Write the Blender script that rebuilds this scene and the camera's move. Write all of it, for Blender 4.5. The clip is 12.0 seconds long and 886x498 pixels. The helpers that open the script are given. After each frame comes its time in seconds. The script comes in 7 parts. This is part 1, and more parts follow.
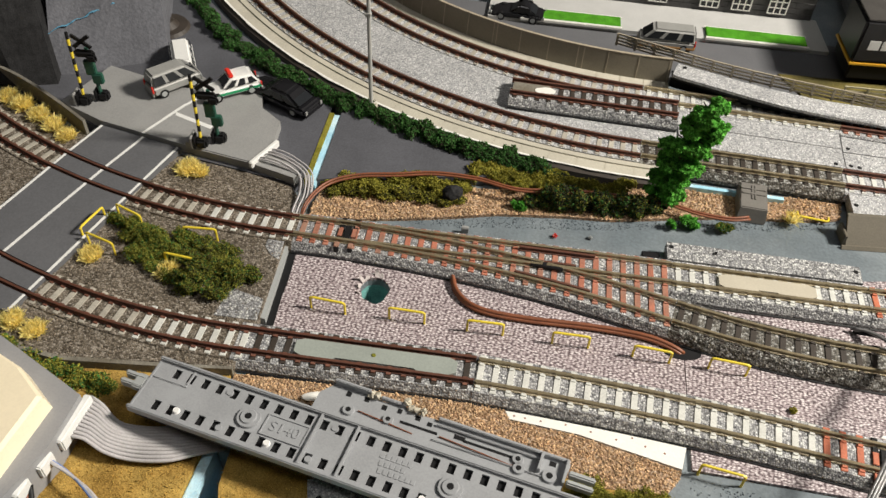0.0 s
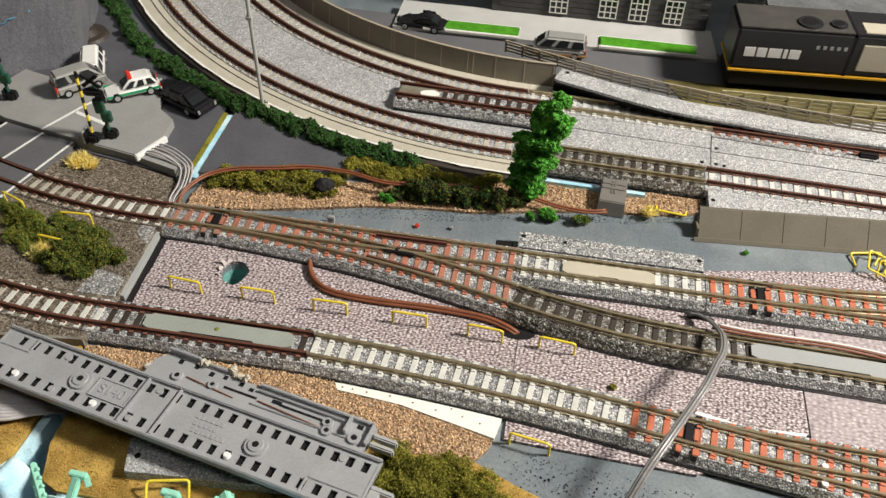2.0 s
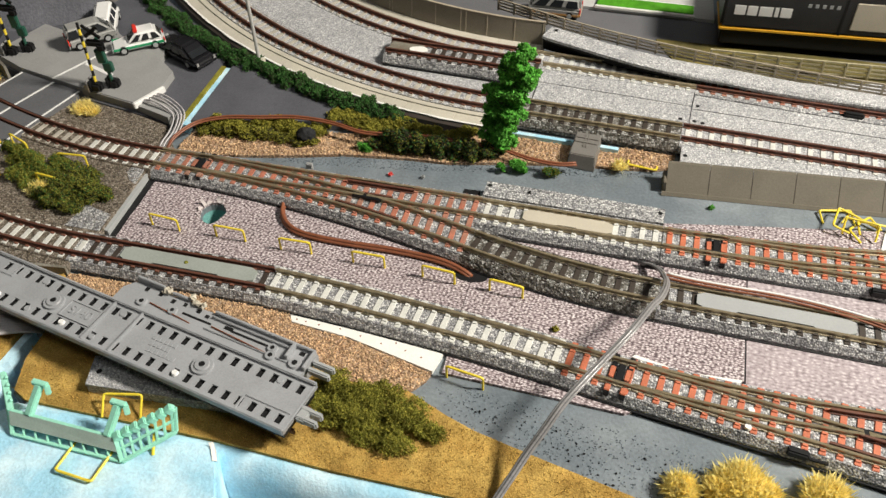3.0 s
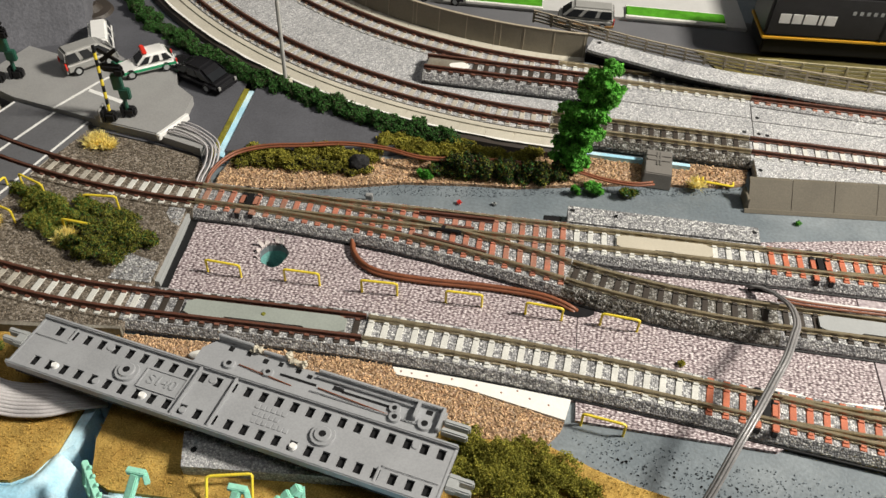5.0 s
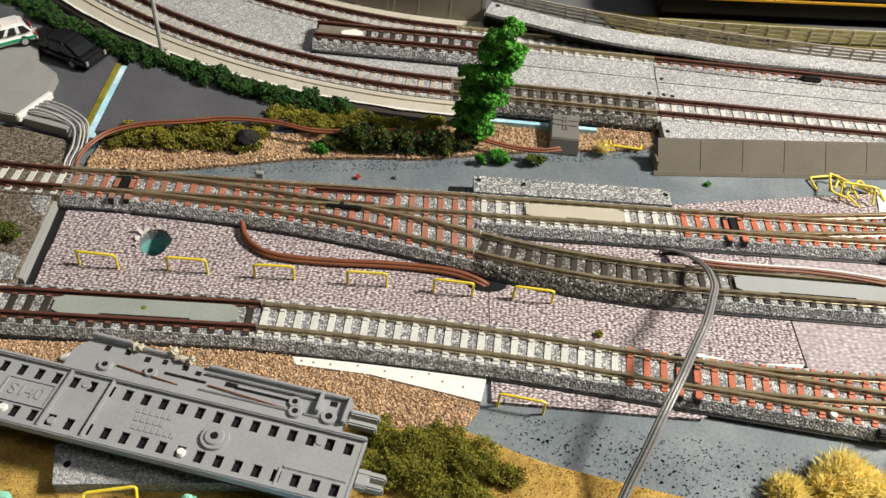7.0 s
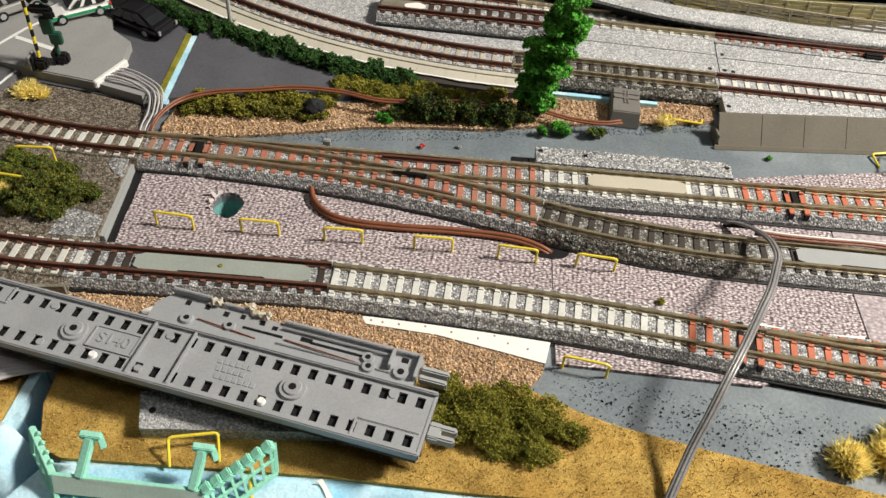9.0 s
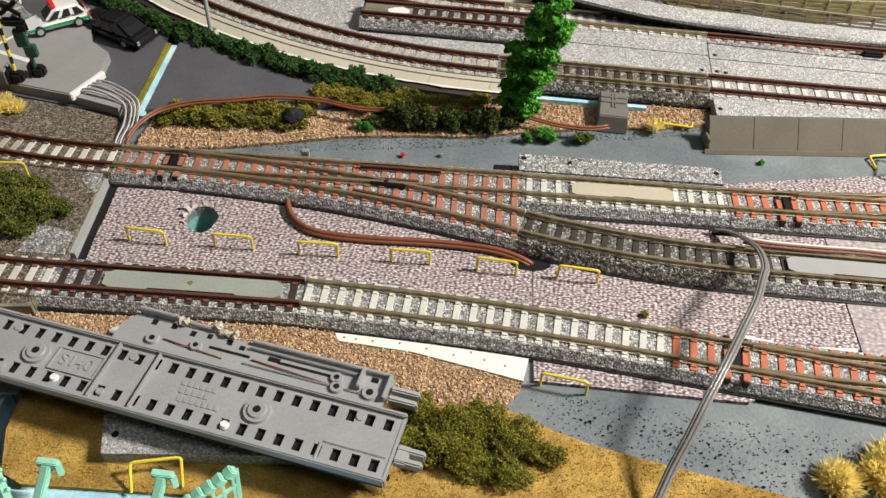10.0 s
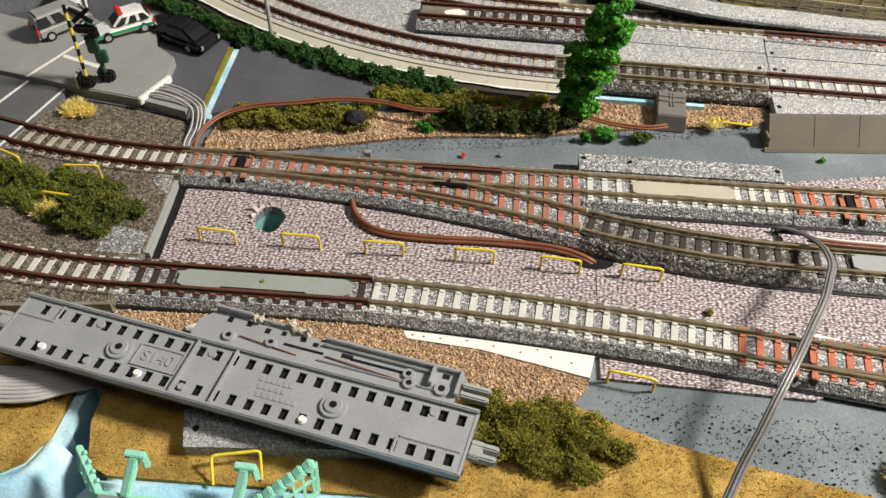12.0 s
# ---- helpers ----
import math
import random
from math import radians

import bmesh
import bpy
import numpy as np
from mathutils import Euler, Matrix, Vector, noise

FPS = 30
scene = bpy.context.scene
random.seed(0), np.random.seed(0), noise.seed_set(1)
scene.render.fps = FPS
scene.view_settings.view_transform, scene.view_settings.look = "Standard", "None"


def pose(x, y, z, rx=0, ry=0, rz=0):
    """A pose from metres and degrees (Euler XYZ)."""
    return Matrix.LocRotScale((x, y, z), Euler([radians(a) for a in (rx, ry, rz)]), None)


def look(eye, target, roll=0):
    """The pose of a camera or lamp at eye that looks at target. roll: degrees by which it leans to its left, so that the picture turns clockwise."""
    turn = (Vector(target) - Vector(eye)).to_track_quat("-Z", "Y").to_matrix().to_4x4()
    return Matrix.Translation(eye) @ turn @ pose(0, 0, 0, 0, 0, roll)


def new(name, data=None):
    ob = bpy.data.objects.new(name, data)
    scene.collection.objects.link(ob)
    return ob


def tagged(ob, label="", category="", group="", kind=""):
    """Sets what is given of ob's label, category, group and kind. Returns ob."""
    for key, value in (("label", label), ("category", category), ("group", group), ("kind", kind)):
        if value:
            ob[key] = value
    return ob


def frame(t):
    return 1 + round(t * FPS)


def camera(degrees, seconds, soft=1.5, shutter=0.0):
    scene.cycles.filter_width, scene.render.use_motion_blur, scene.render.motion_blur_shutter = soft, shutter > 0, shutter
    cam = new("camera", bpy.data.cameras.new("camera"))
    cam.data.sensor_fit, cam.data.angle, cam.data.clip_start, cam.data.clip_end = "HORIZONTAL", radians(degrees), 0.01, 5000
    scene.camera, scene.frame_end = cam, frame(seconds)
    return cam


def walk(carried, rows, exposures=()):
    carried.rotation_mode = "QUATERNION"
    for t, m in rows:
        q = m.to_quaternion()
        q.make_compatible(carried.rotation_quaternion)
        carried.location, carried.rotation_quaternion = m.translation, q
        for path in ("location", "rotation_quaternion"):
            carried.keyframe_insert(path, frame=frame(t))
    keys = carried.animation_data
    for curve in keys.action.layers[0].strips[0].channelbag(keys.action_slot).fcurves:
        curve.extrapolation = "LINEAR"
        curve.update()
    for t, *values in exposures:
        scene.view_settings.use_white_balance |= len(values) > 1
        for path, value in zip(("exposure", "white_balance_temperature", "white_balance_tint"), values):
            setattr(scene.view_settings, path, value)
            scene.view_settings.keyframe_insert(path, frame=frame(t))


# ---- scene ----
cam = camera(55.14, 12.0, soft=1.5)
PATH = [
    (0.0, (0.07938, -0.20840, 0.23286), (0.05711, -0.00293, 0.01541), 2.829),
    (0.5, (0.07912, -0.21070, 0.23666), (0.06151, -0.00195, 0.02192), 2.395),
    (1.0, (0.08516, -0.21878, 0.22067), (0.07168, -0.00825, 0.00737), 3.090),
    (1.5, (0.11167, -0.21960, 0.22260), (0.09474, -0.00595, 0.01268), 2.289),
    (2.0, (0.14828, -0.22196, 0.23280), (0.11390, -0.00944, 0.02387), 1.270),
    (2.5, (0.18367, -0.22696, 0.23388), (0.12983, -0.02144, 0.02207), -0.848),
    (3.0, (0.19358, -0.23012, 0.23104), (0.13477, -0.02787, 0.01741), -2.070),
    (3.5, (0.16463, -0.23504, 0.23287), (0.10638, -0.03175, 0.02009), -0.881),
    (3.7, (0.15566, -0.23980, 0.23416), (0.09896, -0.03515, 0.02225), -0.080),
    (5.3, (0.11521, -0.20783, 0.20886), (0.10496, 0.00377, -0.00355), 2.984),
    (5.5, (0.11652, -0.20186, 0.20229), (0.11372, 0.00960, -0.01049), 3.544),
    (6.0, (0.12297, -0.20162, 0.20625), (0.12810, 0.00904, -0.00728), 4.779),
    (6.5, (0.12705, -0.19948, 0.20525), (0.13651, 0.01186, -0.00746), 5.564),
    (7.0, (0.11930, -0.20702, 0.20367), (0.12947, 0.00272, -0.01059), 5.684),
    (7.5, (0.11356, -0.21123, 0.20478), (0.11973, -0.00275, -0.01086), 5.082),
    (9.3, (0.10944, -0.21658, 0.20182), (0.10727, -0.01109, -0.01675), 4.302),
    (9.5, (0.11792, -0.21485, 0.19778), (0.11480, -0.00925, -0.02067), 4.037),
    (10.0, (0.12217, -0.20693, 0.20152), (0.11436, -0.00231, -0.01773), 2.492),
    (10.5, (0.12670, -0.20661, 0.20134), (0.11395, -0.00198, -0.01766), 1.538),
    (11.0, (0.12857, -0.21489, 0.20133), (0.11629, -0.01145, -0.01881), 1.947),
    (11.5, (0.12718, -0.21432, 0.19985), (0.11481, -0.01129, -0.02066), 1.435),
    (12.0, (0.11216, -0.21061, 0.20444), (0.09300, -0.00719, -0.01522), 0.013),
]
walk(cam, [(t, look(eye, target, roll)) for t, eye, target, roll in PATH])

# ---- light: a warm room lamp to the right, a ceiling tube behind, a dim room ----
scene.view_settings.exposure = 0.0


def area_lamp(name, eye, target, size_x, size_y, watts, colour):
    data = bpy.data.lights.new(name, "AREA")
    data.shape, data.size, data.size_y, data.energy, data.color = "RECTANGLE", size_x, size_y, watts, colour
    ob = new(name, data)
    ob.matrix_world = look(eye, target)
    return ob


area_lamp("room_lamp", (1.0, 0.04, 0.86), (0.12, 0.0, 0.0), 0.17, 0.17, 27.0, (1.0, 0.935, 0.832))
area_lamp("ceiling_tube", (0.25, -0.35, 1.75), (0.15, 0.0, 0.0), 1.1, 0.25, 4.0, (1.0, 0.98, 0.95))

world = bpy.data.worlds.new("room_light")
scene.world = world
world.use_nodes = True
world.node_tree.nodes["Background"].inputs[0].default_value = (0.9, 0.92, 1.0, 1)
world.node_tree.nodes["Background"].inputs[1].default_value = 0.018

# ---- helpers of this scene: sizes below are in millimetres ----
MM = 0.001
rng = np.random.default_rng(7)


def link(name, mesh, parent=None, label="", m=None):
    ob = new(name, mesh)
    if parent is not None:
        ob.parent = parent
    if m is not None:
        ob.matrix_basis = m
    if label:
        tagged(ob, label)
    return ob


def mesh_of(name, verts, faces, material, smooth=False):
    me = bpy.data.meshes.new(name)
    me.from_pydata([tuple(float(c) * MM for c in v) for v in verts], [], [tuple(int(i) for i in f) for f in faces])
    me.materials.append(material)
    if smooth:
        me.polygons.foreach_set("use_smooth", [True] * len(me.polygons))
    me.update()
    return me


def shape(name, verts, faces, material, parent=None, label="", m=None, smooth=False):
    return link(name, mesh_of(name, verts, faces, material, smooth), parent, label, m)


def part(name, bm, material, parent=None, label="", m=None, smooth=False):
    bmesh.ops.recalc_face_normals(bm, faces=bm.faces)
    bmesh.ops.scale(bm, vec=(MM, MM, MM), verts=bm.verts)
    me = bpy.data.meshes.new(name)
    bm.to_mesh(me)
    bm.free()
    me.materials.append(material)
    if smooth:
        me.polygons.foreach_set("use_smooth", [True] * len(me.polygons))
    return link(name, me, parent, label, m)


def thing(name, x, y, z, turn, label, category, group="", kind=""):
    """An empty at the base of a thing, in millimetres and degrees."""
    ob = new(name)
    ob.empty_display_size = 0.005
    ob.matrix_basis = pose(x * MM, y * MM, z * MM, 0, 0, turn)
    return tagged(ob, label, category, group, kind)


def at(x, y, z, rx=0, ry=0, rz=0):
    return pose(x * MM, y * MM, z * MM, rx, ry, rz)


def box(bm, x0, x1, y0, y1, z0, z1, bevel=0.0, turn=None):
    made = bmesh.ops.create_cube(bm, size=1.0)["verts"]
    for v in made:
        v.co = Vector((x0 + (v.co.x + 0.5) * (x1 - x0), y0 + (v.co.y + 0.5) * (y1 - y0), z0 + (v.co.z + 0.5) * (z1 - z0)))
    if bevel:
        edges = list({e for v in made for e in v.link_edges})
        made = list({v for f in bmesh.ops.bevel(bm, geom=edges, offset=bevel, segments=2, affect="EDGES")["faces"] for v in f.verts} | {v for v in made if v.is_valid})
    if turn is not None:
        bmesh.ops.transform(bm, matrix=turn, verts=[v for v in made if v.is_valid])
    return made


def rod(bm, points, radius, sides=8, ends=True):
    """A round bar along points."""
    points = [Vector(p) for p in points]
    rings = []
    for i, p in enumerate(points):
        ahead = (points[min(i + 1, len(points) - 1)] - points[max(i - 1, 0)]).normalized()
        side = ahead.cross(Vector((0, 0, 1)))
        side = side.normalized() if side.length > 1e-3 else Vector((1, 0, 0))
        up = side.cross(ahead)
        r = radius[i] if isinstance(radius, (list, tuple)) else radius
        rings.append([bm.verts.new(p + r * (math.cos(a) * side + math.sin(a) * up)) for a in (2 * math.pi * k / sides for k in range(sides))])
    for a, b in zip(rings, rings[1:]):
        for k in range(sides):
            bm.faces.new((a[k], a[(k + 1) % sides], b[(k + 1) % sides], b[k]))
    if ends:
        bm.faces.new(rings[0][::-1])
        bm.faces.new(rings[-1])


def disc(bm, x, y, z0, z1, r0, r1=None, sides=20):
    made = bmesh.ops.create_cone(bm, cap_ends=True, segments=sides, radius1=r0, radius2=r0 if r1 is None else r1, depth=z1 - z0)["verts"]
    bmesh.ops.translate(bm, vec=(x, y, (z0 + z1) / 2), verts=made)
    return made


def smooth_line(points, step=2.0):
    """A soft curve through points (Catmull-Rom)."""
    pts = [Vector(p) for p in points]
    pts = [2 * pts[0] - pts[1]] + pts + [2 * pts[-1] - pts[-2]]
    out = []
    for a, b, c, d in zip(pts, pts[1:], pts[2:], pts[3:]):
        n = max(2, int((c - b).length / step))
        for k in range(n):
            t = k / n
            out.append(0.5 * (2 * b + (c - a) * t + (2 * a - 5 * b + 4 * c - d) * t * t + (3 * b - a - 3 * c + d) * t**3))
    return out + [pts[-2]]


def sheet(name, outline, z0, z1, material, parent=None, label="", holes=(), category="", kind="structure"):
    """A flat slab with an outline and holes, from z0 up to z1."""
    from_loops = [[Vector((x, y, 0)) for x, y in loop] for loop in (outline, *holes)]
    flat = [v for loop in from_loops for v in loop]
    tris = triangles(from_loops)
    n = len(flat)
    verts = [(v.x, v.y, z1) for v in flat] + [(v.x, v.y, z0) for v in flat]
    faces = []
    for a, b, c in tris:
        up = (flat[b] - flat[a]).cross(flat[c] - flat[a]).z > 0
        faces += [(a, b, c), (c + n, b + n, a + n)] if up else [(c, b, a), (a + n, b + n, c + n)]
    first = 0
    for loop in from_loops:
        k = len(loop)
        area = sum(loop[i].x * loop[(i + 1) % k].y - loop[(i + 1) % k].x * loop[i].y for i in range(k))
        outer = loop is from_loops[0]
        for i in range(k):
            a, b = first + i, first + (i + 1) % k
            faces.append((a, a + n, b + n, b) if (area > 0) == outer else (b, b + n, a + n, a))
        first += k
    ob = shape(name, verts, faces, material, parent, label)
    return tagged(ob, label, category, "", kind if parent is None else "")


def triangles(loops):
    from mathutils.geometry import tessellate_polygon
    return tessellate_polygon(loops)


OCTA = (np.array([(1, 0, 0), (-1, 0, 0), (0, 1, 0), (0, -1, 0), (0, 0, 1), (0, 0, -1)], float),
        [(0, 2, 4), (2, 1, 4), (1, 3, 4), (3, 0, 4), (2, 0, 5), (1, 2, 5), (3, 1, 5), (0, 3, 5)])
LEAF = (np.array([(-1, 0, 0), (0, -0.5, 0.15), (1, 0, 0), (0, 0.5, 0.15)], float), [(0, 1, 2, 3)])
STRAW = (np.array([(-0.007, 0, 0), (0.007, 0, 0), (0.006, 0.09, 0.6), (0.0, 0.3, 0.92)], float), [(0, 1, 2), (0, 2, 3)])
BLADE = (np.array([(-0.09, 0, 0), (0.09, 0, 0), (0.05, 0.1, 0.6), (0.0, 0.3, 1.0)], float), [(0, 1, 2), (0, 2, 3)])


def turns(n, tilt=None):
    """Random turns; tilt: the most degrees by which they lean from upright."""
    if tilt is None:
        q = rng.normal(size=(n, 4))
        q /= np.linalg.norm(q, axis=1)[:, None]
        w, x, y, z = q.T
        return np.stack([1 - 2 * (y * y + z * z), 2 * (x * y - z * w), 2 * (x * z + y * w), 2 * (x * y + z * w), 1 - 2 * (x * x + z * z), 2 * (y * z - x * w),
                         2 * (x * z - y * w), 2 * (y * z + x * w), 1 - 2 * (x * x + y * y)], 1).reshape(n, 3, 3)
    a, b, c = rng.uniform(0, 2 * np.pi, n), np.radians(rng.uniform(-tilt, tilt, n)), rng.uniform(0, 2 * np.pi, n)
    o, i = np.zeros(n), np.ones(n)
    rz = np.stack([np.cos(a), -np.sin(a), o, np.sin(a), np.cos(a), o, o, o, i], 1).reshape(n, 3, 3)
    rx = np.stack([i, o, o, o, np.cos(b), -np.sin(b), o, np.sin(b), np.cos(b)], 1).reshape(n, 3, 3)
    rc = np.stack([np.cos(c), -np.sin(c), o, np.sin(c), np.cos(c), o, o, o, i], 1).reshape(n, 3, 3)
    return rz @ rx @ rc


def scatter(name, places, sizes, form, material, parent=None, label="", tilt=None, jitter=0.25, squash=(1, 1, 1)):
    """Many small pieces of one form as one mesh."""
    places, sizes = np.asarray(places, float), np.asarray(sizes, float)
    base, faces = form
    n, k = len(places), len(base)
    forms = base[None] * (1 + rng.uniform(-jitter, jitter, (n, k, 3))) * np.array(squash)
    verts = np.einsum("nij,nkj->nki", turns(n, tilt), forms) * sizes[:, None, None] + places[:, None]
    all_faces = (np.arange(n)[:, None, None] * k + np.array(faces)[None]).reshape(-1, len(faces[0]))
    me = bpy.data.meshes.new(name)
    me.from_pydata((verts.reshape(-1, 3) * MM).tolist(), [], all_faces.tolist())
    me.materials.append(material)
    return link(name, me, parent, label)


def inside(points, outline):
    """Which of the points lie in the outline."""
    x, y = points[:, 0], points[:, 1]
    ok = np.zeros(len(points), bool)
    for (x0, y0), (x1, y1) in zip(outline, outline[1:] + outline[:1]):
        cross = (y0 > y) != (y1 > y)
        ok ^= cross & (x < (x1 - x0) * (y - y0) / ((y1 - y0) or 1e-9) + x0)
    return ok


def strew(outline, n):
    """Random places in an outline."""
    o = np.array(outline)
    p = rng.uniform(o.min(0), o.max(0), (n, 2))
    return p[inside(p, list(outline))]


def fuzz(blobs, per_mm2):
    """Places on the bumpy skins of round blobs (x, y, z, rx, ry, rz)."""
    out = []
    for x, y, z, rx, ry, rz in blobs:
        n = int(per_mm2 * 4 * (rx * ry + rx * rz + ry * rz) / 1.0)
        d = rng.normal(size=(n, 3))
        d /= np.linalg.norm(d, axis=1)[:, None]
        d[:, 2] = np.where(d[:, 2] < -0.3, -d[:, 2], d[:, 2])
        wob = 1 + 0.16 * np.sin(d @ np.array([5.1, 3.7, 4.3]) + x) + 0.12 * np.sin(d @ np.array([-9.0, 8.0, 7.0]) + y)
        out.append(np.array([x, y, z]) + d * np.array([rx, ry, rz]) * (wob * rng.uniform(0.62, 1.08, n))[:, None])
    return np.concatenate(out)


def clumpy(blobs, n=7, share=0.46):
    """Break each round blob into smaller clumps on its skin, with gaps between them."""
    out = []
    for x, y, z, rx, ry, rz in blobs:
        out.append((x, y, z - 0.1 * rz, rx * 0.66, ry * 0.66, rz * 0.66))
        for k in range(n):
            d = rng.normal(size=3)
            d[2] = abs(d[2]) if k % 3 else d[2]
            d /= np.linalg.norm(d)
            f = share * rng.uniform(0.75, 1.25)
            out.append((x + d[0] * rx * 0.68, y + d[1] * ry * 0.68, z + d[2] * rz * 0.68, rx * f, ry * f, rz * f))
    return out


# ---- materials ----
def material(name, colour, rough=0.6, metal=0.0, vary=0.25, size=4.0, fine=0.6, bump=0.15, second=None, mix_at=0.5, soft=0.25, pieces=0.0, spec=0.5):
    """A surface whose colour wanders at two scales (size and fine, in mm) with fine relief; second: another colour in patches; pieces: change from piece to piece."""
    mat = bpy.data.materials.new(name)
    mat.use_nodes = True
    nt = mat.node_tree
    bsdf = nt.nodes["Principled BSDF"]
    bsdf.inputs["Roughness"].default_value, bsdf.inputs["Metallic"].default_value = rough, metal
    bsdf.inputs["Specular IOR Level"].default_value = spec
    geo = nt.nodes.new("ShaderNodeNewGeometry")

    def noise_node(mm, detail):
        n = nt.nodes.new("ShaderNodeTexNoise")
        n.inputs["Scale"].default_value, n.inputs["Detail"].default_value = 1000.0 / mm, detail
        nt.links.new(geo.outputs["Position"], n.inputs["Vector"])
        return n

    big, small = noise_node(size, 4), noise_node(fine, 2)
    both = nt.nodes.new("ShaderNodeMath")
    both.operation = "ADD"
    nt.links.new(big.outputs["Fac"], both.inputs[0])
    nt.links.new(small.outputs["Fac"], both.inputs[1])
    span = nt.nodes.new("ShaderNodeMapRange")
    span.inputs["From Min"].default_value, span.inputs["From Max"].default_value = 0.7, 1.3
    span.inputs["To Min"].default_value, span.inputs["To Max"].default_value = 1 - vary, 1 + vary
    nt.links.new(both.outputs[0], span.inputs["Value"])
    value = span.outputs[0]
    if pieces:
        info = nt.nodes.new("ShaderNodeNewGeometry")
        per = nt.nodes.new("ShaderNodeMapRange")
        per.inputs["To Min"].default_value, per.inputs["To Max"].default_value = 1 - pieces, 1 + pieces
        nt.links.new(info.outputs["Random Per Island"], per.inputs["Value"])
        times = nt.nodes.new("ShaderNodeMath")
        times.operation = "MULTIPLY"
        nt.links.new(value, times.inputs[0])
        nt.links.new(per.outputs[0], times.inputs[1])
        value = times.outputs[0]
    tone = nt.nodes.new("ShaderNodeVectorMath")
    tone.operation = "SCALE"
    if second is None:
        tone.inputs[0].default_value = colour
    else:
        patch = noise_node(size * 1.7, 5)
        ramp = nt.nodes.new("ShaderNodeMapRange")
        ramp.inputs["From Min"].default_value, ramp.inputs["From Max"].default_value = mix_at - soft / 2, mix_at + soft / 2
        nt.links.new(patch.outputs["Fac"], ramp.inputs["Value"])
        mix = nt.nodes.new("ShaderNodeMix")
        mix.data_type = "RGBA"
        mix.inputs["A"].default_value, mix.inputs["B"].default_value = (*colour, 1), (*second, 1)
        nt.links.new(ramp.outputs[0], mix.inputs["Factor"])
        nt.links.new(mix.outputs["Result"], tone.inputs[0])
    nt.links.new(value, tone.inputs["Scale"])
    nt.links.new(tone.outputs[0], bsdf.inputs["Base Color"])
    if bump:
        relief = nt.nodes.new("ShaderNodeBump")
        relief.inputs["Strength"].default_value, relief.inputs["Distance"].default_value = bump, fine * 0.4 * MM
        nt.links.new(both.outputs[0], relief.inputs["Height"])
        nt.links.new(relief.outputs[0], bsdf.inputs["Normal"])
    return mat


def grains(name, colours, grain, rough=0.75, bump=0.8, stretch=(1, 1, 1), turn=0.0, joints=0.55, wander=0.16, warp=0.0, flat=False):
    """Small stones: a cell pattern with a random one of several colours to each cell, raised like grit."""
    mat = bpy.data.materials.new(name)
    mat.use_nodes = True
    nt = mat.node_tree
    bsdf = nt.nodes["Principled BSDF"]
    bsdf.inputs["Roughness"].default_value = rough
    bsdf.inputs["Specular IOR Level"].default_value = 0.35
    geo = nt.nodes.new("ShaderNodeNewGeometry")
    mapping = nt.nodes.new("ShaderNodeMapping")
    mapping.inputs["Scale"].default_value, mapping.inputs["Rotation"].default_value = stretch, (0, 0, radians(turn))
    cells = nt.nodes.new("ShaderNodeTexVoronoi")
    cells.voronoi_dimensions = "2D" if flat else "3D"
    cells.inputs["Scale"].default_value = 1000.0 / grain
    nt.links.new(geo.outputs["Position"], mapping.inputs["Vector"])
    if warp:
        bend = nt.nodes.new("ShaderNodeTexNoise")
        bend.inputs["Scale"].default_value, bend.inputs["Detail"].default_value = 1000.0 / (grain * 1.4), 1
        nt.links.new(geo.outputs["Position"], bend.inputs["Vector"])
        push = nt.nodes.new("ShaderNodeVectorMath")
        push.operation = "MULTIPLY_ADD"
        push.inputs[1].default_value = (warp * grain * MM, warp * grain * MM, 0)
        nt.links.new(bend.outputs["Color"], push.inputs[0])
        nt.links.new(mapping.outputs[0], push.inputs[2])
        nt.links.new(push.outputs[0], cells.inputs["Vector"])
    else:
        nt.links.new(mapping.outputs[0], cells.inputs["Vector"])
    pick = nt.nodes.new("ShaderNodeSeparateColor")
    nt.links.new(cells.outputs["Color"], pick.inputs[0])
    ramp = nt.nodes.new("ShaderNodeValToRGB")
    ramp.color_ramp.interpolation = "LINEAR"
    while len(ramp.color_ramp.elements) < len(colours):
        ramp.color_ramp.elements.new(0.5)
    for i, c in enumerate(colours):
        ramp.color_ramp.elements[i].position, ramp.color_ramp.elements[i].color = i / (len(colours) - 1), (*c, 1)
    nt.links.new(pick.outputs[0], ramp.inputs[0])
    wide = nt.nodes.new("ShaderNodeTexNoise")
    wide.inputs["Scale"].default_value, wide.inputs["Detail"].default_value = 1000.0 / 14.0, 4
    nt.links.new(geo.outputs["Position"], wide.inputs["Vector"])
    span = nt.nodes.new("ShaderNodeMapRange")
    span.inputs["From Min"].default_value, span.inputs["From Max"].default_value = 0.3, 0.7
    span.inputs["To Min"].default_value, span.inputs["To Max"].default_value = 1 - wander, 1 + wander
    nt.links.new(wide.outputs["Fac"], span.inputs["Value"])
    tone = nt.nodes.new("ShaderNodeVectorMath")
    tone.operation = "SCALE"
    nt.links.new(ramp.outputs[0], tone.inputs[0])
    joint = nt.nodes.new("ShaderNodeMapRange")
    joint.inputs["From Min"].default_value, joint.inputs["From Max"].default_value = 0.3, 0.75
    joint.inputs["To Min"].default_value, joint.inputs["To Max"].default_value = 1.12, 1.12 - joints
    nt.links.new(cells.outputs["Distance"], joint.inputs["Value"])
    both = nt.nodes.new("ShaderNodeMath")
    both.operation = "MULTIPLY"
    nt.links.new(span.outputs[0], both.inputs[0])
    nt.links.new(joint.outputs[0], both.inputs[1])
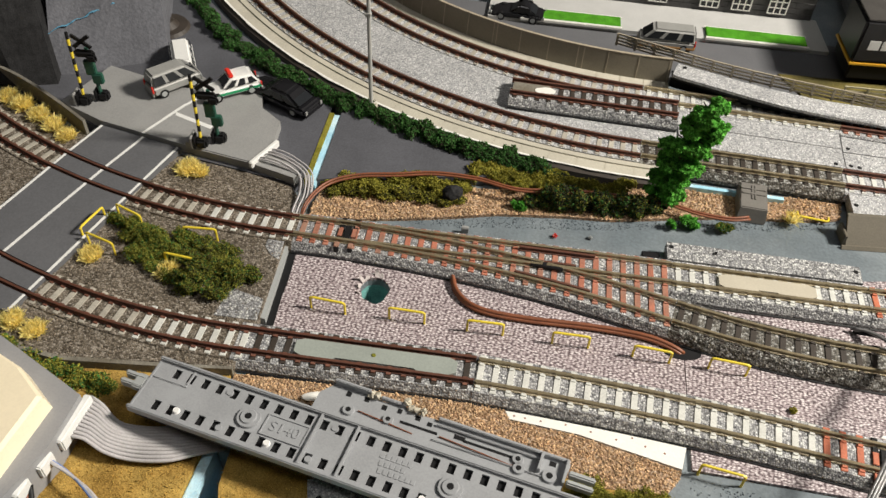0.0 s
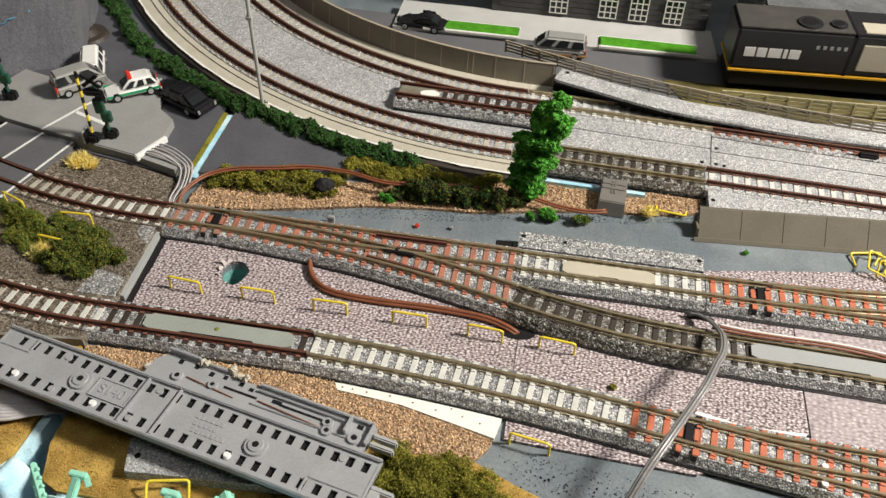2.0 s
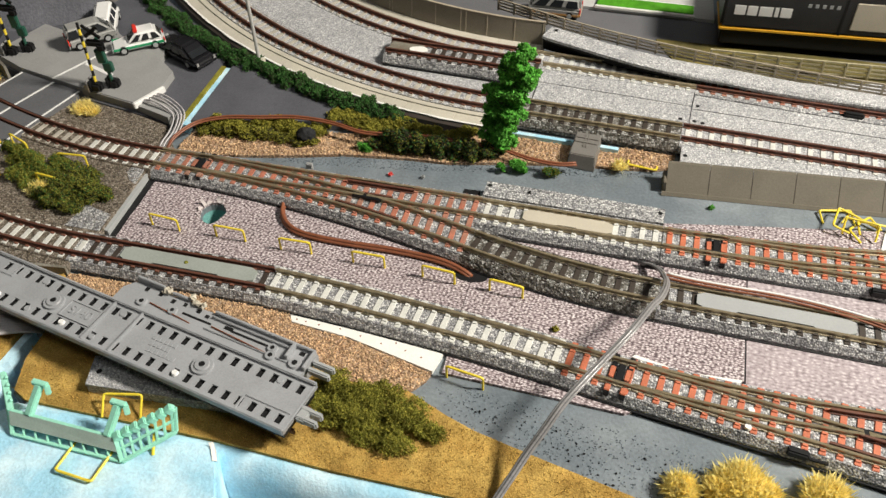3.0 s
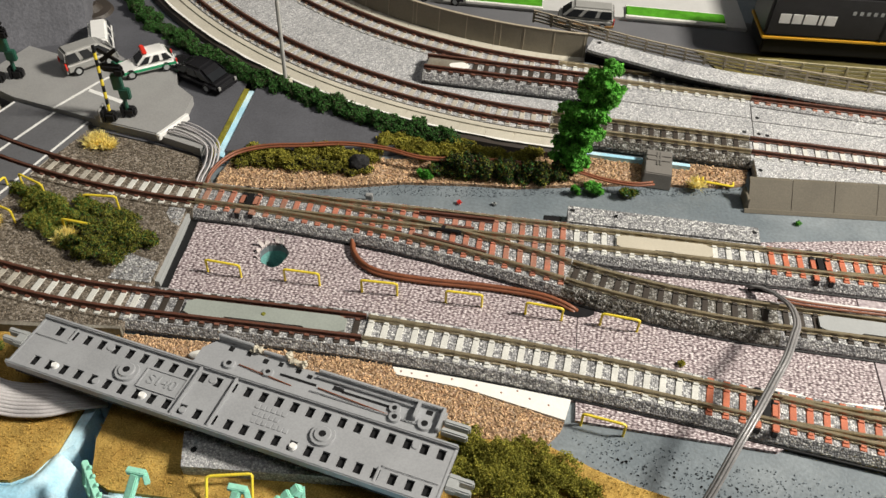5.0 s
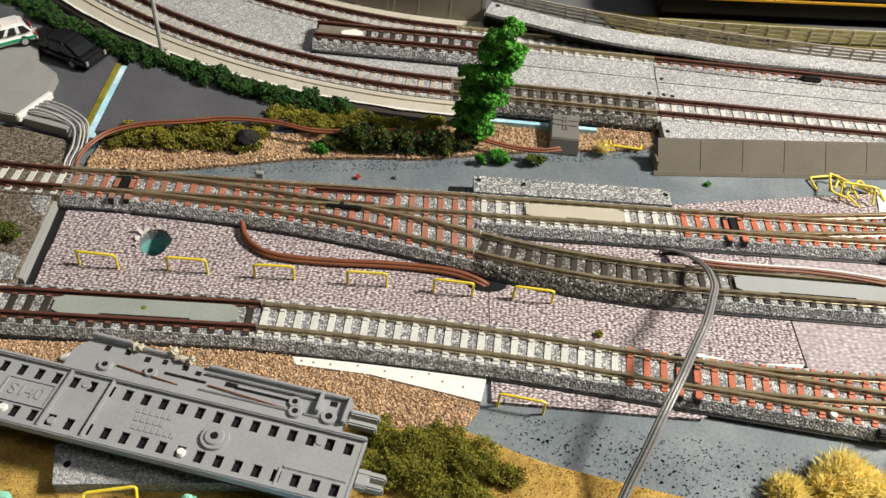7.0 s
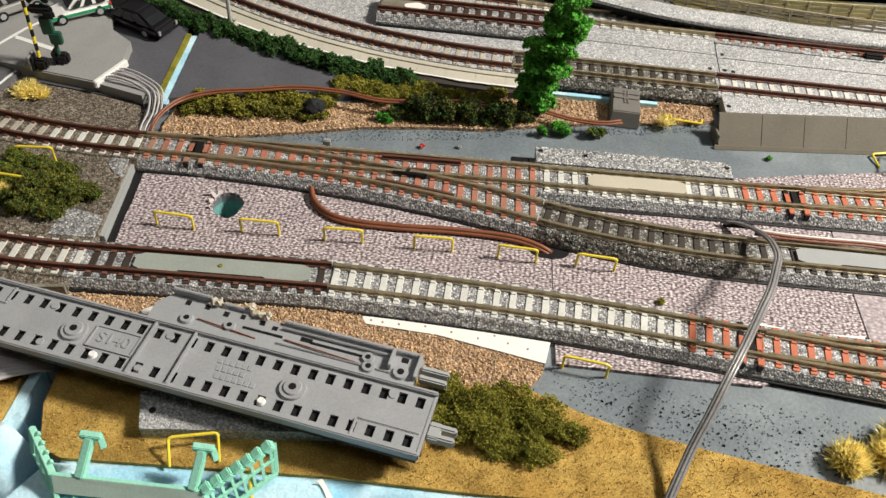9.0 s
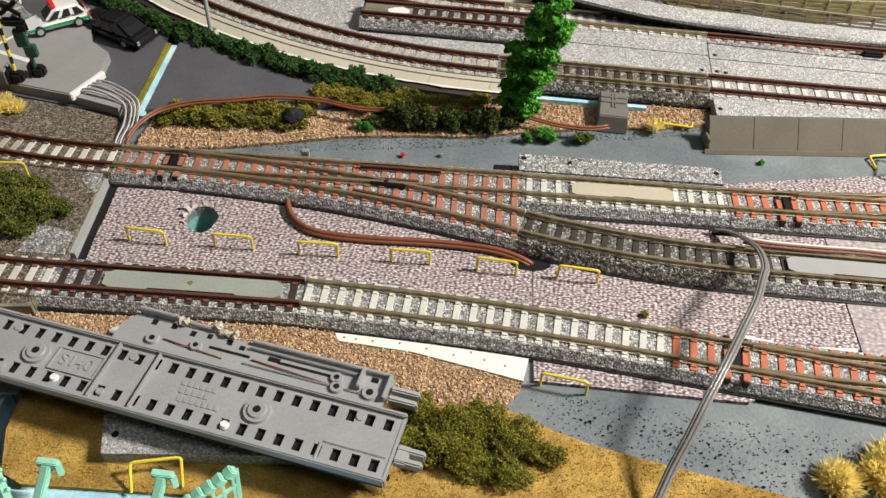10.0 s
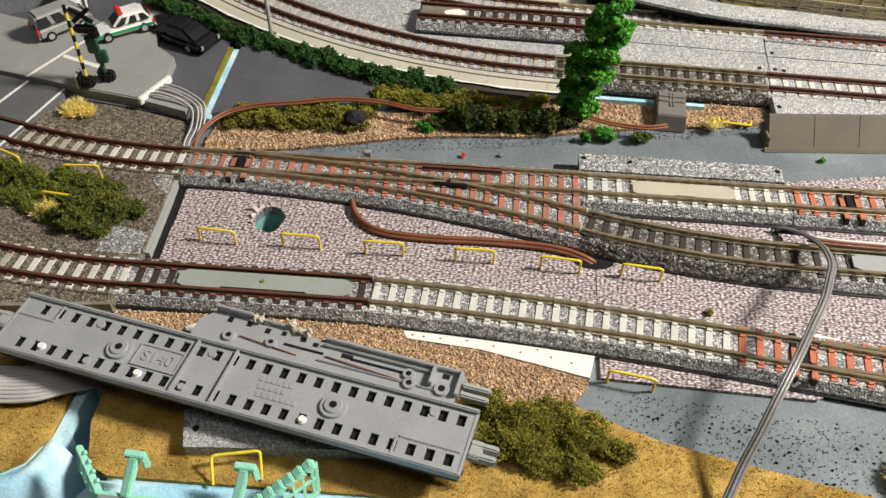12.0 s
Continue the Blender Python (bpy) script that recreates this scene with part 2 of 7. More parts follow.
    nt.links.new(both.outputs[0], tone.inputs["Scale"])
    nt.links.new(tone.outputs[0], bsdf.inputs["Base Color"])
    relief = nt.nodes.new("ShaderNodeBump")
    relief.invert = True
    relief.inputs["Strength"].default_value, relief.inputs["Distance"].default_value = bump, grain * 0.5 * MM
    nt.links.new(cells.outputs["Distance"], relief.inputs["Height"])
    nt.links.new(relief.outputs[0], bsdf.inputs["Normal"])
    return mat


def printed_card(name, dark, middle, pale, fleck=1.25, soft=0.0):
    """Card printed with rows of short pale and dark flecks."""
    mat = bpy.data.materials.new(name)
    mat.use_nodes = True
    nt = mat.node_tree
    bsdf = nt.nodes["Principled BSDF"]
    bsdf.inputs["Roughness"].default_value, bsdf.inputs["Specular IOR Level"].default_value = 0.6, 0.35
    geo = nt.nodes.new("ShaderNodeNewGeometry")
    mapping = nt.nodes.new("ShaderNodeMapping")
    mapping.inputs["Scale"].default_value, mapping.inputs["Rotation"].default_value = (0.68, 1.12, 1), (0, 0, radians(3))
    nt.links.new(geo.outputs["Position"], mapping.inputs["Vector"])
    cells = nt.nodes.new("ShaderNodeTexVoronoi")
    cells.voronoi_dimensions = "2D"
    cells.inputs["Scale"].default_value, cells.inputs["Randomness"].default_value = 1000.0 / fleck, 0.62
    smear = nt.nodes.new("ShaderNodeTexNoise")
    smear.inputs["Scale"].default_value, smear.inputs["Detail"].default_value = 1000.0 / (fleck * 0.75), 2
    for node in (cells, smear):
        nt.links.new(mapping.outputs[0], node.inputs["Vector"])
    total = nt.nodes.new("ShaderNodeMath")
    total.operation = "MULTIPLY_ADD"
    total.inputs[1].default_value = -0.55
    nt.links.new(cells.outputs["Distance"], total.inputs[0])
    nt.links.new(smear.outputs["Fac"], total.inputs[2])
    ramp = nt.nodes.new("ShaderNodeValToRGB")
    ramp.color_ramp.elements.new(0.5)
    ramp.color_ramp.elements.new(0.6)
    for e, (at_, c) in zip(ramp.color_ramp.elements, ((0.15 - soft, dark), (0.24 - soft * 0.5, middle), (0.34, middle), (0.48 + soft, pale))):
        e.position, e.color = max(at_, 0.0), (*c, 1)
    nt.links.new(total.outputs[0], ramp.inputs[0])
    wide = nt.nodes.new("ShaderNodeTexNoise")
    wide.inputs["Scale"].default_value, wide.inputs["Detail"].default_value = 1000.0 / 16.0, 3
    nt.links.new(geo.outputs["Position"], wide.inputs["Vector"])
    span = nt.nodes.new("ShaderNodeMapRange")
    span.inputs["From Min"].default_value, span.inputs["From Max"].default_value = 0.3, 0.7
    span.inputs["To Min"].default_value, span.inputs["To Max"].default_value = 0.93, 1.07
    nt.links.new(wide.outputs["Fac"], span.inputs["Value"])
    tone = nt.nodes.new("ShaderNodeVectorMath")
    tone.operation = "SCALE"
    nt.links.new(ramp.outputs[0], tone.inputs[0])
    nt.links.new(span.outputs[0], tone.inputs["Scale"])
    nt.links.new(tone.outputs[0], bsdf.inputs["Base Color"])
    relief = nt.nodes.new("ShaderNodeBump")
    relief.inputs["Strength"].default_value, relief.inputs["Distance"].default_value = 0.25, 0.12 * MM
    nt.links.new(total.outputs[0], relief.inputs["Height"])
    nt.links.new(relief.outputs[0], bsdf.inputs["Normal"])
    return mat


M = {}
M["ballast"] = grains("grey_ballast", [(0.13, 0.13, 0.135), (0.31, 0.31, 0.32), (0.42, 0.42, 0.42), (0.74, 0.74, 0.72)], 0.68, 0.45, 0.9, wander=0.12, joints=0.65)
M["ballast_light"] = grains("light_grey_ballast", [(0.28, 0.285, 0.3), (0.43, 0.435, 0.445), (0.5, 0.5, 0.505), (0.74, 0.74, 0.73)], 0.58, 0.5, 0.8, wander=0.1, joints=0.5)
M["ballast_dark"] = grains("dark_weathered_ballast", [(0.05, 0.045, 0.04), (0.13, 0.12, 0.1), (0.22, 0.21, 0.19), (0.5, 0.5, 0.48)], 0.8)
M["gravel_left"] = grains("brown_grey_gravel", [(0.06, 0.046, 0.032), (0.14, 0.115, 0.085), (0.225, 0.19, 0.15), (0.36, 0.32, 0.27)], 0.7)
M["tan_gravel"] = grains("tan_gravel", [(0.2, 0.11, 0.06), (0.34, 0.21, 0.12), (0.46, 0.31, 0.2), (0.55, 0.42, 0.3)], 0.8)
M["card"] = printed_card("printed_pinkish_gravel_card", (0.10, 0.072, 0.078), (0.335, 0.275, 0.285), (0.76, 0.71, 0.71), 0.95)
M["card_pale"] = printed_card("pale_pinkish_gravel_card", (0.25, 0.205, 0.22), (0.38, 0.325, 0.34), (0.6, 0.55, 0.56), 1.4, 0.06)
M["card_edge"] = material("card_edge", (0.5, 0.45, 0.44), 0.8)
M["board"] = material("blue_grey_painted_board", (0.145, 0.174, 0.194), 0.5, vary=0.18, size=16, fine=1.2, bump=0.25, second=(0.21, 0.24, 0.258), mix_at=0.56)
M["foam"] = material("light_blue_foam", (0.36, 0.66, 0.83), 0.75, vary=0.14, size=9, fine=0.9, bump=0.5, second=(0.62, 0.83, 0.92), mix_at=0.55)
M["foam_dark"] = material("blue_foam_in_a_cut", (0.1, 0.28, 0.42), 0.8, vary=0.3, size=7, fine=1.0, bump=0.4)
M["turf"] = material("golden_brown_turf", (0.34, 0.21, 0.055), 0.95, vary=0.45, size=7, fine=0.5, bump=0.9, second=(0.45, 0.3, 0.085), mix_at=0.5, spec=0.1)
M["asphalt"] = material("dark_grey_road_card", (0.115, 0.117, 0.126), 0.75, vary=0.14, size=20, fine=0.8, bump=0.1)
M["paper"] = material("charcoal_grey_paper", (0.085, 0.087, 0.1), 0.8, vary=0.2, size=18, fine=0.7, bump=0.1)
M["slab"] = material("grey_plastic_slab", (0.3, 0.3, 0.295), 0.6, vary=0.12, size=15, fine=0.6, bump=0.08)
M["concrete"] = material("beige_concrete_plastic", (0.5, 0.47, 0.39), 0.7, vary=0.12, size=12, fine=0.7, bump=0.12)
# One wall colour, shade painted into the retaining wall, light into the noise wall.
M["wall_brown_dimmed"] = material("olive_brown_wall_dimmed", (0.138, 0.122, 0.092), 0.6, vary=0.16, size=14, fine=0.6, bump=0.1)
M["wall_brown_lit"] = material("olive_brown_wall_lit", (0.235, 0.21, 0.16), 0.55, vary=0.14, size=14, fine=0.6, bump=0.08)
M["wall_dirty"] = material("dirty_brown_grey_concrete", (0.22, 0.205, 0.17), 0.8, vary=0.3, size=11, fine=0.8, bump=0.2, second=(0.15, 0.13, 0.095), mix_at=0.56)
M["line"] = material("white_road_paint", (0.78, 0.78, 0.76), 0.7, vary=0.08, size=5, fine=0.5)
M["white"] = material("white_card", (0.82, 0.81, 0.76), 0.6, vary=0.05, size=9, fine=0.8)
M["sl_white"] = material("pale_grey_sleeper_plastic", (0.6, 0.6, 0.56), 0.6, vary=0.16, size=6, fine=0.5)
M["sl_grey"] = material("weathered_grey_sleeper", (0.42, 0.39, 0.33), 0.75, vary=0.25, size=5, fine=0.5)
M["sl_red"] = material("orange_red_sleeper_plastic", (0.49, 0.148, 0.077), 0.55, vary=0.22, size=7, fine=0.5)
M["sl_dusty"] = material("dusty_brick_red_sleeper_plastic", (0.4, 0.145, 0.09), 0.65, vary=0.3, size=6, fine=0.5, second=(0.3, 0.17, 0.12), mix_at=0.55)
M["chair_rust"] = material("rust_painted_rail_chair", (0.17, 0.07, 0.045), 0.7, vary=0.35, size=5, fine=0.5)
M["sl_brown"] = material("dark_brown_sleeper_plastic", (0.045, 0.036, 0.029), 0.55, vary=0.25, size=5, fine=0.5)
M["rail_rust"] = material("rust_painted_rail", (0.115, 0.045, 0.028), 0.6, 0.1, vary=0.3, size=6, fine=0.5)
M["rail"] = material("tarnished_nickel_rail", (0.4, 0.333, 0.215), 0.3, 0.6, vary=0.25, size=9, fine=0.6, bump=0.08)
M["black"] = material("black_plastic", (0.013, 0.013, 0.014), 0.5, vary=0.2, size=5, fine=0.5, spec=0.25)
M["plate_grey"] = material("smooth_grey_plastic_cover", (0.36, 0.375, 0.375), 0.45, vary=0.06, size=9, fine=0.8, bump=0.04)
M["plate_green"] = material("greenish_grey_plastic_cover", (0.31, 0.34, 0.31), 0.5, vary=0.1, size=8, fine=0.8, bump=0.04)
M["plate_beige"] = material("beige_plastic_cover", (0.5, 0.46, 0.37), 0.5, vary=0.06, size=8, fine=0.8, bump=0.04)
M["grey_under"] = material("grey_moulded_plastic", (0.32, 0.33, 0.345), 0.42, vary=0.1, size=9, fine=0.6, bump=0.06)
M["yellow"] = material("yellow_painted_wire", (0.82, 0.64, 0.05), 0.45, vary=0.15, size=4, fine=0.5)
M["rust_wire"] = material("brown_insulated_wire", (0.22, 0.075, 0.035), 0.45, vary=0.2, size=5, fine=0.6)
M["grey_wire"] = material("grey_insulated_wire", (0.5, 0.48, 0.485), 0.42, vary=0.12, size=5, fine=0.6)
M["silver_wire"] = material("grey_shiny_twin_cable", (0.24, 0.235, 0.235), 0.25, vary=0.2, size=6, fine=0.6)
M["blue_wire"] = material("blue_insulated_wire", (0.16, 0.24, 0.5), 0.45, vary=0.1)
M["mint"] = material("mint_green_plastic", (0.33, 0.72, 0.56), 0.5, vary=0.1, size=6, fine=0.7)
M["mint_grey"] = material("grey_green_plastic_face", (0.34, 0.43, 0.38), 0.6, vary=0.1, size=6, fine=0.7)
M["leaf_tree"] = material("bright_green_foam_leaf", (0.125, 0.4, 0.06), 0.85, vary=0.4, size=5, fine=0.7, bump=0, pieces=0.55, spec=0.12)
M["leaf_hedge"] = material("deep_green_foam_leaf", (0.045, 0.125, 0.03), 0.9, vary=0.35, size=6, fine=0.7, bump=0, pieces=0.5, spec=0.12)
M["leaf_olive"] = material("olive_green_foliage", (0.215, 0.215, 0.038), 0.9, vary=0.4, size=6, fine=0.7, bump=0, pieces=0.5, spec=0.12)
M["leaf_moss"] = material("yellow_green_moss", (0.33, 0.3, 0.05), 0.9, vary=0.35, size=6, fine=0.7, bump=0, pieces=0.5, spec=0.12)
M["leaf_dark"] = material("blackish_green_foliage", (0.034, 0.034, 0.02), 0.9, vary=0.35, size=6, fine=0.7, bump=0, pieces=0.5, spec=0.12)
M["straw"] = material("golden_straw_fibre", (0.95, 0.84, 0.36), 1.0, vary=0.15, size=4, fine=0.6, bump=0, pieces=0.2, spec=0.0)
for key, share in (("straw", 0.45), ("leaf_tree", 0.3), ("leaf_olive", 0.2), ("leaf_moss", 0.2)):
    nt = M[key].node_tree
    bsdf, out = nt.nodes["Principled BSDF"], nt.nodes["Material Output"]
    through_leaf, both = nt.nodes.new("ShaderNodeBsdfTranslucent"), nt.nodes.new("ShaderNodeMixShader")
    nt.links.new(bsdf.inputs["Base Color"].links[0].from_socket, through_leaf.inputs["Color"])
    both.inputs[0].default_value = share
    nt.links.new(bsdf.outputs[0], both.inputs[1])
    nt.links.new(through_leaf.outputs[0], both.inputs[2])
    nt.links.new(both.outputs[0], out.inputs["Surface"])
M["rock"] = material("black_rock", (0.022, 0.022, 0.023), 0.85, vary=0.4, size=3, fine=0.6, bump=0.4, spec=0.2)
M["teal"] = material("teal_foam_pit", (0.13, 0.33, 0.31), 0.7, vary=0.25, size=4, fine=0.6, bump=0.3)
M["cliff"] = material("grey_painted_plaster", (0.125, 0.128, 0.145), 0.9, vary=0.25, size=22, fine=1.2, bump=0.5)
M["cream"] = material("cream_plastic", (0.86, 0.76, 0.56), 0.45, vary=0.04, size=12, fine=0.9, bump=0.03)
M["box_grey"] = material("grey_plastic_box", (0.3, 0.3, 0.31), 0.5, vary=0.07, size=12, fine=0.7, bump=0.05)
M["car_white"] = material("white_car_paint", (0.8, 0.8, 0.78), 0.3, vary=0.04, bump=0)
M["car_silver"] = material("silver_car_paint", (0.36, 0.36, 0.345), 0.4, 0.2, vary=0.08, bump=0)
M["car_black"] = material("black_car_paint", (0.012, 0.012, 0.014), 0.25, vary=0.1, bump=0)
M["glass_dark"] = material("dark_window_plastic", (0.02, 0.022, 0.025), 0.15, vary=0.1, bump=0)
M["red"] = material("red_plastic", (0.7, 0.04, 0.025), 0.35, vary=0.08, bump=0)
M["green_stripe"] = material("green_stripe_paint", (0.02, 0.33, 0.14), 0.4, vary=0.08, bump=0)
M["green_post"] = material("dark_green_plastic", (0.02, 0.09, 0.06), 0.5, vary=0.15, bump=0)
M["lawn"] = material("bright_green_flock", (0.07, 0.26, 0.018), 0.95, vary=0.35, size=4, fine=0.4, bump=0.8, spec=0.1)
M["pave"] = material("pale_grey_pavement", (0.46, 0.46, 0.45), 0.75, vary=0.08, size=9, fine=0.7, bump=0.08)
M["brick_dark"] = material("dark_grey_building_wall", (0.07, 0.068, 0.068), 0.8, vary=0.25, size=7, fine=0.8, bump=0.3)
M["loco_black"] = material("black_box_plastic", (0.02, 0.02, 0.022), 0.42, vary=0.15, bump=0.02)
M["roof_grey_lit"] = material("dark_grey_roof_lightened", (0.07, 0.066, 0.062), 0.35, vary=0.2, size=8, fine=0.8, bump=0.05)
M["block_grey"] = material("slate_grey_building_wall", (0.11, 0.117, 0.122), 0.8, vary=0.3, size=9, fine=0.8, bump=0.4)
M["dull_turf"] = material("dull_olive_turf", (0.09, 0.078, 0.03), 0.95, vary=0.4, size=9, fine=0.6, bump=0.6, second=(0.17, 0.14, 0.045), mix_at=0.54, spec=0.1)
M["rust_tan"] = material("tan_car_paint", (0.42, 0.22, 0.07), 0.4, vary=0.08, bump=0)
M["loco_yellow"] = material("yellow_orange_stripe", (0.75, 0.42, 0.04), 0.4, vary=0.05, bump=0)
M["pole_grey"] = material("pale_grey_mast_plastic", (0.42, 0.42, 0.4), 0.5, vary=0.08, bump=0)
M["room"] = material("dim_room_paint", (0.16, 0.155, 0.15), 0.9, vary=0.1, size=300, fine=40, bump=0.05)
M["fence_brown"] = material("brown_fence_plastic", (0.4, 0.345, 0.26), 0.6, vary=0.15, size=6, fine=0.6)
M["fence_olive"] = material("yellowish_fence_plastic", (0.52, 0.47, 0.31), 0.6, vary=0.12, size=6, fine=0.6)
M["house_grey"] = material("brownish_grey_plastic_hut", (0.17, 0.16, 0.145), 0.55, vary=0.12, size=6, fine=0.6)

# ---- track: paths of pieces (x, y, heading in degrees, radius with its sign, length) ----
GAUGE, BED_TOP, SLEEPER_TOP, RAIL_TOP = 9.0, 4.5, 4.85, 6.7


def on_path(start, radius, s):
    x, y, h = start
    a = radians(h)
    if not radius:
        return x + s * math.cos(a), y + s * math.sin(a), h
    b = a + s / radius
    return x + radius * (math.sin(b) - math.sin(a)), y - radius * (math.cos(b) - math.cos(a)), h + math.degrees(s / radius)


def aside(start, radius, s, d):
    """The place d mm to the left of the path at s."""
    x, y, h = on_path(start, radius, s)
    return x - d * math.sin(radians(h)), y + d * math.cos(radians(h))


def sweep(name, start, radius, s0, s1, profile, mat, parent=None, label="", step=4.0, drop=None, smooth=False):
    """A closed profile (left offset, height) drawn along a path."""
    n = max(1, int(abs(s1 - s0) / step)) if radius else 1
    verts, faces, k = [], [], len(profile)
    for i in range(n + 1):
        s = s0 + (s1 - s0) * i / n
        for d, z in profile:
            x, y = aside(start, radius, s, d)
            verts.append((x, y, z))
    for i in range(n):
        for j in range(k):
            a, b = i * k + j, i * k + (j + 1) % k
            faces.append((a, b, b + k, a + k))
    faces += [tuple(range(k)), tuple(n * k + j for j in reversed(range(k)))]
    bm = bmesh.new()
    vs = [bm.verts.new(v) for v in verts]
    for f in faces:
        bm.faces.new([vs[i] for i in f])
    return part(name, bm, mat, parent, label, smooth=smooth)


def rail_profile(d, top=RAIL_TOP):
    b = SLEEPER_TOP - 0.1
    return [(d - 0.8, b), (d + 0.8, b), (d + 0.8, b + 0.3), (d + 0.28, b + 0.5), (d + 0.28, top - 0.65), (d + 0.47, top - 0.5), (d + 0.47, top - 0.08), (d + 0.36, top),
            (d - 0.36, top), (d - 0.47, top - 0.08), (d - 0.47, top - 0.5), (d - 0.28, top - 0.65), (d - 0.28, b + 0.5), (d - 0.8, b + 0.3)]


BED = [(-9.2, 0), (9.2, 0), (9.2, 1.6), (7.6, BED_TOP), (-7.6, BED_TOP), (-9.2, 1.6)]


# Black base edge; its black also paints the shadow line along the roadbed.
BASE = [(-9.75, 0), (9.75, 0), (9.75, 0.55), (9.3, 0.75), (-9.3, 0.75), (-9.75, 0.55)]


def sleeper_mesh(name, left, right, mat, chairs=(-4.5, 4.5), width=2.1, chair_mat=None):
    bm = bmesh.new()
    box(bm, -width / 2, width / 2, right, left, BED_TOP - 0.4, SLEEPER_TOP, 0.12)
    plain = set(bm.faces)
    for c in chairs:
        for d in (-1.15, 1.15):
            box(bm, -width * 0.36, width * 0.36, c + d - 0.45, c + d + 0.45, SLEEPER_TOP - 0.05, SLEEPER_TOP + 0.42)
    bmesh.ops.recalc_face_normals(bm, faces=bm.faces)
    bmesh.ops.scale(bm, vec=(MM, MM, MM), verts=bm.verts)
    me = bpy.data.meshes.new(name)
    for f in bm.faces:
        f.material_index = 1 if chair_mat and f not in plain else 0
    bm.to_mesh(me)
    bm.free()
    me.materials.append(mat)
    if chair_mat:
        me.materials.append(chair_mat)
    return me


SLEEPERS = {k: sleeper_mesh("sleeper", 7.2, -7.2, M[k]) for k in ("sl_white", "sl_grey", "sl_red", "sl_brown")}
RUSTY = {k: sleeper_mesh("sleeper", 7.2, -7.2, M[k], chair_mat=M["chair_rust"]) for k in ("sl_white", "sl_grey", "sl_dusty", "sl_brown")}


def track(label, start, radius, length, sleepers, rail, bed="ballast", lift=0.0, bed_profile=None, skip=None, first=2.5, plain_bed=True, mixed=None):
    """One section of track with its roadbed, two rails and single sleepers."""
    ob = thing("track_section", 0, 0, lift, 0, label, "track", "track sections of the layout")
    if plain_bed:
        sweep("roadbed", start, radius, 0.05, length - 0.05, bed_profile or BED, M[bed], ob)
        if bed_profile is None and bed != "gravel_left":
            sweep("base_edge", start, radius, 0.1, length - 0.1, BASE, M["black"], ob, "black lower edge of the roadbed with its shadow line painted in")
    for d in (-GAUGE / 2, GAUGE / 2):
        sweep("rail", start, radius, 0.15, length - 0.15, rail_profile(d), M[rail], ob)
    n = int((length - first) / 5.0) + 1
    for i in range(n):
        s = first + 5.0 * i
        if s > length - 1 or (skip and skip[0] < s < skip[1]):
            continue
        x, y, h = on_path(start, radius, s)
        kind = mixed(s) if mixed else sleepers
        link("sleeper", (RUSTY if rail == "rail_rust" else SLEEPERS)[kind], ob, "", at(x, y, 0, 0, 0, h))
    return ob


def cover(parent, start, radius, s0, s1, mat, half=3.3, top=5.6, pin=None):
    """The flat cover plate between the rails of a feeder section, with notched sides."""
    pts = []
    for s, d in ((s0, -half + 1.2), (s0 + 2.5, -half), (s0 + 13, -half), (s0 + 14, -half + 0.7), (s1 - 14, -half + 0.7), (s1 - 13, -half), (s1 - 2.5, -half), (s1, -half + 1.2),
                 (s1, half - 1.2), (s1 - 2.5, half), (s0 + 2.5, half), (s0, half - 1.2)):
        pts.append(aside(start, radius, s, d))
    ob = sheet("cover_plate", pts, BED_TOP - 0.1, top, M[mat], parent)
    if pin:
        x, y = aside(start, radius, pin, 0.3)
        bm = bmesh.new()
        disc(bm, x, y, top - 0.1, top + 0.3, 0.9, 0.6, 12)
        part("pin", bm, M["leaf_olive"], ob, "small olive pin")
    return ob


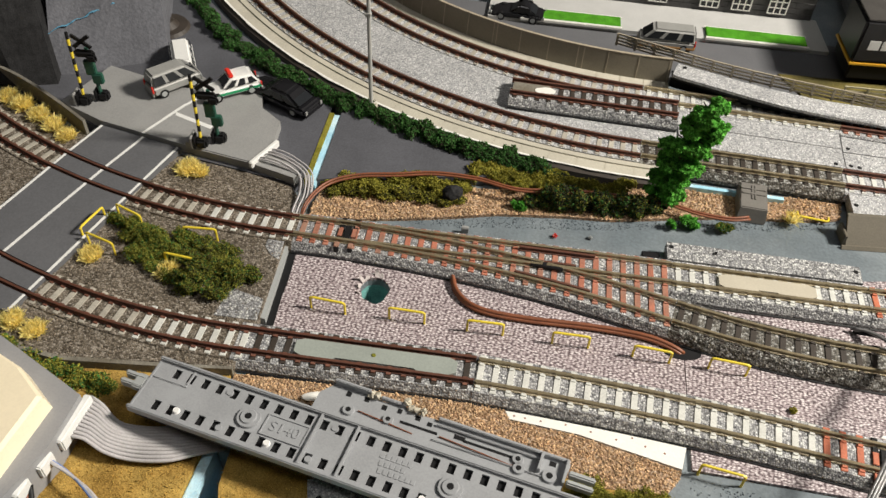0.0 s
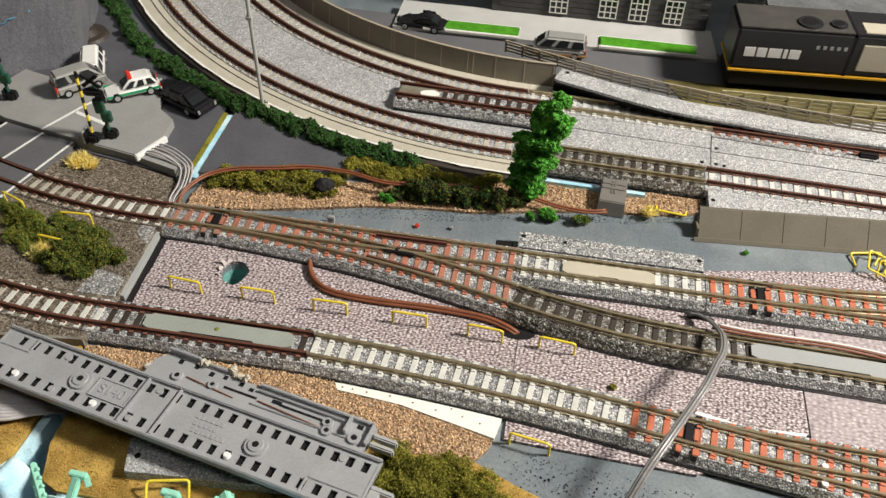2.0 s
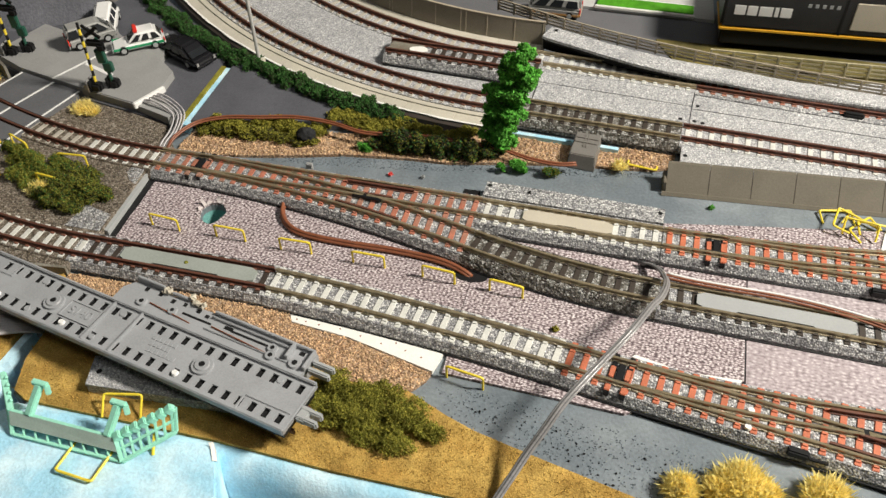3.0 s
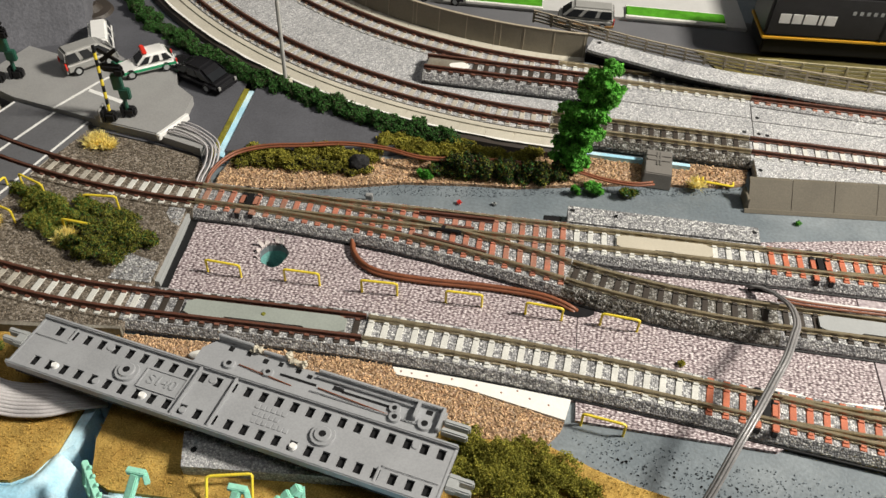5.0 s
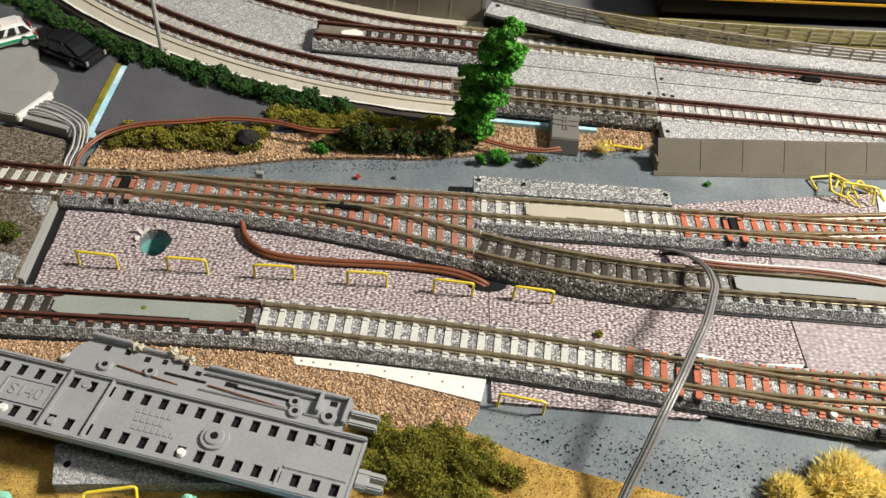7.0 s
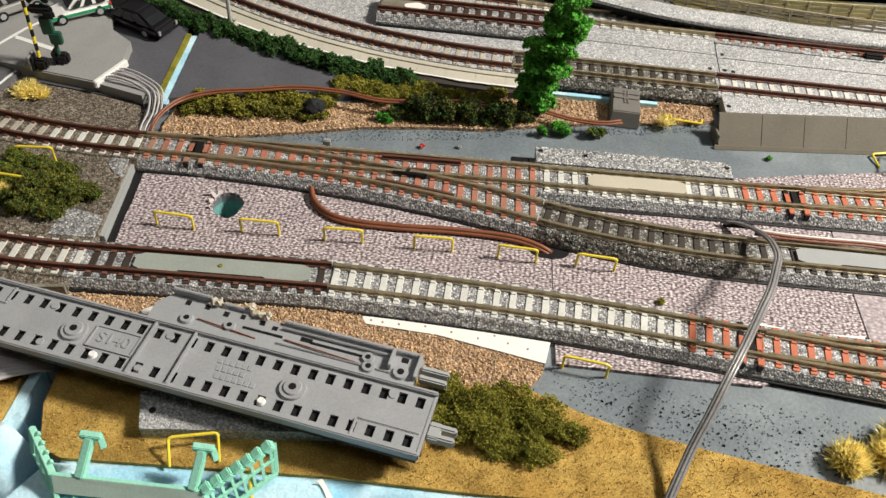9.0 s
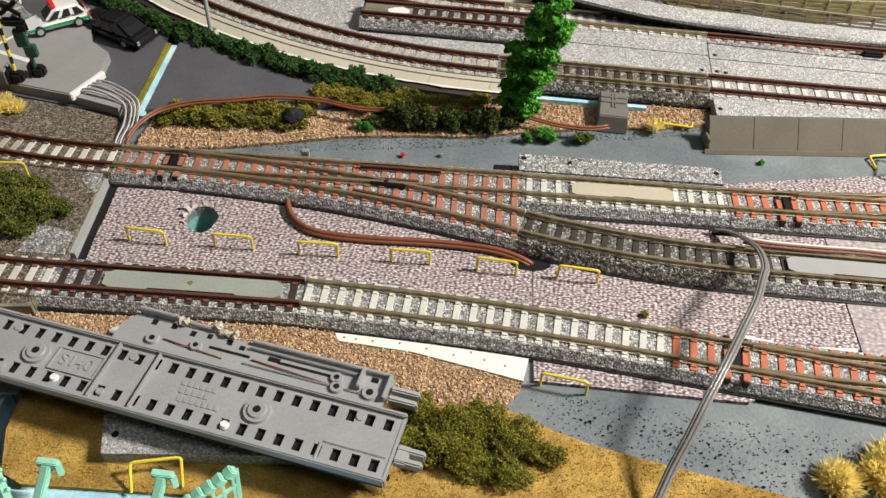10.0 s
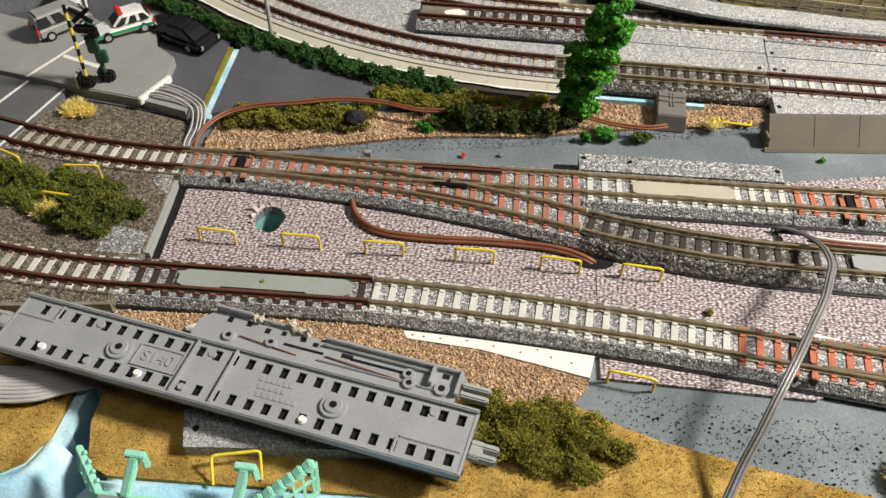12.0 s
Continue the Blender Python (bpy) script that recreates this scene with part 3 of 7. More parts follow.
def turnout(label, start, side, length, rail, ties="sl_red", dots=()):
    """A turnout: straight on, with a branch of radius 541 to one side (side = 1: left, -1: right)."""
    ob = thing("turnout", 0, 0, 0, 0, label, "turnout", "turnouts with orange-red sleepers")
    radius = side * 541.0
    sweep("roadbed", start, 0, 0.05, length - 0.05, BED, M["ballast"], ob)
    sweep("base_edge", start, 0, 0.1, length - 0.1, BASE, M["black"], ob, "black lower edge of the roadbed with its shadow line painted in")
    sweep("base_edge", start, radius, 24, length * 1.01, [(d, z - 0.04 if z else z) for d, z in BASE], M["black"], ob, "black lower edge of the roadbed with its shadow line painted in")
    lower = [(d, z - 0.06 if z > 0 else z) for d, z in BED]
    sweep("branch_roadbed", start, radius, 18, length * 1.011, lower, M["ballast"], ob)
    far, near = side * GAUGE / 2, -side * GAUGE / 2
    sweep("stock_rail", start, 0, 0.15, length - 0.15, rail_profile(near), M[rail], ob)
    sweep("stock_rail", start, radius, 0.15, length * 1.01, rail_profile(far), M[rail], ob)
    # switch blades and closure rails, broken at the crossing
    frog = 96.0
    sweep("closure_rail", start, 0, 24, frog - 3, rail_profile(far), M[rail], ob)
    sweep("closure_rail", start, radius, 24, frog - 3, rail_profile(near), M[rail], ob)
    sweep("frog_rail", start, 0, frog - 1.5, length - 0.15, rail_profile(far), M[rail], ob)
    sweep("frog_rail", start, radius, frog - 1.5, length * 1.01, rail_profile(near, RAIL_TOP - 0.05), M[rail], ob)
    for s0, s1, r, d in ((84, 112, 0, near + side * 1.5), (84, 112, radius, far - side * 1.5), (frog - 4, frog + 9, 0, far - side * 1.4)):
        sweep("guard_rail", start, r, s0, s1, rail_profile(d, RAIL_TOP - 0.1), M["rail_rust"], ob)
    bm = bmesh.new()
    x, y, h = on_path(start, 0, frog - 1)
    box(bm, -6, 6, -1.2, 1.2, SLEEPER_TOP, RAIL_TOP - 0.15, 0.2, pose(x, y, 0, 0, 0, h + side * 5) @ pose(0, side * 4.6, 0))
    part("frog", bm, M["black"], ob, "dark frog casting")
    for i in range(int(length / 5.0)):
        s = 2.5 + 5.0 * i
        if 17 < s < 22:
            continue
        off = side * s * s / 1082.0
        lo, hi = min(-7.2, -7.2 + off), max(7.2, 7.2 + off)
        me = sleeper_mesh("sleeper", hi, lo, M[ties], (-4.5, 4.5, -4.5 + off, 4.5 + off) if abs(off) > 3 else (-4.5, 4.5))
        x, y, h = on_path(start, 0, s)
        link("sleeper", me, ob, "", at(x, y, 0, 0, 0, h))
    # throw bar between two black ties, with its lever box
    x, y, h = on_path(start, 0, 19.5)
    for dx in (-2.6, 2.6):
        bm = bmesh.new()
        box(bm, dx - 0.9, dx + 0.9, -8.6, 7.6, 2.6, SLEEPER_TOP + 0.25, 0.15)
        part("throw_tie", bm, M["black"], ob, "black tie beside the throw bar", at(x, y, 0, 0, 0, h))
        bm = bmesh.new()
        box(bm, dx - 1.0, dx + 1.0, -8.2, -5.6, SLEEPER_TOP + 0.1, SLEEPER_TOP + 0.8, 0.2)
        box(bm, dx - 1.0, dx + 1.0, -2.5, 2.2, SLEEPER_TOP + 0.1, SLEEPER_TOP + 0.5, 0.2)
        part("tie_cap", bm, M[ties], ob, "", at(x, y, 0, 0, 0, h))
    bm = bmesh.new()
    box(bm, -1.2, 1.2, -3.6, 3.6, SLEEPER_TOP - 0.1, SLEEPER_TOP + 0.6, 0.2)
    part("throw_bar", bm, M["black"], ob, "", at(x, y, 0, 0, 0, h))
    for x0, y0 in dots:
        bm = bmesh.new()
        disc(bm, x0, y0, 5.0, 5.8, 1.2, 1.0, 16)
        part("contact_dot", bm, M["car_white"], ob, "bright round contact dot")
    # lever box on the roadbed's slope
    x, y, h = on_path(start, 0, 76)
    bm = bmesh.new()
    box(bm, -3.2, 3.2, -9.8, -7.2, 2.2, 5.2, 0.5)
    box(bm, 3.2, 9.0, -9.0, -8.0, 2.4, 3.4, 0.2)
    part("lever_box", bm, M["black"], ob, "black lever box", at(x, y, 0, 0, 0, h))
    for s in (0.3, length - 0.3):
        x, y, h = on_path(start, 0, s)
        for d in (-4.5, 4.5):
            bm = bmesh.new()
            box(bm, -3.2, 3.2, d - 0.75, d + 0.75, SLEEPER_TOP + 0.1, SLEEPER_TOP + 0.9, 0.1, pose(x, y, 0, 0, 0, h))
            part("joiner", bm, M[rail], ob)
    return ob


# main line of the yard: curve from the level crossing, turnout, feeder section, next turnout
turnout("turnout branching towards the front, with orange-red sleepers in grey ballast", (0, 9.0, 0), -1, 140.0, "rail", "sl_dusty")
sec = track("straight feeder track with pale sleepers and a beige cover plate", (140, 8.7, -0.3), 0, 70.0, "sl_white", "rail")
cover(sec, (140, 8.7, -0.3), 0, 17, 51.5, "plate_beige")
turnout("turnout beside the pale plate with orange-red sleepers in grey ballast", (210.2, 8.3, -0.3), 1, 140.0, "rail")


def weathered(s):
    return "sl_white" if s < 35 else "sl_grey"


LEFT_CURVE = (0.0, 9.0, 180.0)
track("rusty curved track with weathered sleepers buried in gravel", LEFT_CURVE, -280.0, 175.0, "sl_grey", "rail_rust", "gravel_left", mixed=weathered)
# branch out of the turnout
bx, by, bh = on_path((0, 9.0, 0), -541.0, 141.6)
track("curved branch track with dark brown sleepers and weathered ballast", (bx, by, bh), 300.0, 72.0, "sl_brown", "rail", "ballast_dark")
cx, cy, ch = on_path((bx, by, bh), 300.0, 72.0)
sec = track("straight feeder track with dark sleepers and a grey cover plate", (cx, cy, ch), 0, 74.0, "sl_brown", "rail")
cover(sec, (cx, cy, ch), 0, 13, 65.5, "plate_grey", 3.4, 5.8)
ex, ey, eh = on_path((cx, cy, ch), 0, 74.0)
track("straight track with dark brown sleepers", (ex, ey, eh), 0, 70.0, "sl_brown", "rail")

# near line: curve, feeder with a cover plate, pale curve, turnout
NEAR0 = (-6.0, -46.0, 180.0)
track("rusty curved track with weathered sleepers along the turf", NEAR0, -262.0, 150.0, "sl_grey", "rail_rust", "gravel_left", mixed=weathered)
sec = track("rusty feeder track with dark sleepers and a greenish cover plate", (-6.0, -46.0, 0.3), 0, 80.4, "sl_brown", "rail_rust", mixed=lambda s: "sl_white" if s < 4 else "sl_brown")
cover(sec, (-6.0, -46.0, 0.3), 0, 20.2, 74.2, "plate_green", 3.4, 5.7, 46.5)
nx, ny, nh = on_path((-6.0, -46.0, 0.3), 0, 74.0)
track("gently curved track with pale grey sleepers and brassy rails", on_path((nx, ny, -1.9), -1150.0, 6.6), -1150.0, 108.4, "sl_white", "rail", first=1.4)
tx, ty, th = on_path((nx, ny, -1.9), -1150.0, 115.0)
turnout("turnout with orange-red sleepers beside the grey board", (tx, ty, th), 1, 140.0, "rail", dots=((242.8, -62.6), (241.9, -68.9)))

# double line behind: two concentric curves to the left, straight on to the right
CC, R1, R2, BACK_H = (142.0, 354.5), 276.0, 236.0, -2.5
back1 = (CC[0] + R1 * math.sin(radians(-2.5)), CC[1] - R1 * math.cos(radians(-2.5)), 177.5)
back2 = (CC[0] + R2 * math.sin(radians(-2.5)), CC[1] - R2 * math.cos(radians(-2.5)), 177.5)
NO_SIDE = [(-7.6, 0), (7.6, 0), (7.6, BED_TOP), (-7.6, BED_TOP)]
track("rusty curved track on the concrete viaduct beside the hedge", back1, -R1, 300.0, "sl_grey", "rail_rust", "ballast_light", bed_profile=NO_SIDE)
track("rusty curved track on the viaduct beside the noise wall", back2, -R2, 280.0, "sl_grey", "rail_rust", "ballast_light", bed_profile=NO_SIDE)
b1 = (back1[0], back1[1], -2.5)
track("straight track with dark brown sleepers behind the tree", b1, 0, 83.0, "sl_brown", "rail", "ballast_dark", bed_profile=BED)
b1b = on_path(b1, 0, 83.0)
track("straight track with pale sleepers and rusty rails", b1b, 0, 130.0, "sl_white", "rail_rust", "ballast_light")
b2 = (back2[0], back2[1], -3.0)
track("straight track with pale sleepers beside the raised ballast deck", b2, 0, 86.0, "sl_white", "rail", "ballast_light")
b2b = on_path(b2, 0, 86.0)
track("straight track with orange-red sleepers under the raised deck", b2b, 0, 130.0, "sl_dusty", "rail_rust", "ballast_light")
loose = track("short rusty track piece lying loose on the ballast", (72.0, 106.8, -2.5), 0, 74.0, "sl_brown", "rail_rust", "ballast", lift=BED_TOP + 0.1)

LOOSE = (72.0, 106.8, -2.5)
sheet("mud_plate", [aside(LOOSE, 0, s, d) for s, d in ((1.0, -3.6), (17.5, -3.6), (19.0, 0), (17.0, 3.6), (1.0, 3.6))], 4.4, 5.3, M["wall_dirty"], loose, "brown mud between the rails")
sheet("paint_blot", [aside(LOOSE, 0, 15.5 + 4.6 * math.cos(a), -0.4 + 2.6 * math.sin(a) * (1 + 0.2 * math.sin(2 * a))) for a in (2 * math.pi * k / 16 for k in range(16))], 5.2, 5.5, M["white"], loose, "white paint blot")

# ballast, deck edges and wing plates of the double line
back_bed = sweep("ballast_between", back1, -R1, -16, 300, [(-8, 0), (-8, 4.3), (-32.2, 4.3), (-32.2, 0)], M["ballast_light"])
tagged(back_bed, "light grey ballast between the two curved tracks", "ballast", kind="structure")
# A dark brown strip stands in for the shade below the viaduct edge.
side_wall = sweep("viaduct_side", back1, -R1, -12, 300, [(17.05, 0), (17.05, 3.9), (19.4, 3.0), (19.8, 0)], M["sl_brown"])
tagged(side_wall, "dark brown strip painted for the shade below the viaduct edge", "viaduct", kind="structure")
deck = sweep("viaduct_edge", back1, -R1, -12, 300, [(7.7, 0), (7.7, 4.0), (10.4, 4.0), (10.4, 5.0), (11.4, 5.0), (11.4, 4.2), (17.0, 4.2), (17.0, 0)], M["concrete"])
tagged(deck, "beige concrete edge of the curved viaduct", "viaduct", kind="structure")
deck = sweep("viaduct_edge_far", back2, -R2, -12, 280, [(-7.7, 0), (-7.7, 4.1), (-16.0, 4.1), (-16.0, 0)], M["concrete"])
tagged(deck, "beige concrete strip beside the noise wall", "viaduct", kind="structure")

for s in range(-1, 26):
    sweep("slab", back1, -R1, 2.3 + s * 11.4, 13.4 + s * 11.4, [(11.5, 4.1), (11.5, 4.4), (16.8, 4.4), (16.8, 4.1)], M["concrete"], bpy.data.objects["viaduct_edge"])
for s in range(-1, 24):
    sweep("slab", back2, -R2, 0.2 + s * 11.4, 11.3 + s * 11.4, [(-8.4, 4.0), (-8.4, 4.35), (-12.8, 4.35), (-12.8, 4.0)], M["concrete"], bpy.data.objects["viaduct_edge_far"])
bm = bmesh.new()
prev = None
for k in range(151):
    s = -12 + 2.06 * k
    rag = 0.55 + 0.55 * noise.noise(Vector((s * 0.09, 2.0, 0))) + 0.25 * noise.noise(Vector((s * 0.5, 5.0, 0)))
    ring = [bm.verts.new((*aside(back1, -R1, s, d), z)) for d, z in ((16.6, 4.45), (17.2 + max(rag, 0.1), 4.6), (17.2 + max(rag, 0.1), 4.3), (16.6, 4.2))]
    if prev:
        for i in range(4):
            bm.faces.new((prev[i], prev[(i + 1) % 4], ring[(i + 1) % 4], ring[i]))
    else:
        bm.faces.new(ring)
    prev = ring
bm.faces.new(prev[::-1])
tagged(part("paper_edge", bm, M["white"]), "white torn paper edge along the viaduct", "paper edge", kind="structure")

# ---- the boards ----
PIT = [(34.2 + 5.2 * math.cos(a) * (1 + 0.07 * math.sin(3 * a) + 0.05 * math.sin(7 * a)), -13.0 + 6.3 * math.sin(a) * (1 + 0.08 * math.cos(2 * a + 1) + 0.05 * math.cos(5 * a))) for a in (2 * math.pi * k / 22 for k in range(22))]
RIGHT_BOARD = [(3.0, -84), (3.5, -96), (7, -109), (14, -111.5), (83, -110.5), (123, -112), (200, -111), (420, -106), (420, 340), (-260, 340), (-260, -40), (-4, -40), (-3, -84)]
sheet("base_board", RIGHT_BOARD, -24, -1.2, M["board"], label="blue-grey painted foam board under the layout", holes=[PIT], category="board")
LEFT_BOARD = [(-260, -40.2), (-4.2, -40.2), (-4.2, -85), (-5.5, -101), (-9, -110), (-14, -113.5), (-25, -114.5), (-60, -112), (-110, -108), (-260, -108)]
sheet("base_board_left", LEFT_BOARD, -24, -1.2, M["foam"], label="light blue foam board with a cut edge", category="board")


def foam_bank(name, line, label):
    """A rough rounded foam slope falling away to the left of a line."""
    pts = smooth_line([(x, y, 0) for x, y in line], 3.0)
    bm = bmesh.new()
    prev = None
    for k, p in enumerate(pts):
        d = (pts[min(k + 1, len(pts) - 1)] - pts[max(k - 1, 0)]).normalized()
        out = Vector((-d.y, d.x, 0))
        rag = 0.5 * noise.noise(p * 0.12) + 0.3 * noise.noise(p * 0.6)
        ring = [bm.verts.new(p + out * (o + rag * r) + Vector((0, 0, z + rag * r))) for o, z, r in ((-0.4, -24, 0), (-0.4, -0.5, 0), (1.6, -0.45, 0.5), (4.2, -1.6, 1.0), (7.0, -7.0, 1.0), (8.6, -15, 1.0), (9.0, -24, 0.5))]
        if prev:
            for n in range(7):
                bm.faces.new((prev[n], prev[(n + 1) % 7], ring[(n + 1) % 7], ring[n]))
        else:
            bm.faces.new(ring)
        prev = ring
    bm.faces.new(prev[::-1])
    return tagged(part(name, bm, M["foam"], smooth=True), label, "foam edge", kind="structure")


foam_bank("foam_edge", [(420, -106), (300, -108.6), (200, -110.9), (123, -111.9), (83, -110.5), (14, -111.4)], "light blue foam edge along the turf")
foam_bank("foam_edge_left", [(-5.4, -101.5), (-9, -110), (-14, -113.5), (-25, -114.5), (-60, -112), (-110, -108), (-260, -107.5)], "light blue rounded foam edge beside the control box")
sheet("cut_edge", [(-4.1, -40.5), (-4.1, -85), (-5.4, -101), (-9, -109.5), (-14, -113), (-25, -114), (-25, -110), (-14, -109), (-8, -105), (-2.4, -98), (-0.9, -84), (-0.5, -40.5)], -30, -0.6, M["foam"], label="light blue foam rim of the cut", category="foam edge")
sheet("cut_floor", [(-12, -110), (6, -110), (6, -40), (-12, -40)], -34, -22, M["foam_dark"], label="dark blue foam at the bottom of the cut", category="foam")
sheet("table", [(-700, -420), (900, -420), (900, 800), (-700, 800)], -140, -120, M["black"], label="dark table far below the layout", category="table")

bm = bmesh.new()
rings = []
for f, z in ((1.02, -1.0), (1.0, -4), (0.82, -11), (0.4, -17), (0.02, -20)):
    rings.append([bm.verts.new((34.2 + (x - 34.2) * f + (1 - f) * 1.5, -13.0 + (y + 13.0) * f + (1 - f) * 1.0, z)) for x, y in PIT])
for a, b in zip(rings, rings[1:]):
    for k in range(len(PIT)):
        bm.faces.new((a[k], a[(k + 1) % len(PIT)], b[(k + 1) % len(PIT)], b[k]))
tagged(part("pit", bm, M["teal"]), "teal foam hollow under the hole in the card", "pit", kind="structure")

# ---- sheets that lie on the boards ----
CARD_1 = [(2.6, -36), (1.4, -1.5), (2.0, 16), (143.9, 16), (144.1, -60), (86, -54.5), (60, -54), (4, -54)]
sheet("gravel_card", CARD_1, -1.2, 0.0, M["card"], label="pinkish gravel-printed card with a ragged hole", holes=[PIT], category="card")
sheet("gravel_card_middle", [(144.15, 16), (241.8, 16), (241.6, -47.9), (238, -49), (205, -69.5), (144.4, -67.5)], -1.2, 0.05, M["card"], label="pinkish gravel-printed card between the tracks", category="card")
sheet("gravel_card_pale", [(242.2, 16), (400, 16), (400, -62), (300, -56), (242.2, -52)], -1.2, 0.1, M["card_pale"], label="pale pinkish gravel-printed card", category="card")
sheet("gravel_card_back", [(209, 17), (210, 22), (237, 27), (266, 32), (293, 36.5), (400, 50), (400, 17)], -1.2, 0.0, M["card"], label="pinkish gravel-printed card behind the turnout", category="card")
sheet("torn_edge", [(206, -45.2), (222, -48.6), (241, -47.6), (240.5, -48.8), (221, -50.2), (205, -46.3)], 0.05, 0.35, M["white"], label="white torn edge of the card", category="card edge")
sheet("grey_strip", [(-4.6, 1.5), (-1.3, 1.8), (-0.7, -8), (-0.3, -20), (0.2, -34.5), (-2.4, -34), (-3.4, -18)], -1.2, 2.6, M["plate_grey"], label="narrow grey plastic strip beside the card", category="strip")
sheet("dark_gap", [(-1.2, 2.4), (2.2, 2.4), (1.9, -2), (2.5, -14), (2.3, -22), (3.0, -36), (0.3, -36)], -1.15, 0.06, M["black"], label="black gap beside the grey strip", category="gap")
sheet("white_card", [(85.6, -56.2), (108, -56.6), (143, -59.6), (141.2, -68.2), (128, -65.2), (109, -61), (87, -59)], -1.2, 0.5, M["white"], label="white card strip with small pin holes beside the track", category="card strip", kind="")
bm = bmesh.new()
for x, y in ((88.5, -57.6), (92, -57.9), (97, -58.2), (105, -58.2), (113, -59.5), (121, -61), (130, -62), (136, -63.5), (126, -59.6)):
    disc(bm, x, y, 0.4, 0.53, 0.35, sides=8)
part("pin_hole", bm, M["rust_wire"], bpy.data.objects["white_card"])

# left: gravel round the two curved tracks
LEFT_GRAVEL = [(-250, -62), (-90, -62), (-60, -62), (-30, -58.5), (-4, -56.2), (-1.5, -37), (-2.5, 3.5), (0.4, 20), (-8, 31), (-27, 36), (-53, 40), (-100, 47), (-110, 50), (-150, 70), (-250, 120)]
sheet("gravel_ground", LEFT_GRAVEL, -1.2, 3.9, M["gravel_left"], label="brown-grey gravel ground round the curved tracks", category="ground")
for pts in ([(-9, 3), (-2.9, 2.5), (-2.2, -8), (-6, -6), (-9, -2)], [(-15, -24), (-2.4, -27), (-2, -36.5), (-17, -36.8)]):
    sheet("bare_roadbed", pts, 3.9, 4.15, M["ballast"], label="bare patch of pale roadbed", category="roadbed")
sheet("kerb_wall_near", [(-100, -58.2), (-60, -63.2), (-30, -60.5), (-4, -57.5), (-4, -56.4), (-30, -59), (-60, -61.6), (-100, -56.6)], -1.2, 4.2, M["wall_dirty"], label="low grey-brown edge of the gravel", category="edge")

# turf, tan gravel
TURF_R = [(3.4, -66), (40, -66), (90, -72), (112, -79), (136, -78), (150, -84), (160, -87.5), (183, -92.5), (212, -98.5), (240, -104), (420, -100), (420, -106.4), (200, -110.6), (123, -111.6), (83, -110.2), (14, -111.2), (8, -108.5), (4, -96)]
sheet("turf", TURF_R, -1.2, 0.9, M["turf"], label="golden-brown turf along the front edge", category="turf")
TURF_L = [(-260, -60), (-100, -58), (-60, -63.5), (-30, -61), (-4.6, -58), (-4.6, -85), (-6, -101), (-9.5, -109), (-14.5, -112.5), (-25, -113.5), (-60, -111), (-260, -107)]
sheet("turf_left", TURF_L, -1.2, 0.9, M["turf"], label="golden-brown turf beside the control box", category="turf")
TAN = [(-3.8, -56.5), (26, -55.6), (85, -55.2), (87, -59.5), (109, -61.5), (128, -65.8), (141, -69), (140, -72), (136, -77.5), (112, -78.5), (90, -71.5), (40, -65.5), (3, -65.5), (-3.8, -64)]
sheet("tan_ground", TAN, -1.2, 0.4, M["tan_gravel"], label="tan gravel ground beside the near track", category="ground")
TAN_BACK = [(1.5, 20), (1, 26), (3, 38), (20, 43), (60, 47), (110, 53), (136, 63), (168, 63.6), (190, 65.2), (212, 64.6), (210, 56), (204, 53.5), (191, 51.6), (167, 49), (145, 44.5), (118, 38.6), (101, 37.6), (73, 34), (57, 29.5), (38, 25), (20, 21.5)]
sheet("tan_bank", TAN_BACK, -1.2, 0.2, M["tan_gravel"], label="tan gravel bank behind the turnout", category="ground")

# behind: car park paper, foam gap, foam strip below the viaduct
PAPER = [(-260, 125), (-150, 76), (-108, 56), (-53, 41), (-8, 33), (-4.2, 38), (-4.2, 88), (-12, 99), (-39, 116), (-60, 132), (-90, 164), (-120, 205), (-260, 205)]
sheet("car_park", PAPER, -1.2, 4.0, M["paper"], label="charcoal paper of the car park", category="car park")
sheet("dark_paper", [(0.6, 37), (0.6, 90), (13, 88), (42, 76), (66, 69), (90, 62), (66, 51), (40, 46), (14, 41.5)], -1.2, 3.9, M["paper"], label="charcoal paper sheet behind the cable", category="paper")
sheet("yellow_edge", [(-4.3, 35), (-2.5, 36), (-2.3, 80), (-4.3, 80)], -1.2, 4.3, M["leaf_moss"], label="yellowish painted edge of the car park", category="edge")
sheet("foam_gap", [(-2.4, 34), (0.5, 34), (0.5, 80), (-2.2, 80)], -1.2, 3.4, M["foam"], label="light blue foam in the gap", category="foam")
sheet("foam_strip", [(120, 62.0), (140, 62.2), (168, 61.4), (188, 60.6), (188, 62.4), (134, 64.4), (120, 64)], -1.2, 2.2, M["foam"], label="light blue foam strip below the viaduct", category="foam")

sheet("paper_scrap", [(293, 38.5), (289.5, 23.5), (310, 26), (312, 38.5)], 0.15, 0.5, M["white"], label="white paper scrap on the gravel card", category="paper", kind="")

# wing plates of light ballast
def plate(label, pts, z1=4.6, dots=(), thick=None, mat="ballast_light"):
    ob = sheet("ballast_plate", pts, z1 - thick if thick else 0.0, z1, M[mat], label=label, category="ballast plate", kind="structure" if not thick else "")
    if dots:
        for x, y in dots:
            bm = bmesh.new()
            disc(bm, x, y, z1 - 0.2, z1 + 0.05, 0.95, sides=14)
            part("peg_hole", bm, M["black"], ob, "round dark peg hole")
    return ob


def along(start, s, d):
    return aside(start, 0, s, d)


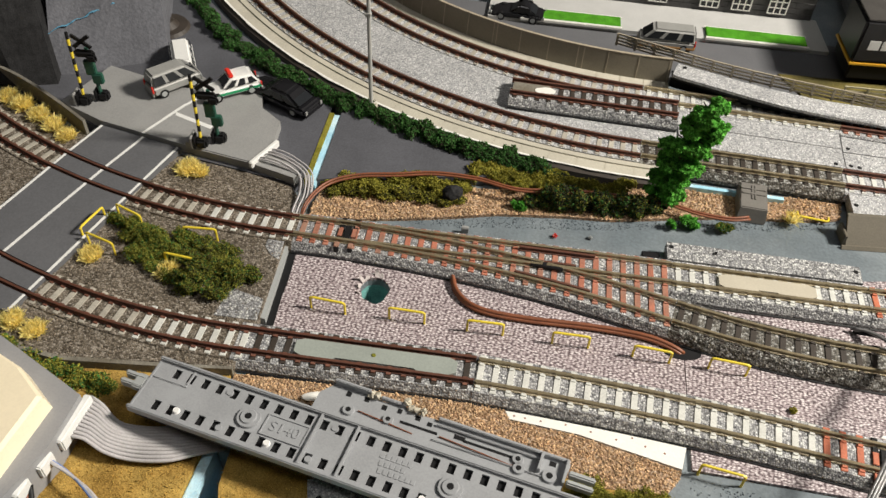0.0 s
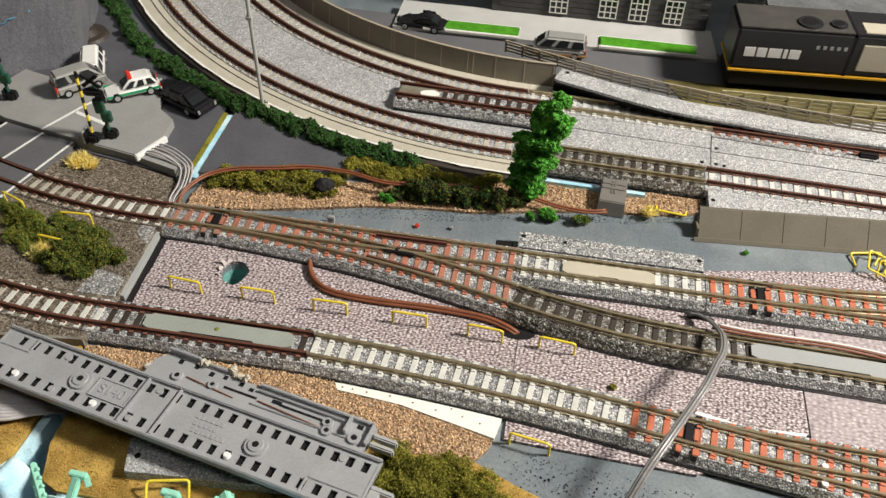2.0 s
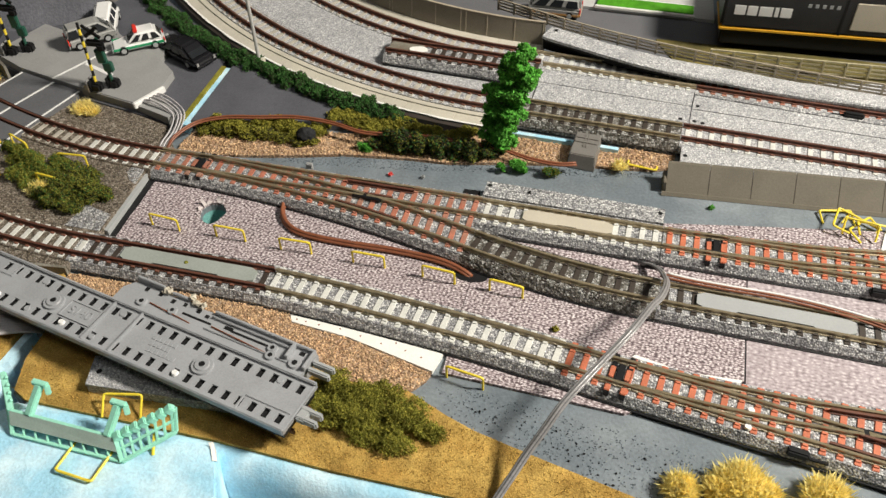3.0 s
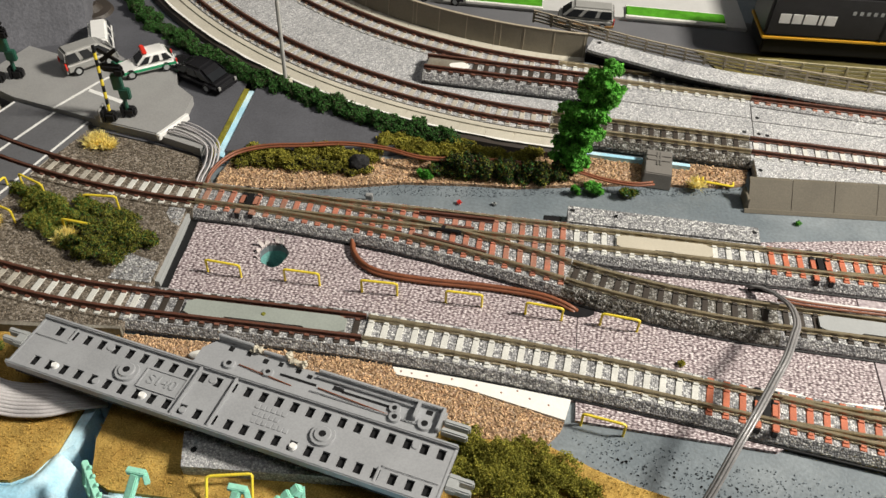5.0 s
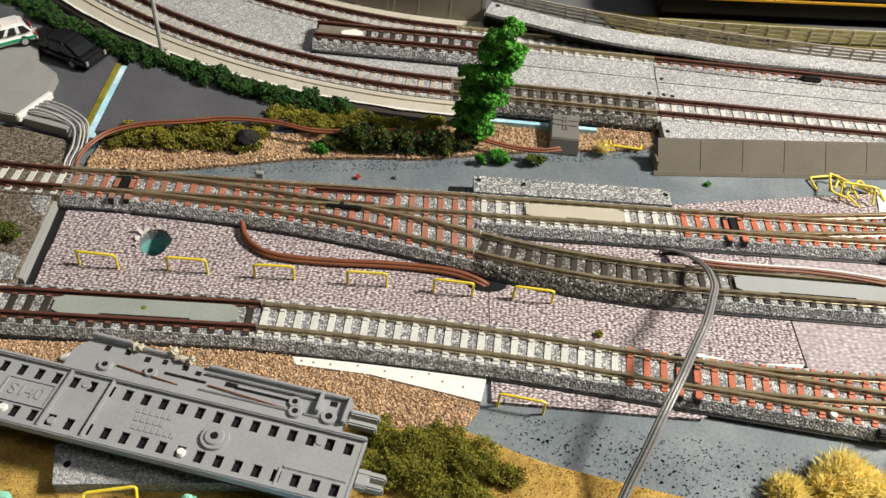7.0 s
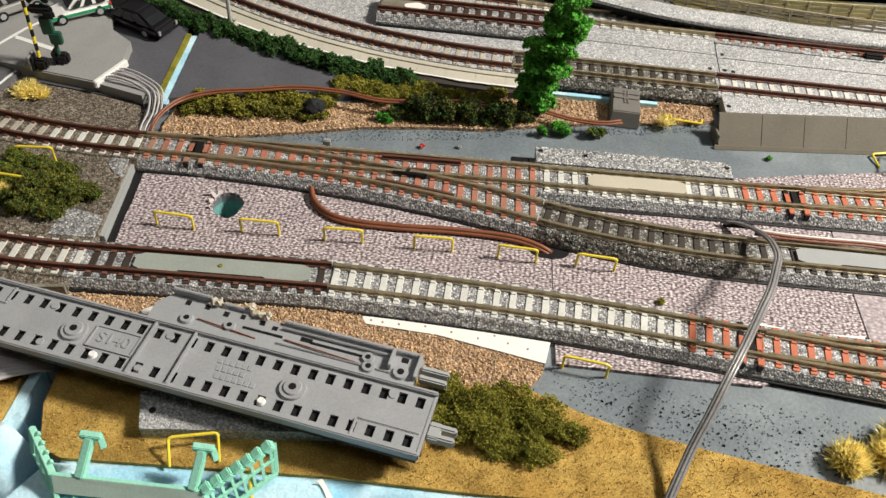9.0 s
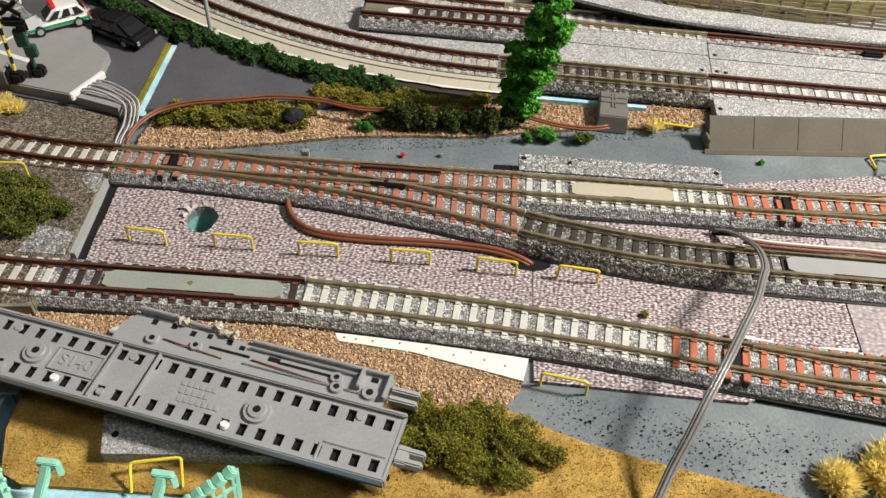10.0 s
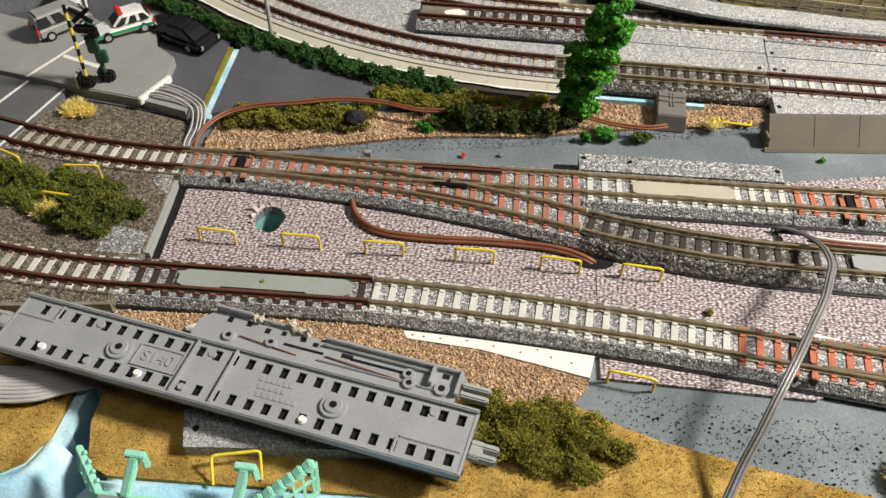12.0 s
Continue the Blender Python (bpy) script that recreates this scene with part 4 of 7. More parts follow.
plate("speckled ballast plate beside the feeder track", [(139, 17.2), (139, 26), (210, 25.2), (210, 17)], 4.6, [(140.6, 23.6), (208.3, 22.4)], thick=4.6, mat="ballast")
line1, line2 = b1, b2
p = [along(line1, 16, 8), along(line1, 16, 21.5), along(line1, 85.2, 20.5), along(line1, 85.2, 8)]
plate("light ballast plate between the straight tracks", p, 4.5, [along(line1, 81.5, 10), along(line1, 86, 0)][:1])
p = [along(line1, 15, 21.9), (132, 109), along(line2, 10, -8), along(line2, 85.5, -8), along(line1, 85.2, 20.9)]
plate("light ballast plate beside the deck", p, 4.55)
p = [along(line1, 85.6, 8), along(line1, 85.6, 18.5), along(line1, 215, 18.5), along(line1, 215, 8)]
plate("light ballast plate with peg holes behind the rusty rails", p, 4.5, [along(line1, 87.5, 10), along(line1, 91, 9.6)])
p = [along(line1, 85.6, 18.9), along(line2, 86, -8), along(line2, 216, -8), along(line1, 215, 18.9)]
plate("light ballast plate with a peg hole beside the turnout motor", p, 4.58, [along(line1, 87.8, 21.5)])
plate("light ballast plate above the retaining wall", [(213.6, 67.0), (213.6, 49.8), (345, 61.5), along(line1, 215, -8)], 4.6, [(215.4, 60.2)])
bm = bmesh.new()
box(bm, -4.2, 4.2, -1.6, 1.6, 4.4, 7.0, 0.7, pose(284, 102.5, 0, 0, 0, -3))
box(bm, -9, -4.2, -0.5, 0.5, 4.5, 5.4, 0.2, pose(284, 102.5, 0, 0, 0, -3))
tagged(part("point_motor", bm, M["black"]), "black lever box on the ballast plate", "point lever")

# gently curved raised deck, its lattice fence, and the noise wall
DECK_N = [(143.5, 124.5), (146, 122.8), (165, 117.6), (182, 113), (208, 107), (232, 103.5), (256, 101.5), (294, 101), (360, 99.5)]
DECK_F = [(146.5, 134), (165, 128.8), (181, 124.5), (207, 120), (232, 118.6), (256, 116), (295, 114.5), (360, 113)]


def deck_top(x):
    """Height of the deck: high at the noise wall, sinking onto the track."""
    return float(np.interp(x, (118, 146, 180, 213, 258, 360), (13.6, 13.4, 11.4, 9.5, 8.2, 7.8)))


def deck_shift(x):
    return 1.45 * (13.4 - 0.0235 * max(0.0, x - 146) - deck_top(x))


near = [(p.x, p.y + deck_shift(p.x) + 0.5 + float(np.interp(p.x, (190, 228), (0, 2.4)))) for p in smooth_line([(x, y, 0) for x, y in DECK_N], 3.0)]
far = [(p.x, p.y + deck_shift(p.x)) for p in smooth_line([(x, y, 0) for x, y in DECK_F], 3.0)]
raised = sheet("raised_deck", near + far[::-1], 12.1, 13.4, M["ballast_light"], label="raised light ballast deck sinking towards the tracks", category="deck", kind="")
for x, y in ((149.2, 130.9), (213.5, 114.5), (216.8, 114), (283, 110.5), (287, 109.5)):
    bm = bmesh.new()
    disc(bm, x, y + deck_shift(x), 13.0, 13.62, 0.95, sides=14)
    part("peg_hole", bm, M["black"], raised, "round dark peg hole")
front_part = [q for q in near if q[0] < 228]
# Black sheet put in for the shade under the deck's near edge.
sheet("underside", [(x, y + 0.1) for x, y in front_part] + [(x, y + 5.0) for x, y in front_part[::-1]], 11.3, 12.1, M["black"], raised, "black sheet for the shade under the deck")
for ob in (raised, *raised.children):
    for v in ob.data.vertices:
        v.co.z += (deck_top(v.co.x * 1000) - 13.4) * MM
# Recessed black skirt, added to paint the shadowed gap below the deck.
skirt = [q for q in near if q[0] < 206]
sheet("side_skirt", [(x, y + 3.5) for x, y in skirt] + [(x, y + 5.0) for x, y in skirt[::-1]], 4.7, 8.6, M["black"], raised, "black strip for the shade in the gap under the deck")
sheet("dark_strip", [(217, 106.2), (258, 104.3), (312, 102.2), (345, 101.4), (345, 97), (312, 98.2), (258, 101.2), (217, 104.4)], 4.4, 5.1, M["ballast"], label="dark ribbed ballast strip beside the deck", category="ballast strip")


def lattice_fence(label, pts, z0, z1, mat, every, bars=3, rule=None):
    ob = thing("fence", 0, 0, 0, 0, label, "fence")
    line = smooth_line([(x, y, 0) for x, y in pts], 2.0)
    for k in range(bars):
        z = z0 + (z1 - z0) * k / (bars - 1)
        bm = bmesh.new()
        for a, b in zip(line, line[1:]):
            d = (b - a)
            m = Matrix.Translation(a + Vector((0, 0, z))) @ Matrix.Rotation(math.atan2(d.y, d.x), 4, "Z")
            box(bm, -0.1, d.length + 0.1, -0.3, 0.3, -0.36, 0.36, 0, m)
        part("rail", bm, M[mat], ob)
    run, nextp = 0.0, 0.0
    bm = bmesh.new()
    box(bm, -0.5, 0.5, -0.55, 0.55, z0 - 1.0, z1 + 0.3, 0.12)
    post = part("post", bm, M[mat], ob)
    first = True
    for a, b in zip(line, line[1:]):
        while nextp <= run + (b - a).length:
            p = a + (b - a) * ((nextp - run) / (b - a).length)
            m = at(p.x, p.y, 0, 0, 0, math.degrees(math.atan2((b - a).y, (b - a).x)))
            if first:
                post.matrix_basis, first = m, False
            else:
                link("post", post.data, ob, "", m)
            nextp += every
        run += (b - a).length
    if rule:
        for ob2 in ob.children:
            if ob2.name.startswith("post"):
                ob2.matrix_basis = at(0, 0, rule(ob2.matrix_basis.translation.x * 1000)) @ ob2.matrix_basis
            else:
                for v in ob2.data.vertices:
                    v.co.z += rule(v.co.x * 1000) * MM
    return ob


FENCE = [(x, y + 1.2 * (13.4 - deck_top(x))) for x, y in ((118, 144.5), (146, 135.2), (169, 128.6), (193, 123.6), (213, 120.4), (232, 117.4), (258, 114.2), (293, 111), (360, 108))]
lattice_fence("brown lattice fence along the raised deck", FENCE, 13.8, 18.8, "fence_brown", 9.0, 4, lambda x: deck_top(x) - 13.4)
lattice_fence("yellowish lattice fence behind the raised deck", [(222, 133), (240, 133.2), (262, 133.5), (300, 135), (360, 138)], 5.2, 11.4, "fence_olive", 10.0, 4)
sheet("far_plate", [(258, 122.5), (300, 119.5), (400, 114.5), (400, 134), (300, 131.5)], 4.0, 5.0, M["ballast_light"], label="light ballast plate between the two fences", category="ballast plate")

noise_wall = thing("noise_wall", 0, 0, 0, 0, "olive-brown noise wall of upright panels along the curve", "wall")
sweep("wall_body", back2, -R2, -12, 280, [(-13.0, 3.9), (-14.4, 15.6), (-15.2, 15.6), (-15.0, 3.9)], M["wall_brown_lit"], noise_wall)
sweep("top_rail", back2, -R2, -12, 280, [(-14.2, 15.4), (-14.2, 15.9), (-15.4, 15.9), (-15.4, 15.4)], M["fence_brown"], noise_wall)
for s in list(range(-11, 280, 15)) + [31, 77, 138]:
    x, y, h = on_path(back2, -R2, s)
    bm = bmesh.new()
    v = [bm.verts.new(c) for c in ((-0.22, -12.85, 4.0), (0.22, -12.85, 4.0), (0.22, -14.25, 15.5), (-0.22, -14.25, 15.5), (-0.22, -13.6, 4.0), (0.22, -13.6, 4.0), (0.22, -14.8, 15.5), (-0.22, -14.8, 15.5))]
    for f in ((0, 1, 2, 3), (4, 7, 6, 5), (0, 4, 5, 1), (3, 2, 6, 7), (1, 5, 6, 2), (0, 3, 7, 4)):
        bm.faces.new([v[i] for i in f])
    part("panel_post", bm, M["fence_brown"], noise_wall, "", at(x, y, 0, 0, 0, h))

# retaining wall to the right: leaning panels
wall_ob = thing("retaining_wall", 209.6, 40.2, 0, 4.4, "olive-brown leaning retaining wall of plain panels", "wall")
for k in range(9):
    bm = bmesh.new()
    x0, x1 = k * 16.6 + (0.12 if k else 0), (k + 1) * 16.6 - 0.12
    v = [bm.verts.new(c) for c in ((x0, 0, -1), (x1, 0, -1), (x1, 8.8, 8.6), (x0, 8.8, 8.6), (x0, 1.6, -1), (x1, 1.6, -1), (x1, 10.2, 8.6), (x0, 10.2, 8.6))]
    for f in ((0, 1, 2, 3), (4, 7, 6, 5), (0, 4, 5, 1), (3, 2, 6, 7), (1, 5, 6, 2), (0, 3, 7, 4)):
        bm.faces.new([v[i] for i in f])
    part("panel", bm, M["wall_brown_dimmed"], wall_ob)
bm = bmesh.new()
v = [bm.verts.new(c) for c in ((-1.6, -0.6, -1), (150, -0.6, -1), (150, 0.4, 0.2), (-1.6, 0.4, 0.2), (-1.6, 1, -1), (150, 1, -1), (150, 1, 0.1), (-1.6, 1, 0.1))]
for f in ((0, 1, 2, 3), (4, 7, 6, 5), (0, 4, 5, 1), (3, 2, 6, 7), (1, 5, 6, 2), (0, 3, 7, 4)):
    bm.faces.new([v[i] for i in f])
part("foot", bm, M["wall_brown_dimmed"], wall_ob)
bm = bmesh.new()
box(bm, -1.4, -0.1, 1.5, 9.5, -1, 4.2, 0.3)
part("end_block", bm, M["wall_brown_dimmed"], wall_ob)

# ---- level crossing: road, lines, grey deck ----
def on_edge(p, q, centre, radius):
    """Where the road edge through p and q lies at that distance from a curve's centre, on p's side of q."""
    p, d = Vector(p), Vector(q) - Vector(p)
    lo, hi = -0.4, 2.6
    for _ in range(50):
        mid = (lo + hi) / 2
        if ((p + d * mid) - Vector(centre)).length < radius:
            lo = mid
        else:
            hi = mid
    return p + d * lo


EDGE_L, EDGE_M, EDGE_R = ((-96, 53), (-112, -1)), ((-76.5, 46), (-95, -10)), ((-59, 42), (-78, -27))
A_C, A_R, B_C, B_R = (0.0, 289.0), 280.0, (-6.0, 216.0), 262.0
CUTS = [((A_C, 240), (A_C, A_R - 5.7)), ((A_C, A_R - 3.4), (A_C, A_R + 3.4)), ((A_C, A_R + 5.7), (B_C, B_R - 5.7)), ((B_C, B_R - 3.4), (B_C, B_R + 3.4)), ((B_C, B_R + 5.7), (B_C, B_R + 14))]
for n, (a, b) in enumerate(CUTS):
    ends = []
    for e in (EDGE_L, EDGE_R):
        ends.append((on_edge(*e, *a), on_edge(*e, *b)))
    if n == 0:
        ends = [(Vector((-95.2, 52.2)), ends[0][1]), (Vector((-57.5, 43.5)), ends[1][1])]
    rows_ = [[], []]
    for k in range(9):
        f = k / 8
        for j in (0, 1):
            p = ends[0][j].lerp(ends[1][j], f)
            if not (n == 0 and j == 0):
                c, r = (a, b)[j]
                v = p - Vector(c)
                p = Vector(c) + v * (r / v.length)
            rows_[j].append((p.x, p.y))
    road = sheet("road", rows_[0] + rows_[1][::-1], 3.0, 6.0, M["asphalt"], label="dark grey road card across the tracks", category="road")
    for e, wid in ((EDGE_L, 1.1), (EDGE_M, 1.2), (EDGE_R, 1.1)):
        p0 = on_edge(*e, *a) if n else {EDGE_L: Vector((-95.6, 51.8)), EDGE_M: Vector((-75.2, 47.6)), EDGE_R: Vector((-58.4, 43.4))}[e]
        p1 = on_edge(*e, *b)
        side = Vector((1, -0.3)).normalized() * wid / 2
        if e == EDGE_L:
            p0, p1 = p0 + side * 1.4, p1 + side * 1.4
        if e == EDGE_R:
            p0, p1 = p0 - side * 1.4, p1 - side * 1.4
        sheet("road_line", [tuple(p0 - side), tuple(p1 - side), tuple(p1 + side), tuple(p0 + side)], 5.9, 6.08, M["line"], label="white painted road line", category="road line")

SLAB = [(-117, 61.5), (-107, 90.5), (-86, 85), (-69, 93.5), (-58, 86), (-50, 89), (-35, 85), (-33, 74), (-22, 65.5), (-21, 50.5), (-27, 38.5), (-53, 43.2), (-57, 43.8), (-95.4, 52.4)]
sheet("crossing_deck", SLAB[::-1], 3.0, 8.0, M["slab"], label="grey plastic deck of the level crossing", category="deck", kind="")
deck = bpy.data.objects["crossing_deck"]
for pts in ([(-75.8, 47.6), (-74.6, 47.4), (-64.5, 68), (-58.5, 77), (-59.6, 77.6), (-65.8, 68.4)], [(-66.8, 63.5), (-66.2, 61.3), (-49, 55.2), (-48.4, 57.2)]):
    sheet("deck_line", pts, 7.95, 8.1, M["line"], deck, "white painted line")
sheet("deck_foot", [(-52, 42.5), (-27, 38), (-7.5, 32.5), (-5, 36), (-20, 48), (-24, 52)], 3.5, 7.6, M["slab"], label="grey block at the foot of the deck", category="block")
bm = bmesh.new()
box(bm, -8.6, 8.6, -0.9, 0.9, 6.4, 9.4, 0.3)
connector = tagged(part("connector", bm, M["car_white"], m=at(-22.6, 44, 0, 0, 0, 66)), "white plug of the grey wire bundle", "plug")

SIG_LABEL = "level crossing signal with a black and yellow barrier pole"


def signal(x, y, z, turn):
    ob = thing("crossing_signal", x, y, z, turn, SIG_LABEL, "crossing signal", "level crossing signals")
    for k in range(11):
        bm = bmesh.new()
        disc(bm, 0, 0, 0, 2.9, 0.66, sides=10)
        part("stripe", bm, M["yellow"] if k % 2 else M["black"], ob, "yellow band" if k % 2 else "black band", at(-0.5 + 0.03 * k, 0.15 * k - 1, 2.0 + 2.9 * k, -3, 2, 0))
    for n, (dx, dy) in enumerate(((-0.2, -1.0), (6.4, 3.0))):
        bm = bmesh.new()
        box(bm, dx - 2.4, dx + 2.4, dy - 2.0, dy + 2.0, 0, 4.4, 0.9)
        box(bm, dx - 3.2, dx - 2.3, dy - 2.4, dy + 2.4, 0, 5.6, 0.3)
        part("base", bm, M["black"], ob)
    bm = bmesh.new()
    box(bm, -4.4, -3.4, -3.5, 2.5, 0, 6, 0.3)
    box(bm, -6.8, -4.2, -2.5, 1.5, 0, 3, 0.3)
    part("guard", bm, M["slab"], ob, "grey plastic guard")
    bm = bmesh.new()
    rod(bm, [(5.6, 2.6, 3), (5.2, 2.4, 26)], 0.8)
    part("mast", bm, M["green_post"], ob)
    bm = bmesh.new()
    box(bm, 2.4, 6.6, 1.4, 3.6, 13, 20, 0.3)
    box(bm, 4.4, 8.8, 1.0, 3.4, 9, 14, 0.4)
    part("relay_box", bm, M["green_post"], ob, "dark green box")
    bm = bmesh.new()
    box(bm, 0, 8.6, 0.4, 3.0, 22, 25.4, 0.9)
    box(bm, 5.2, 9.4, -0.4, 1.6, 20.5, 24.2, 0.8)
    part("lamp_head", bm, M["black"], ob)
    bm = bmesh.new()
    for a in (38, -38):
        box(bm, -4.6, 4.6, -0.4, 0.4, -0.8, 0.8, 0.1, pose(4.4, 1.4, 29.5) @ pose(0, 0, 0, 0, a, 0))
    part("cross", bm, M["black"], ob)
    return ob


signal(-105.5, 63.0, 8.0, 4)
signal(-48.0, 44.8, 8.0, 4)

# ---- cars ----
def car(name, x, y, z, turn, paint, label, length=28.0, width=11.2, height=11.0, van=False, stripe=None, beacon=False, coupe=False, round_by=1.0, lower=None):
    ob = thing(name, x, y, z, turn, label, "car", "parked model cars")
    l, w, h = length / 2, width / 2, height
    belt = h * 0.52
    if van:
        low = [(-l, 1.6), (l, 1.6), (l, belt - 0.6), (l - 1.2, belt), (-l, belt)]
        top = [(-l + 0.2, belt), (l - 1.2, belt), (l - 6.5, h), (-l + 1.0, h)]
    elif coupe:
        low = [(-l, 1.8), (l, 1.4), (l, belt - 2.2), (l - 3, belt - 1.2), (l - 10, belt), (-l + 1.5, belt), (-l, belt - 1.0)]
        top = [(-l + 3.5, belt), (l - 9.5, belt), (l - 16.5, h), (-l + 11.0, h)]
    else:
        low = [(-l, 1.6), (l, 1.6), (l, belt - 1.5), (l - 7.5, belt), (-l + 1, belt)]
        top = [(-l + 0.8, belt), (l - 7.5, belt), (l - 12.5, h), (-l + 3.6, h)]

    def solid(outline, w0, w1, z0, z1):
        bm = bmesh.new()
        a = [bm.verts.new((px, -(w0 + (w1 - w0) * (pz - z0) / max(z1 - z0, 0.1)), pz)) for px, pz in outline]
        b = [bm.verts.new((px, w0 + (w1 - w0) * (pz - z0) / max(z1 - z0, 0.1), pz)) for px, pz in outline]
        bm.faces.new(a)
        bm.faces.new(b[::-1])
        for i in range(len(a)):
            j = (i + 1) % len(a)
            bm.faces.new((a[j], a[i], b[i], b[j]))
        bmesh.ops.bevel(bm, geom=list(bm.edges), offset=round_by, segments=3, affect="EDGES")
        return bm

    part("body", solid(low, w * 0.98, w, 1.6, belt), M[paint], ob, smooth=False)
    part("cabin", solid(top, w * 0.96, w * 0.78, belt, h), M[paint], ob)
    (x0, _), (x1, _), (x2, _), (x3, _) = top

    def pane(corners, lift):
        bm = bmesh.new()
        q = [Vector(c) for c in corners]
        nrm = (q[1] - q[0]).cross(q[3] - q[0]).normalized() * lift
        c = sum(q, Vector()) / 4
        q = [c + (v - c) * (0.76 if beacon else 0.84) + nrm for v in q]
        vs = [bm.verts.new(v) for v in q] + [bm.verts.new(v - nrm * 1.6) for v in q]
        bm.faces.new(vs[:4])
        for i in range(4):
            bm.faces.new((vs[i], vs[4 + i], vs[4 + (i + 1) % 4], vs[(i + 1) % 4]))
        part("window", bm, M["glass_dark"], ob)

    za, zb, wa, wb = belt + 0.3, h - 0.6, w * 0.945, w * 0.80
    n = 3
    for sgn in (1, -1):
        for k in range(n):
            f0, f1 = k / n + 0.02, (k + 1) / n - 0.02
            q = [(x0 + (x1 - x0) * f0, sgn * wa, za), (x0 + (x1 - x0) * f1 - (0.4 if k == n - 1 else 0), sgn * wa, za), (x3 + (x2 - x3) * f1, sgn * wb, zb), (x3 + (x2 - x3) * f0, sgn * wb, zb)]
            pane(q if sgn < 0 else q[::-1], 0.12)
    pane([(x1 - 0.2, -wa * 0.9, za), (x1 - 0.2, wa * 0.9, za), (x2 + 0.4, wb * 0.9, zb), (x2 + 0.4, -wb * 0.9, zb)], 0.14)
    pane([(x0 - 0.0, wa * 0.9, za), (x0 - 0.0, -wa * 0.9, za), (x3 - 0.1, -wb * 0.9, zb), (x3 - 0.1, wb * 0.9, zb)], 0.14)
    for wx in (-l * 0.6, l * 0.6):
        for sgn in (1, -1):
            m = at(wx, sgn * (w - 0.9), 2.1, 90, 0, 0)
            bm = bmesh.new()
            disc(bm, 0, 0, -0.95, 0.95, 2.1, sides=18)
            tyre = part("wheel", bm, M["black"], ob, "black tyre", m)
            bm = bmesh.new()
            disc(bm, 0, 0, -1.05, 1.05, 1.25, sides=14)
            part("rim", bm, M["plate_grey"], tyre, "grey wheel rim")
    for sgn in (1, -1):
        bm = bmesh.new()
        box(bm, -l - 0.12, -l + 0.5, sgn * w * 0.8 - 0.6, sgn * w * 0.8 + 0.6, belt * 0.6, belt * (1.1 if van else 0.95), 0.1)
        part("tail_light", bm, M["slab"] if coupe else M["red"], ob, "dull grey tail light" if coupe else "red tail light")
        bm = bmesh.new()
        box(bm, l - 0.5, l + 0.12, sgn * w * 0.7 - 0.9, sgn * w * 0.7 + 0.9, belt * 0.55, belt * 0.75, 0.1)
        part("headlight", bm, M["plate_grey"], ob, "pale headlight")
    for bx0 in (-l - 0.25, l - 0.4):
        bm = bmesh.new()
        box(bm, bx0, bx0 + 0.65, -w * 0.9, w * 0.9, 1.7, 2.8, 0.2)
        part("bumper", bm, M[paint], ob)
    if lower:
        bm = bmesh.new()
        box(bm, -l - 0.1, l + 0.1, -w * 1.02, w * 1.02, 1.7, belt * 0.62, 0.5)
        part("lower_body", bm, M[lower], ob, "brownish lower body")
    if stripe:
        for sgn in (1, -1):
            bm = bmesh.new()
            box(bm, -l + 0.4, l - 0.6, sgn * w * 1.0 - 0.05, sgn * w * 1.0 + 0.05, belt * 0.56, belt * 0.8)
            part("stripe", bm, M[stripe], ob, "green stripe")
    if beacon:
        bm = bmesh.new()
        box(bm, -1.0, 1.0, -3.4, 3.4, h - 0.2, h + 1.1, 0.35, pose(x2 * 0.3, 0, 0))
        part("beacon", bm, M["red"], ob, "red roof light bar")
    return ob


car("van", -73.5, 80.5, 8.1, 47, "car_silver", "silver model van parked on the grey deck", 23, 10.0, 11.4, van=True)
car("van", -77.0, 99.8, 4.0, 116, "car_white", "white model van parked on the charcoal paper", 26, 10.6, 12.0, van=True, round_by=1.3)
car("patrol_car", -48.0, 81.4, 8.1, 216, "car_white", "white patrol car with a green stripe and red light bar", 25.0, 10.2, 9.6, stripe="green_stripe", beacon=True)
car("car", -26.8, 84.6, 4.0, 156, "car_black", "black model coupe parked beside the hedge", 36, 12.6, 9.6, coupe=True, round_by=1.2)
car("estate_car", 143.5, 164.0, 3.2, 180, "car_silver", "silver and brown model estate car on the back road", 27, 10.6, 11.0, van=True, lower="rust_tan")
car("car", 70.0, 176.0, 3.2, 175, "car_black", "black model car on the back road", 27, 10.6, 8.8, coupe=True)

# ---- left edge: low wall, plaster cliff, tower base ----
ob = thing("concrete_wall", 0, 0, 0, 0, "low grey-brown concrete wall along the curve", "wall")
line = smooth_line([(-190, 90, 0), (-150, 76, 0), (-133, 68, 0), (-116, 58, 0), (-106, 51.6, 0), (-99.5, 47.4, 0)], 3)
bm = bmesh.new()
prev = None
for i, p in enumerate(line):
    d = (line[min(i + 1, len(line) - 1)] - line[max(i - 1, 0)]).normalized()
    nrm = Vector((-d.y, d.x, 0)) * 0.6
    ring = [bm.verts.new(c) for c in (p - nrm + Vector((0, 0, 3)), p + nrm + Vector((0, 0, 3)), p + nrm + Vector((0, 0, 11.4)), p - nrm + Vector((0, 0, 11.2)))]
    if prev:
        for k in range(4):
            bm.faces.new((prev[k], prev[(k + 1) % 4], ring[(k + 1) % 4], ring[k]))
    else:
        bm.faces.new(ring[::-1])
    prev = ring
bm.faces.new(prev)
part("wall_body", bm, M["wall_dirty"], ob)


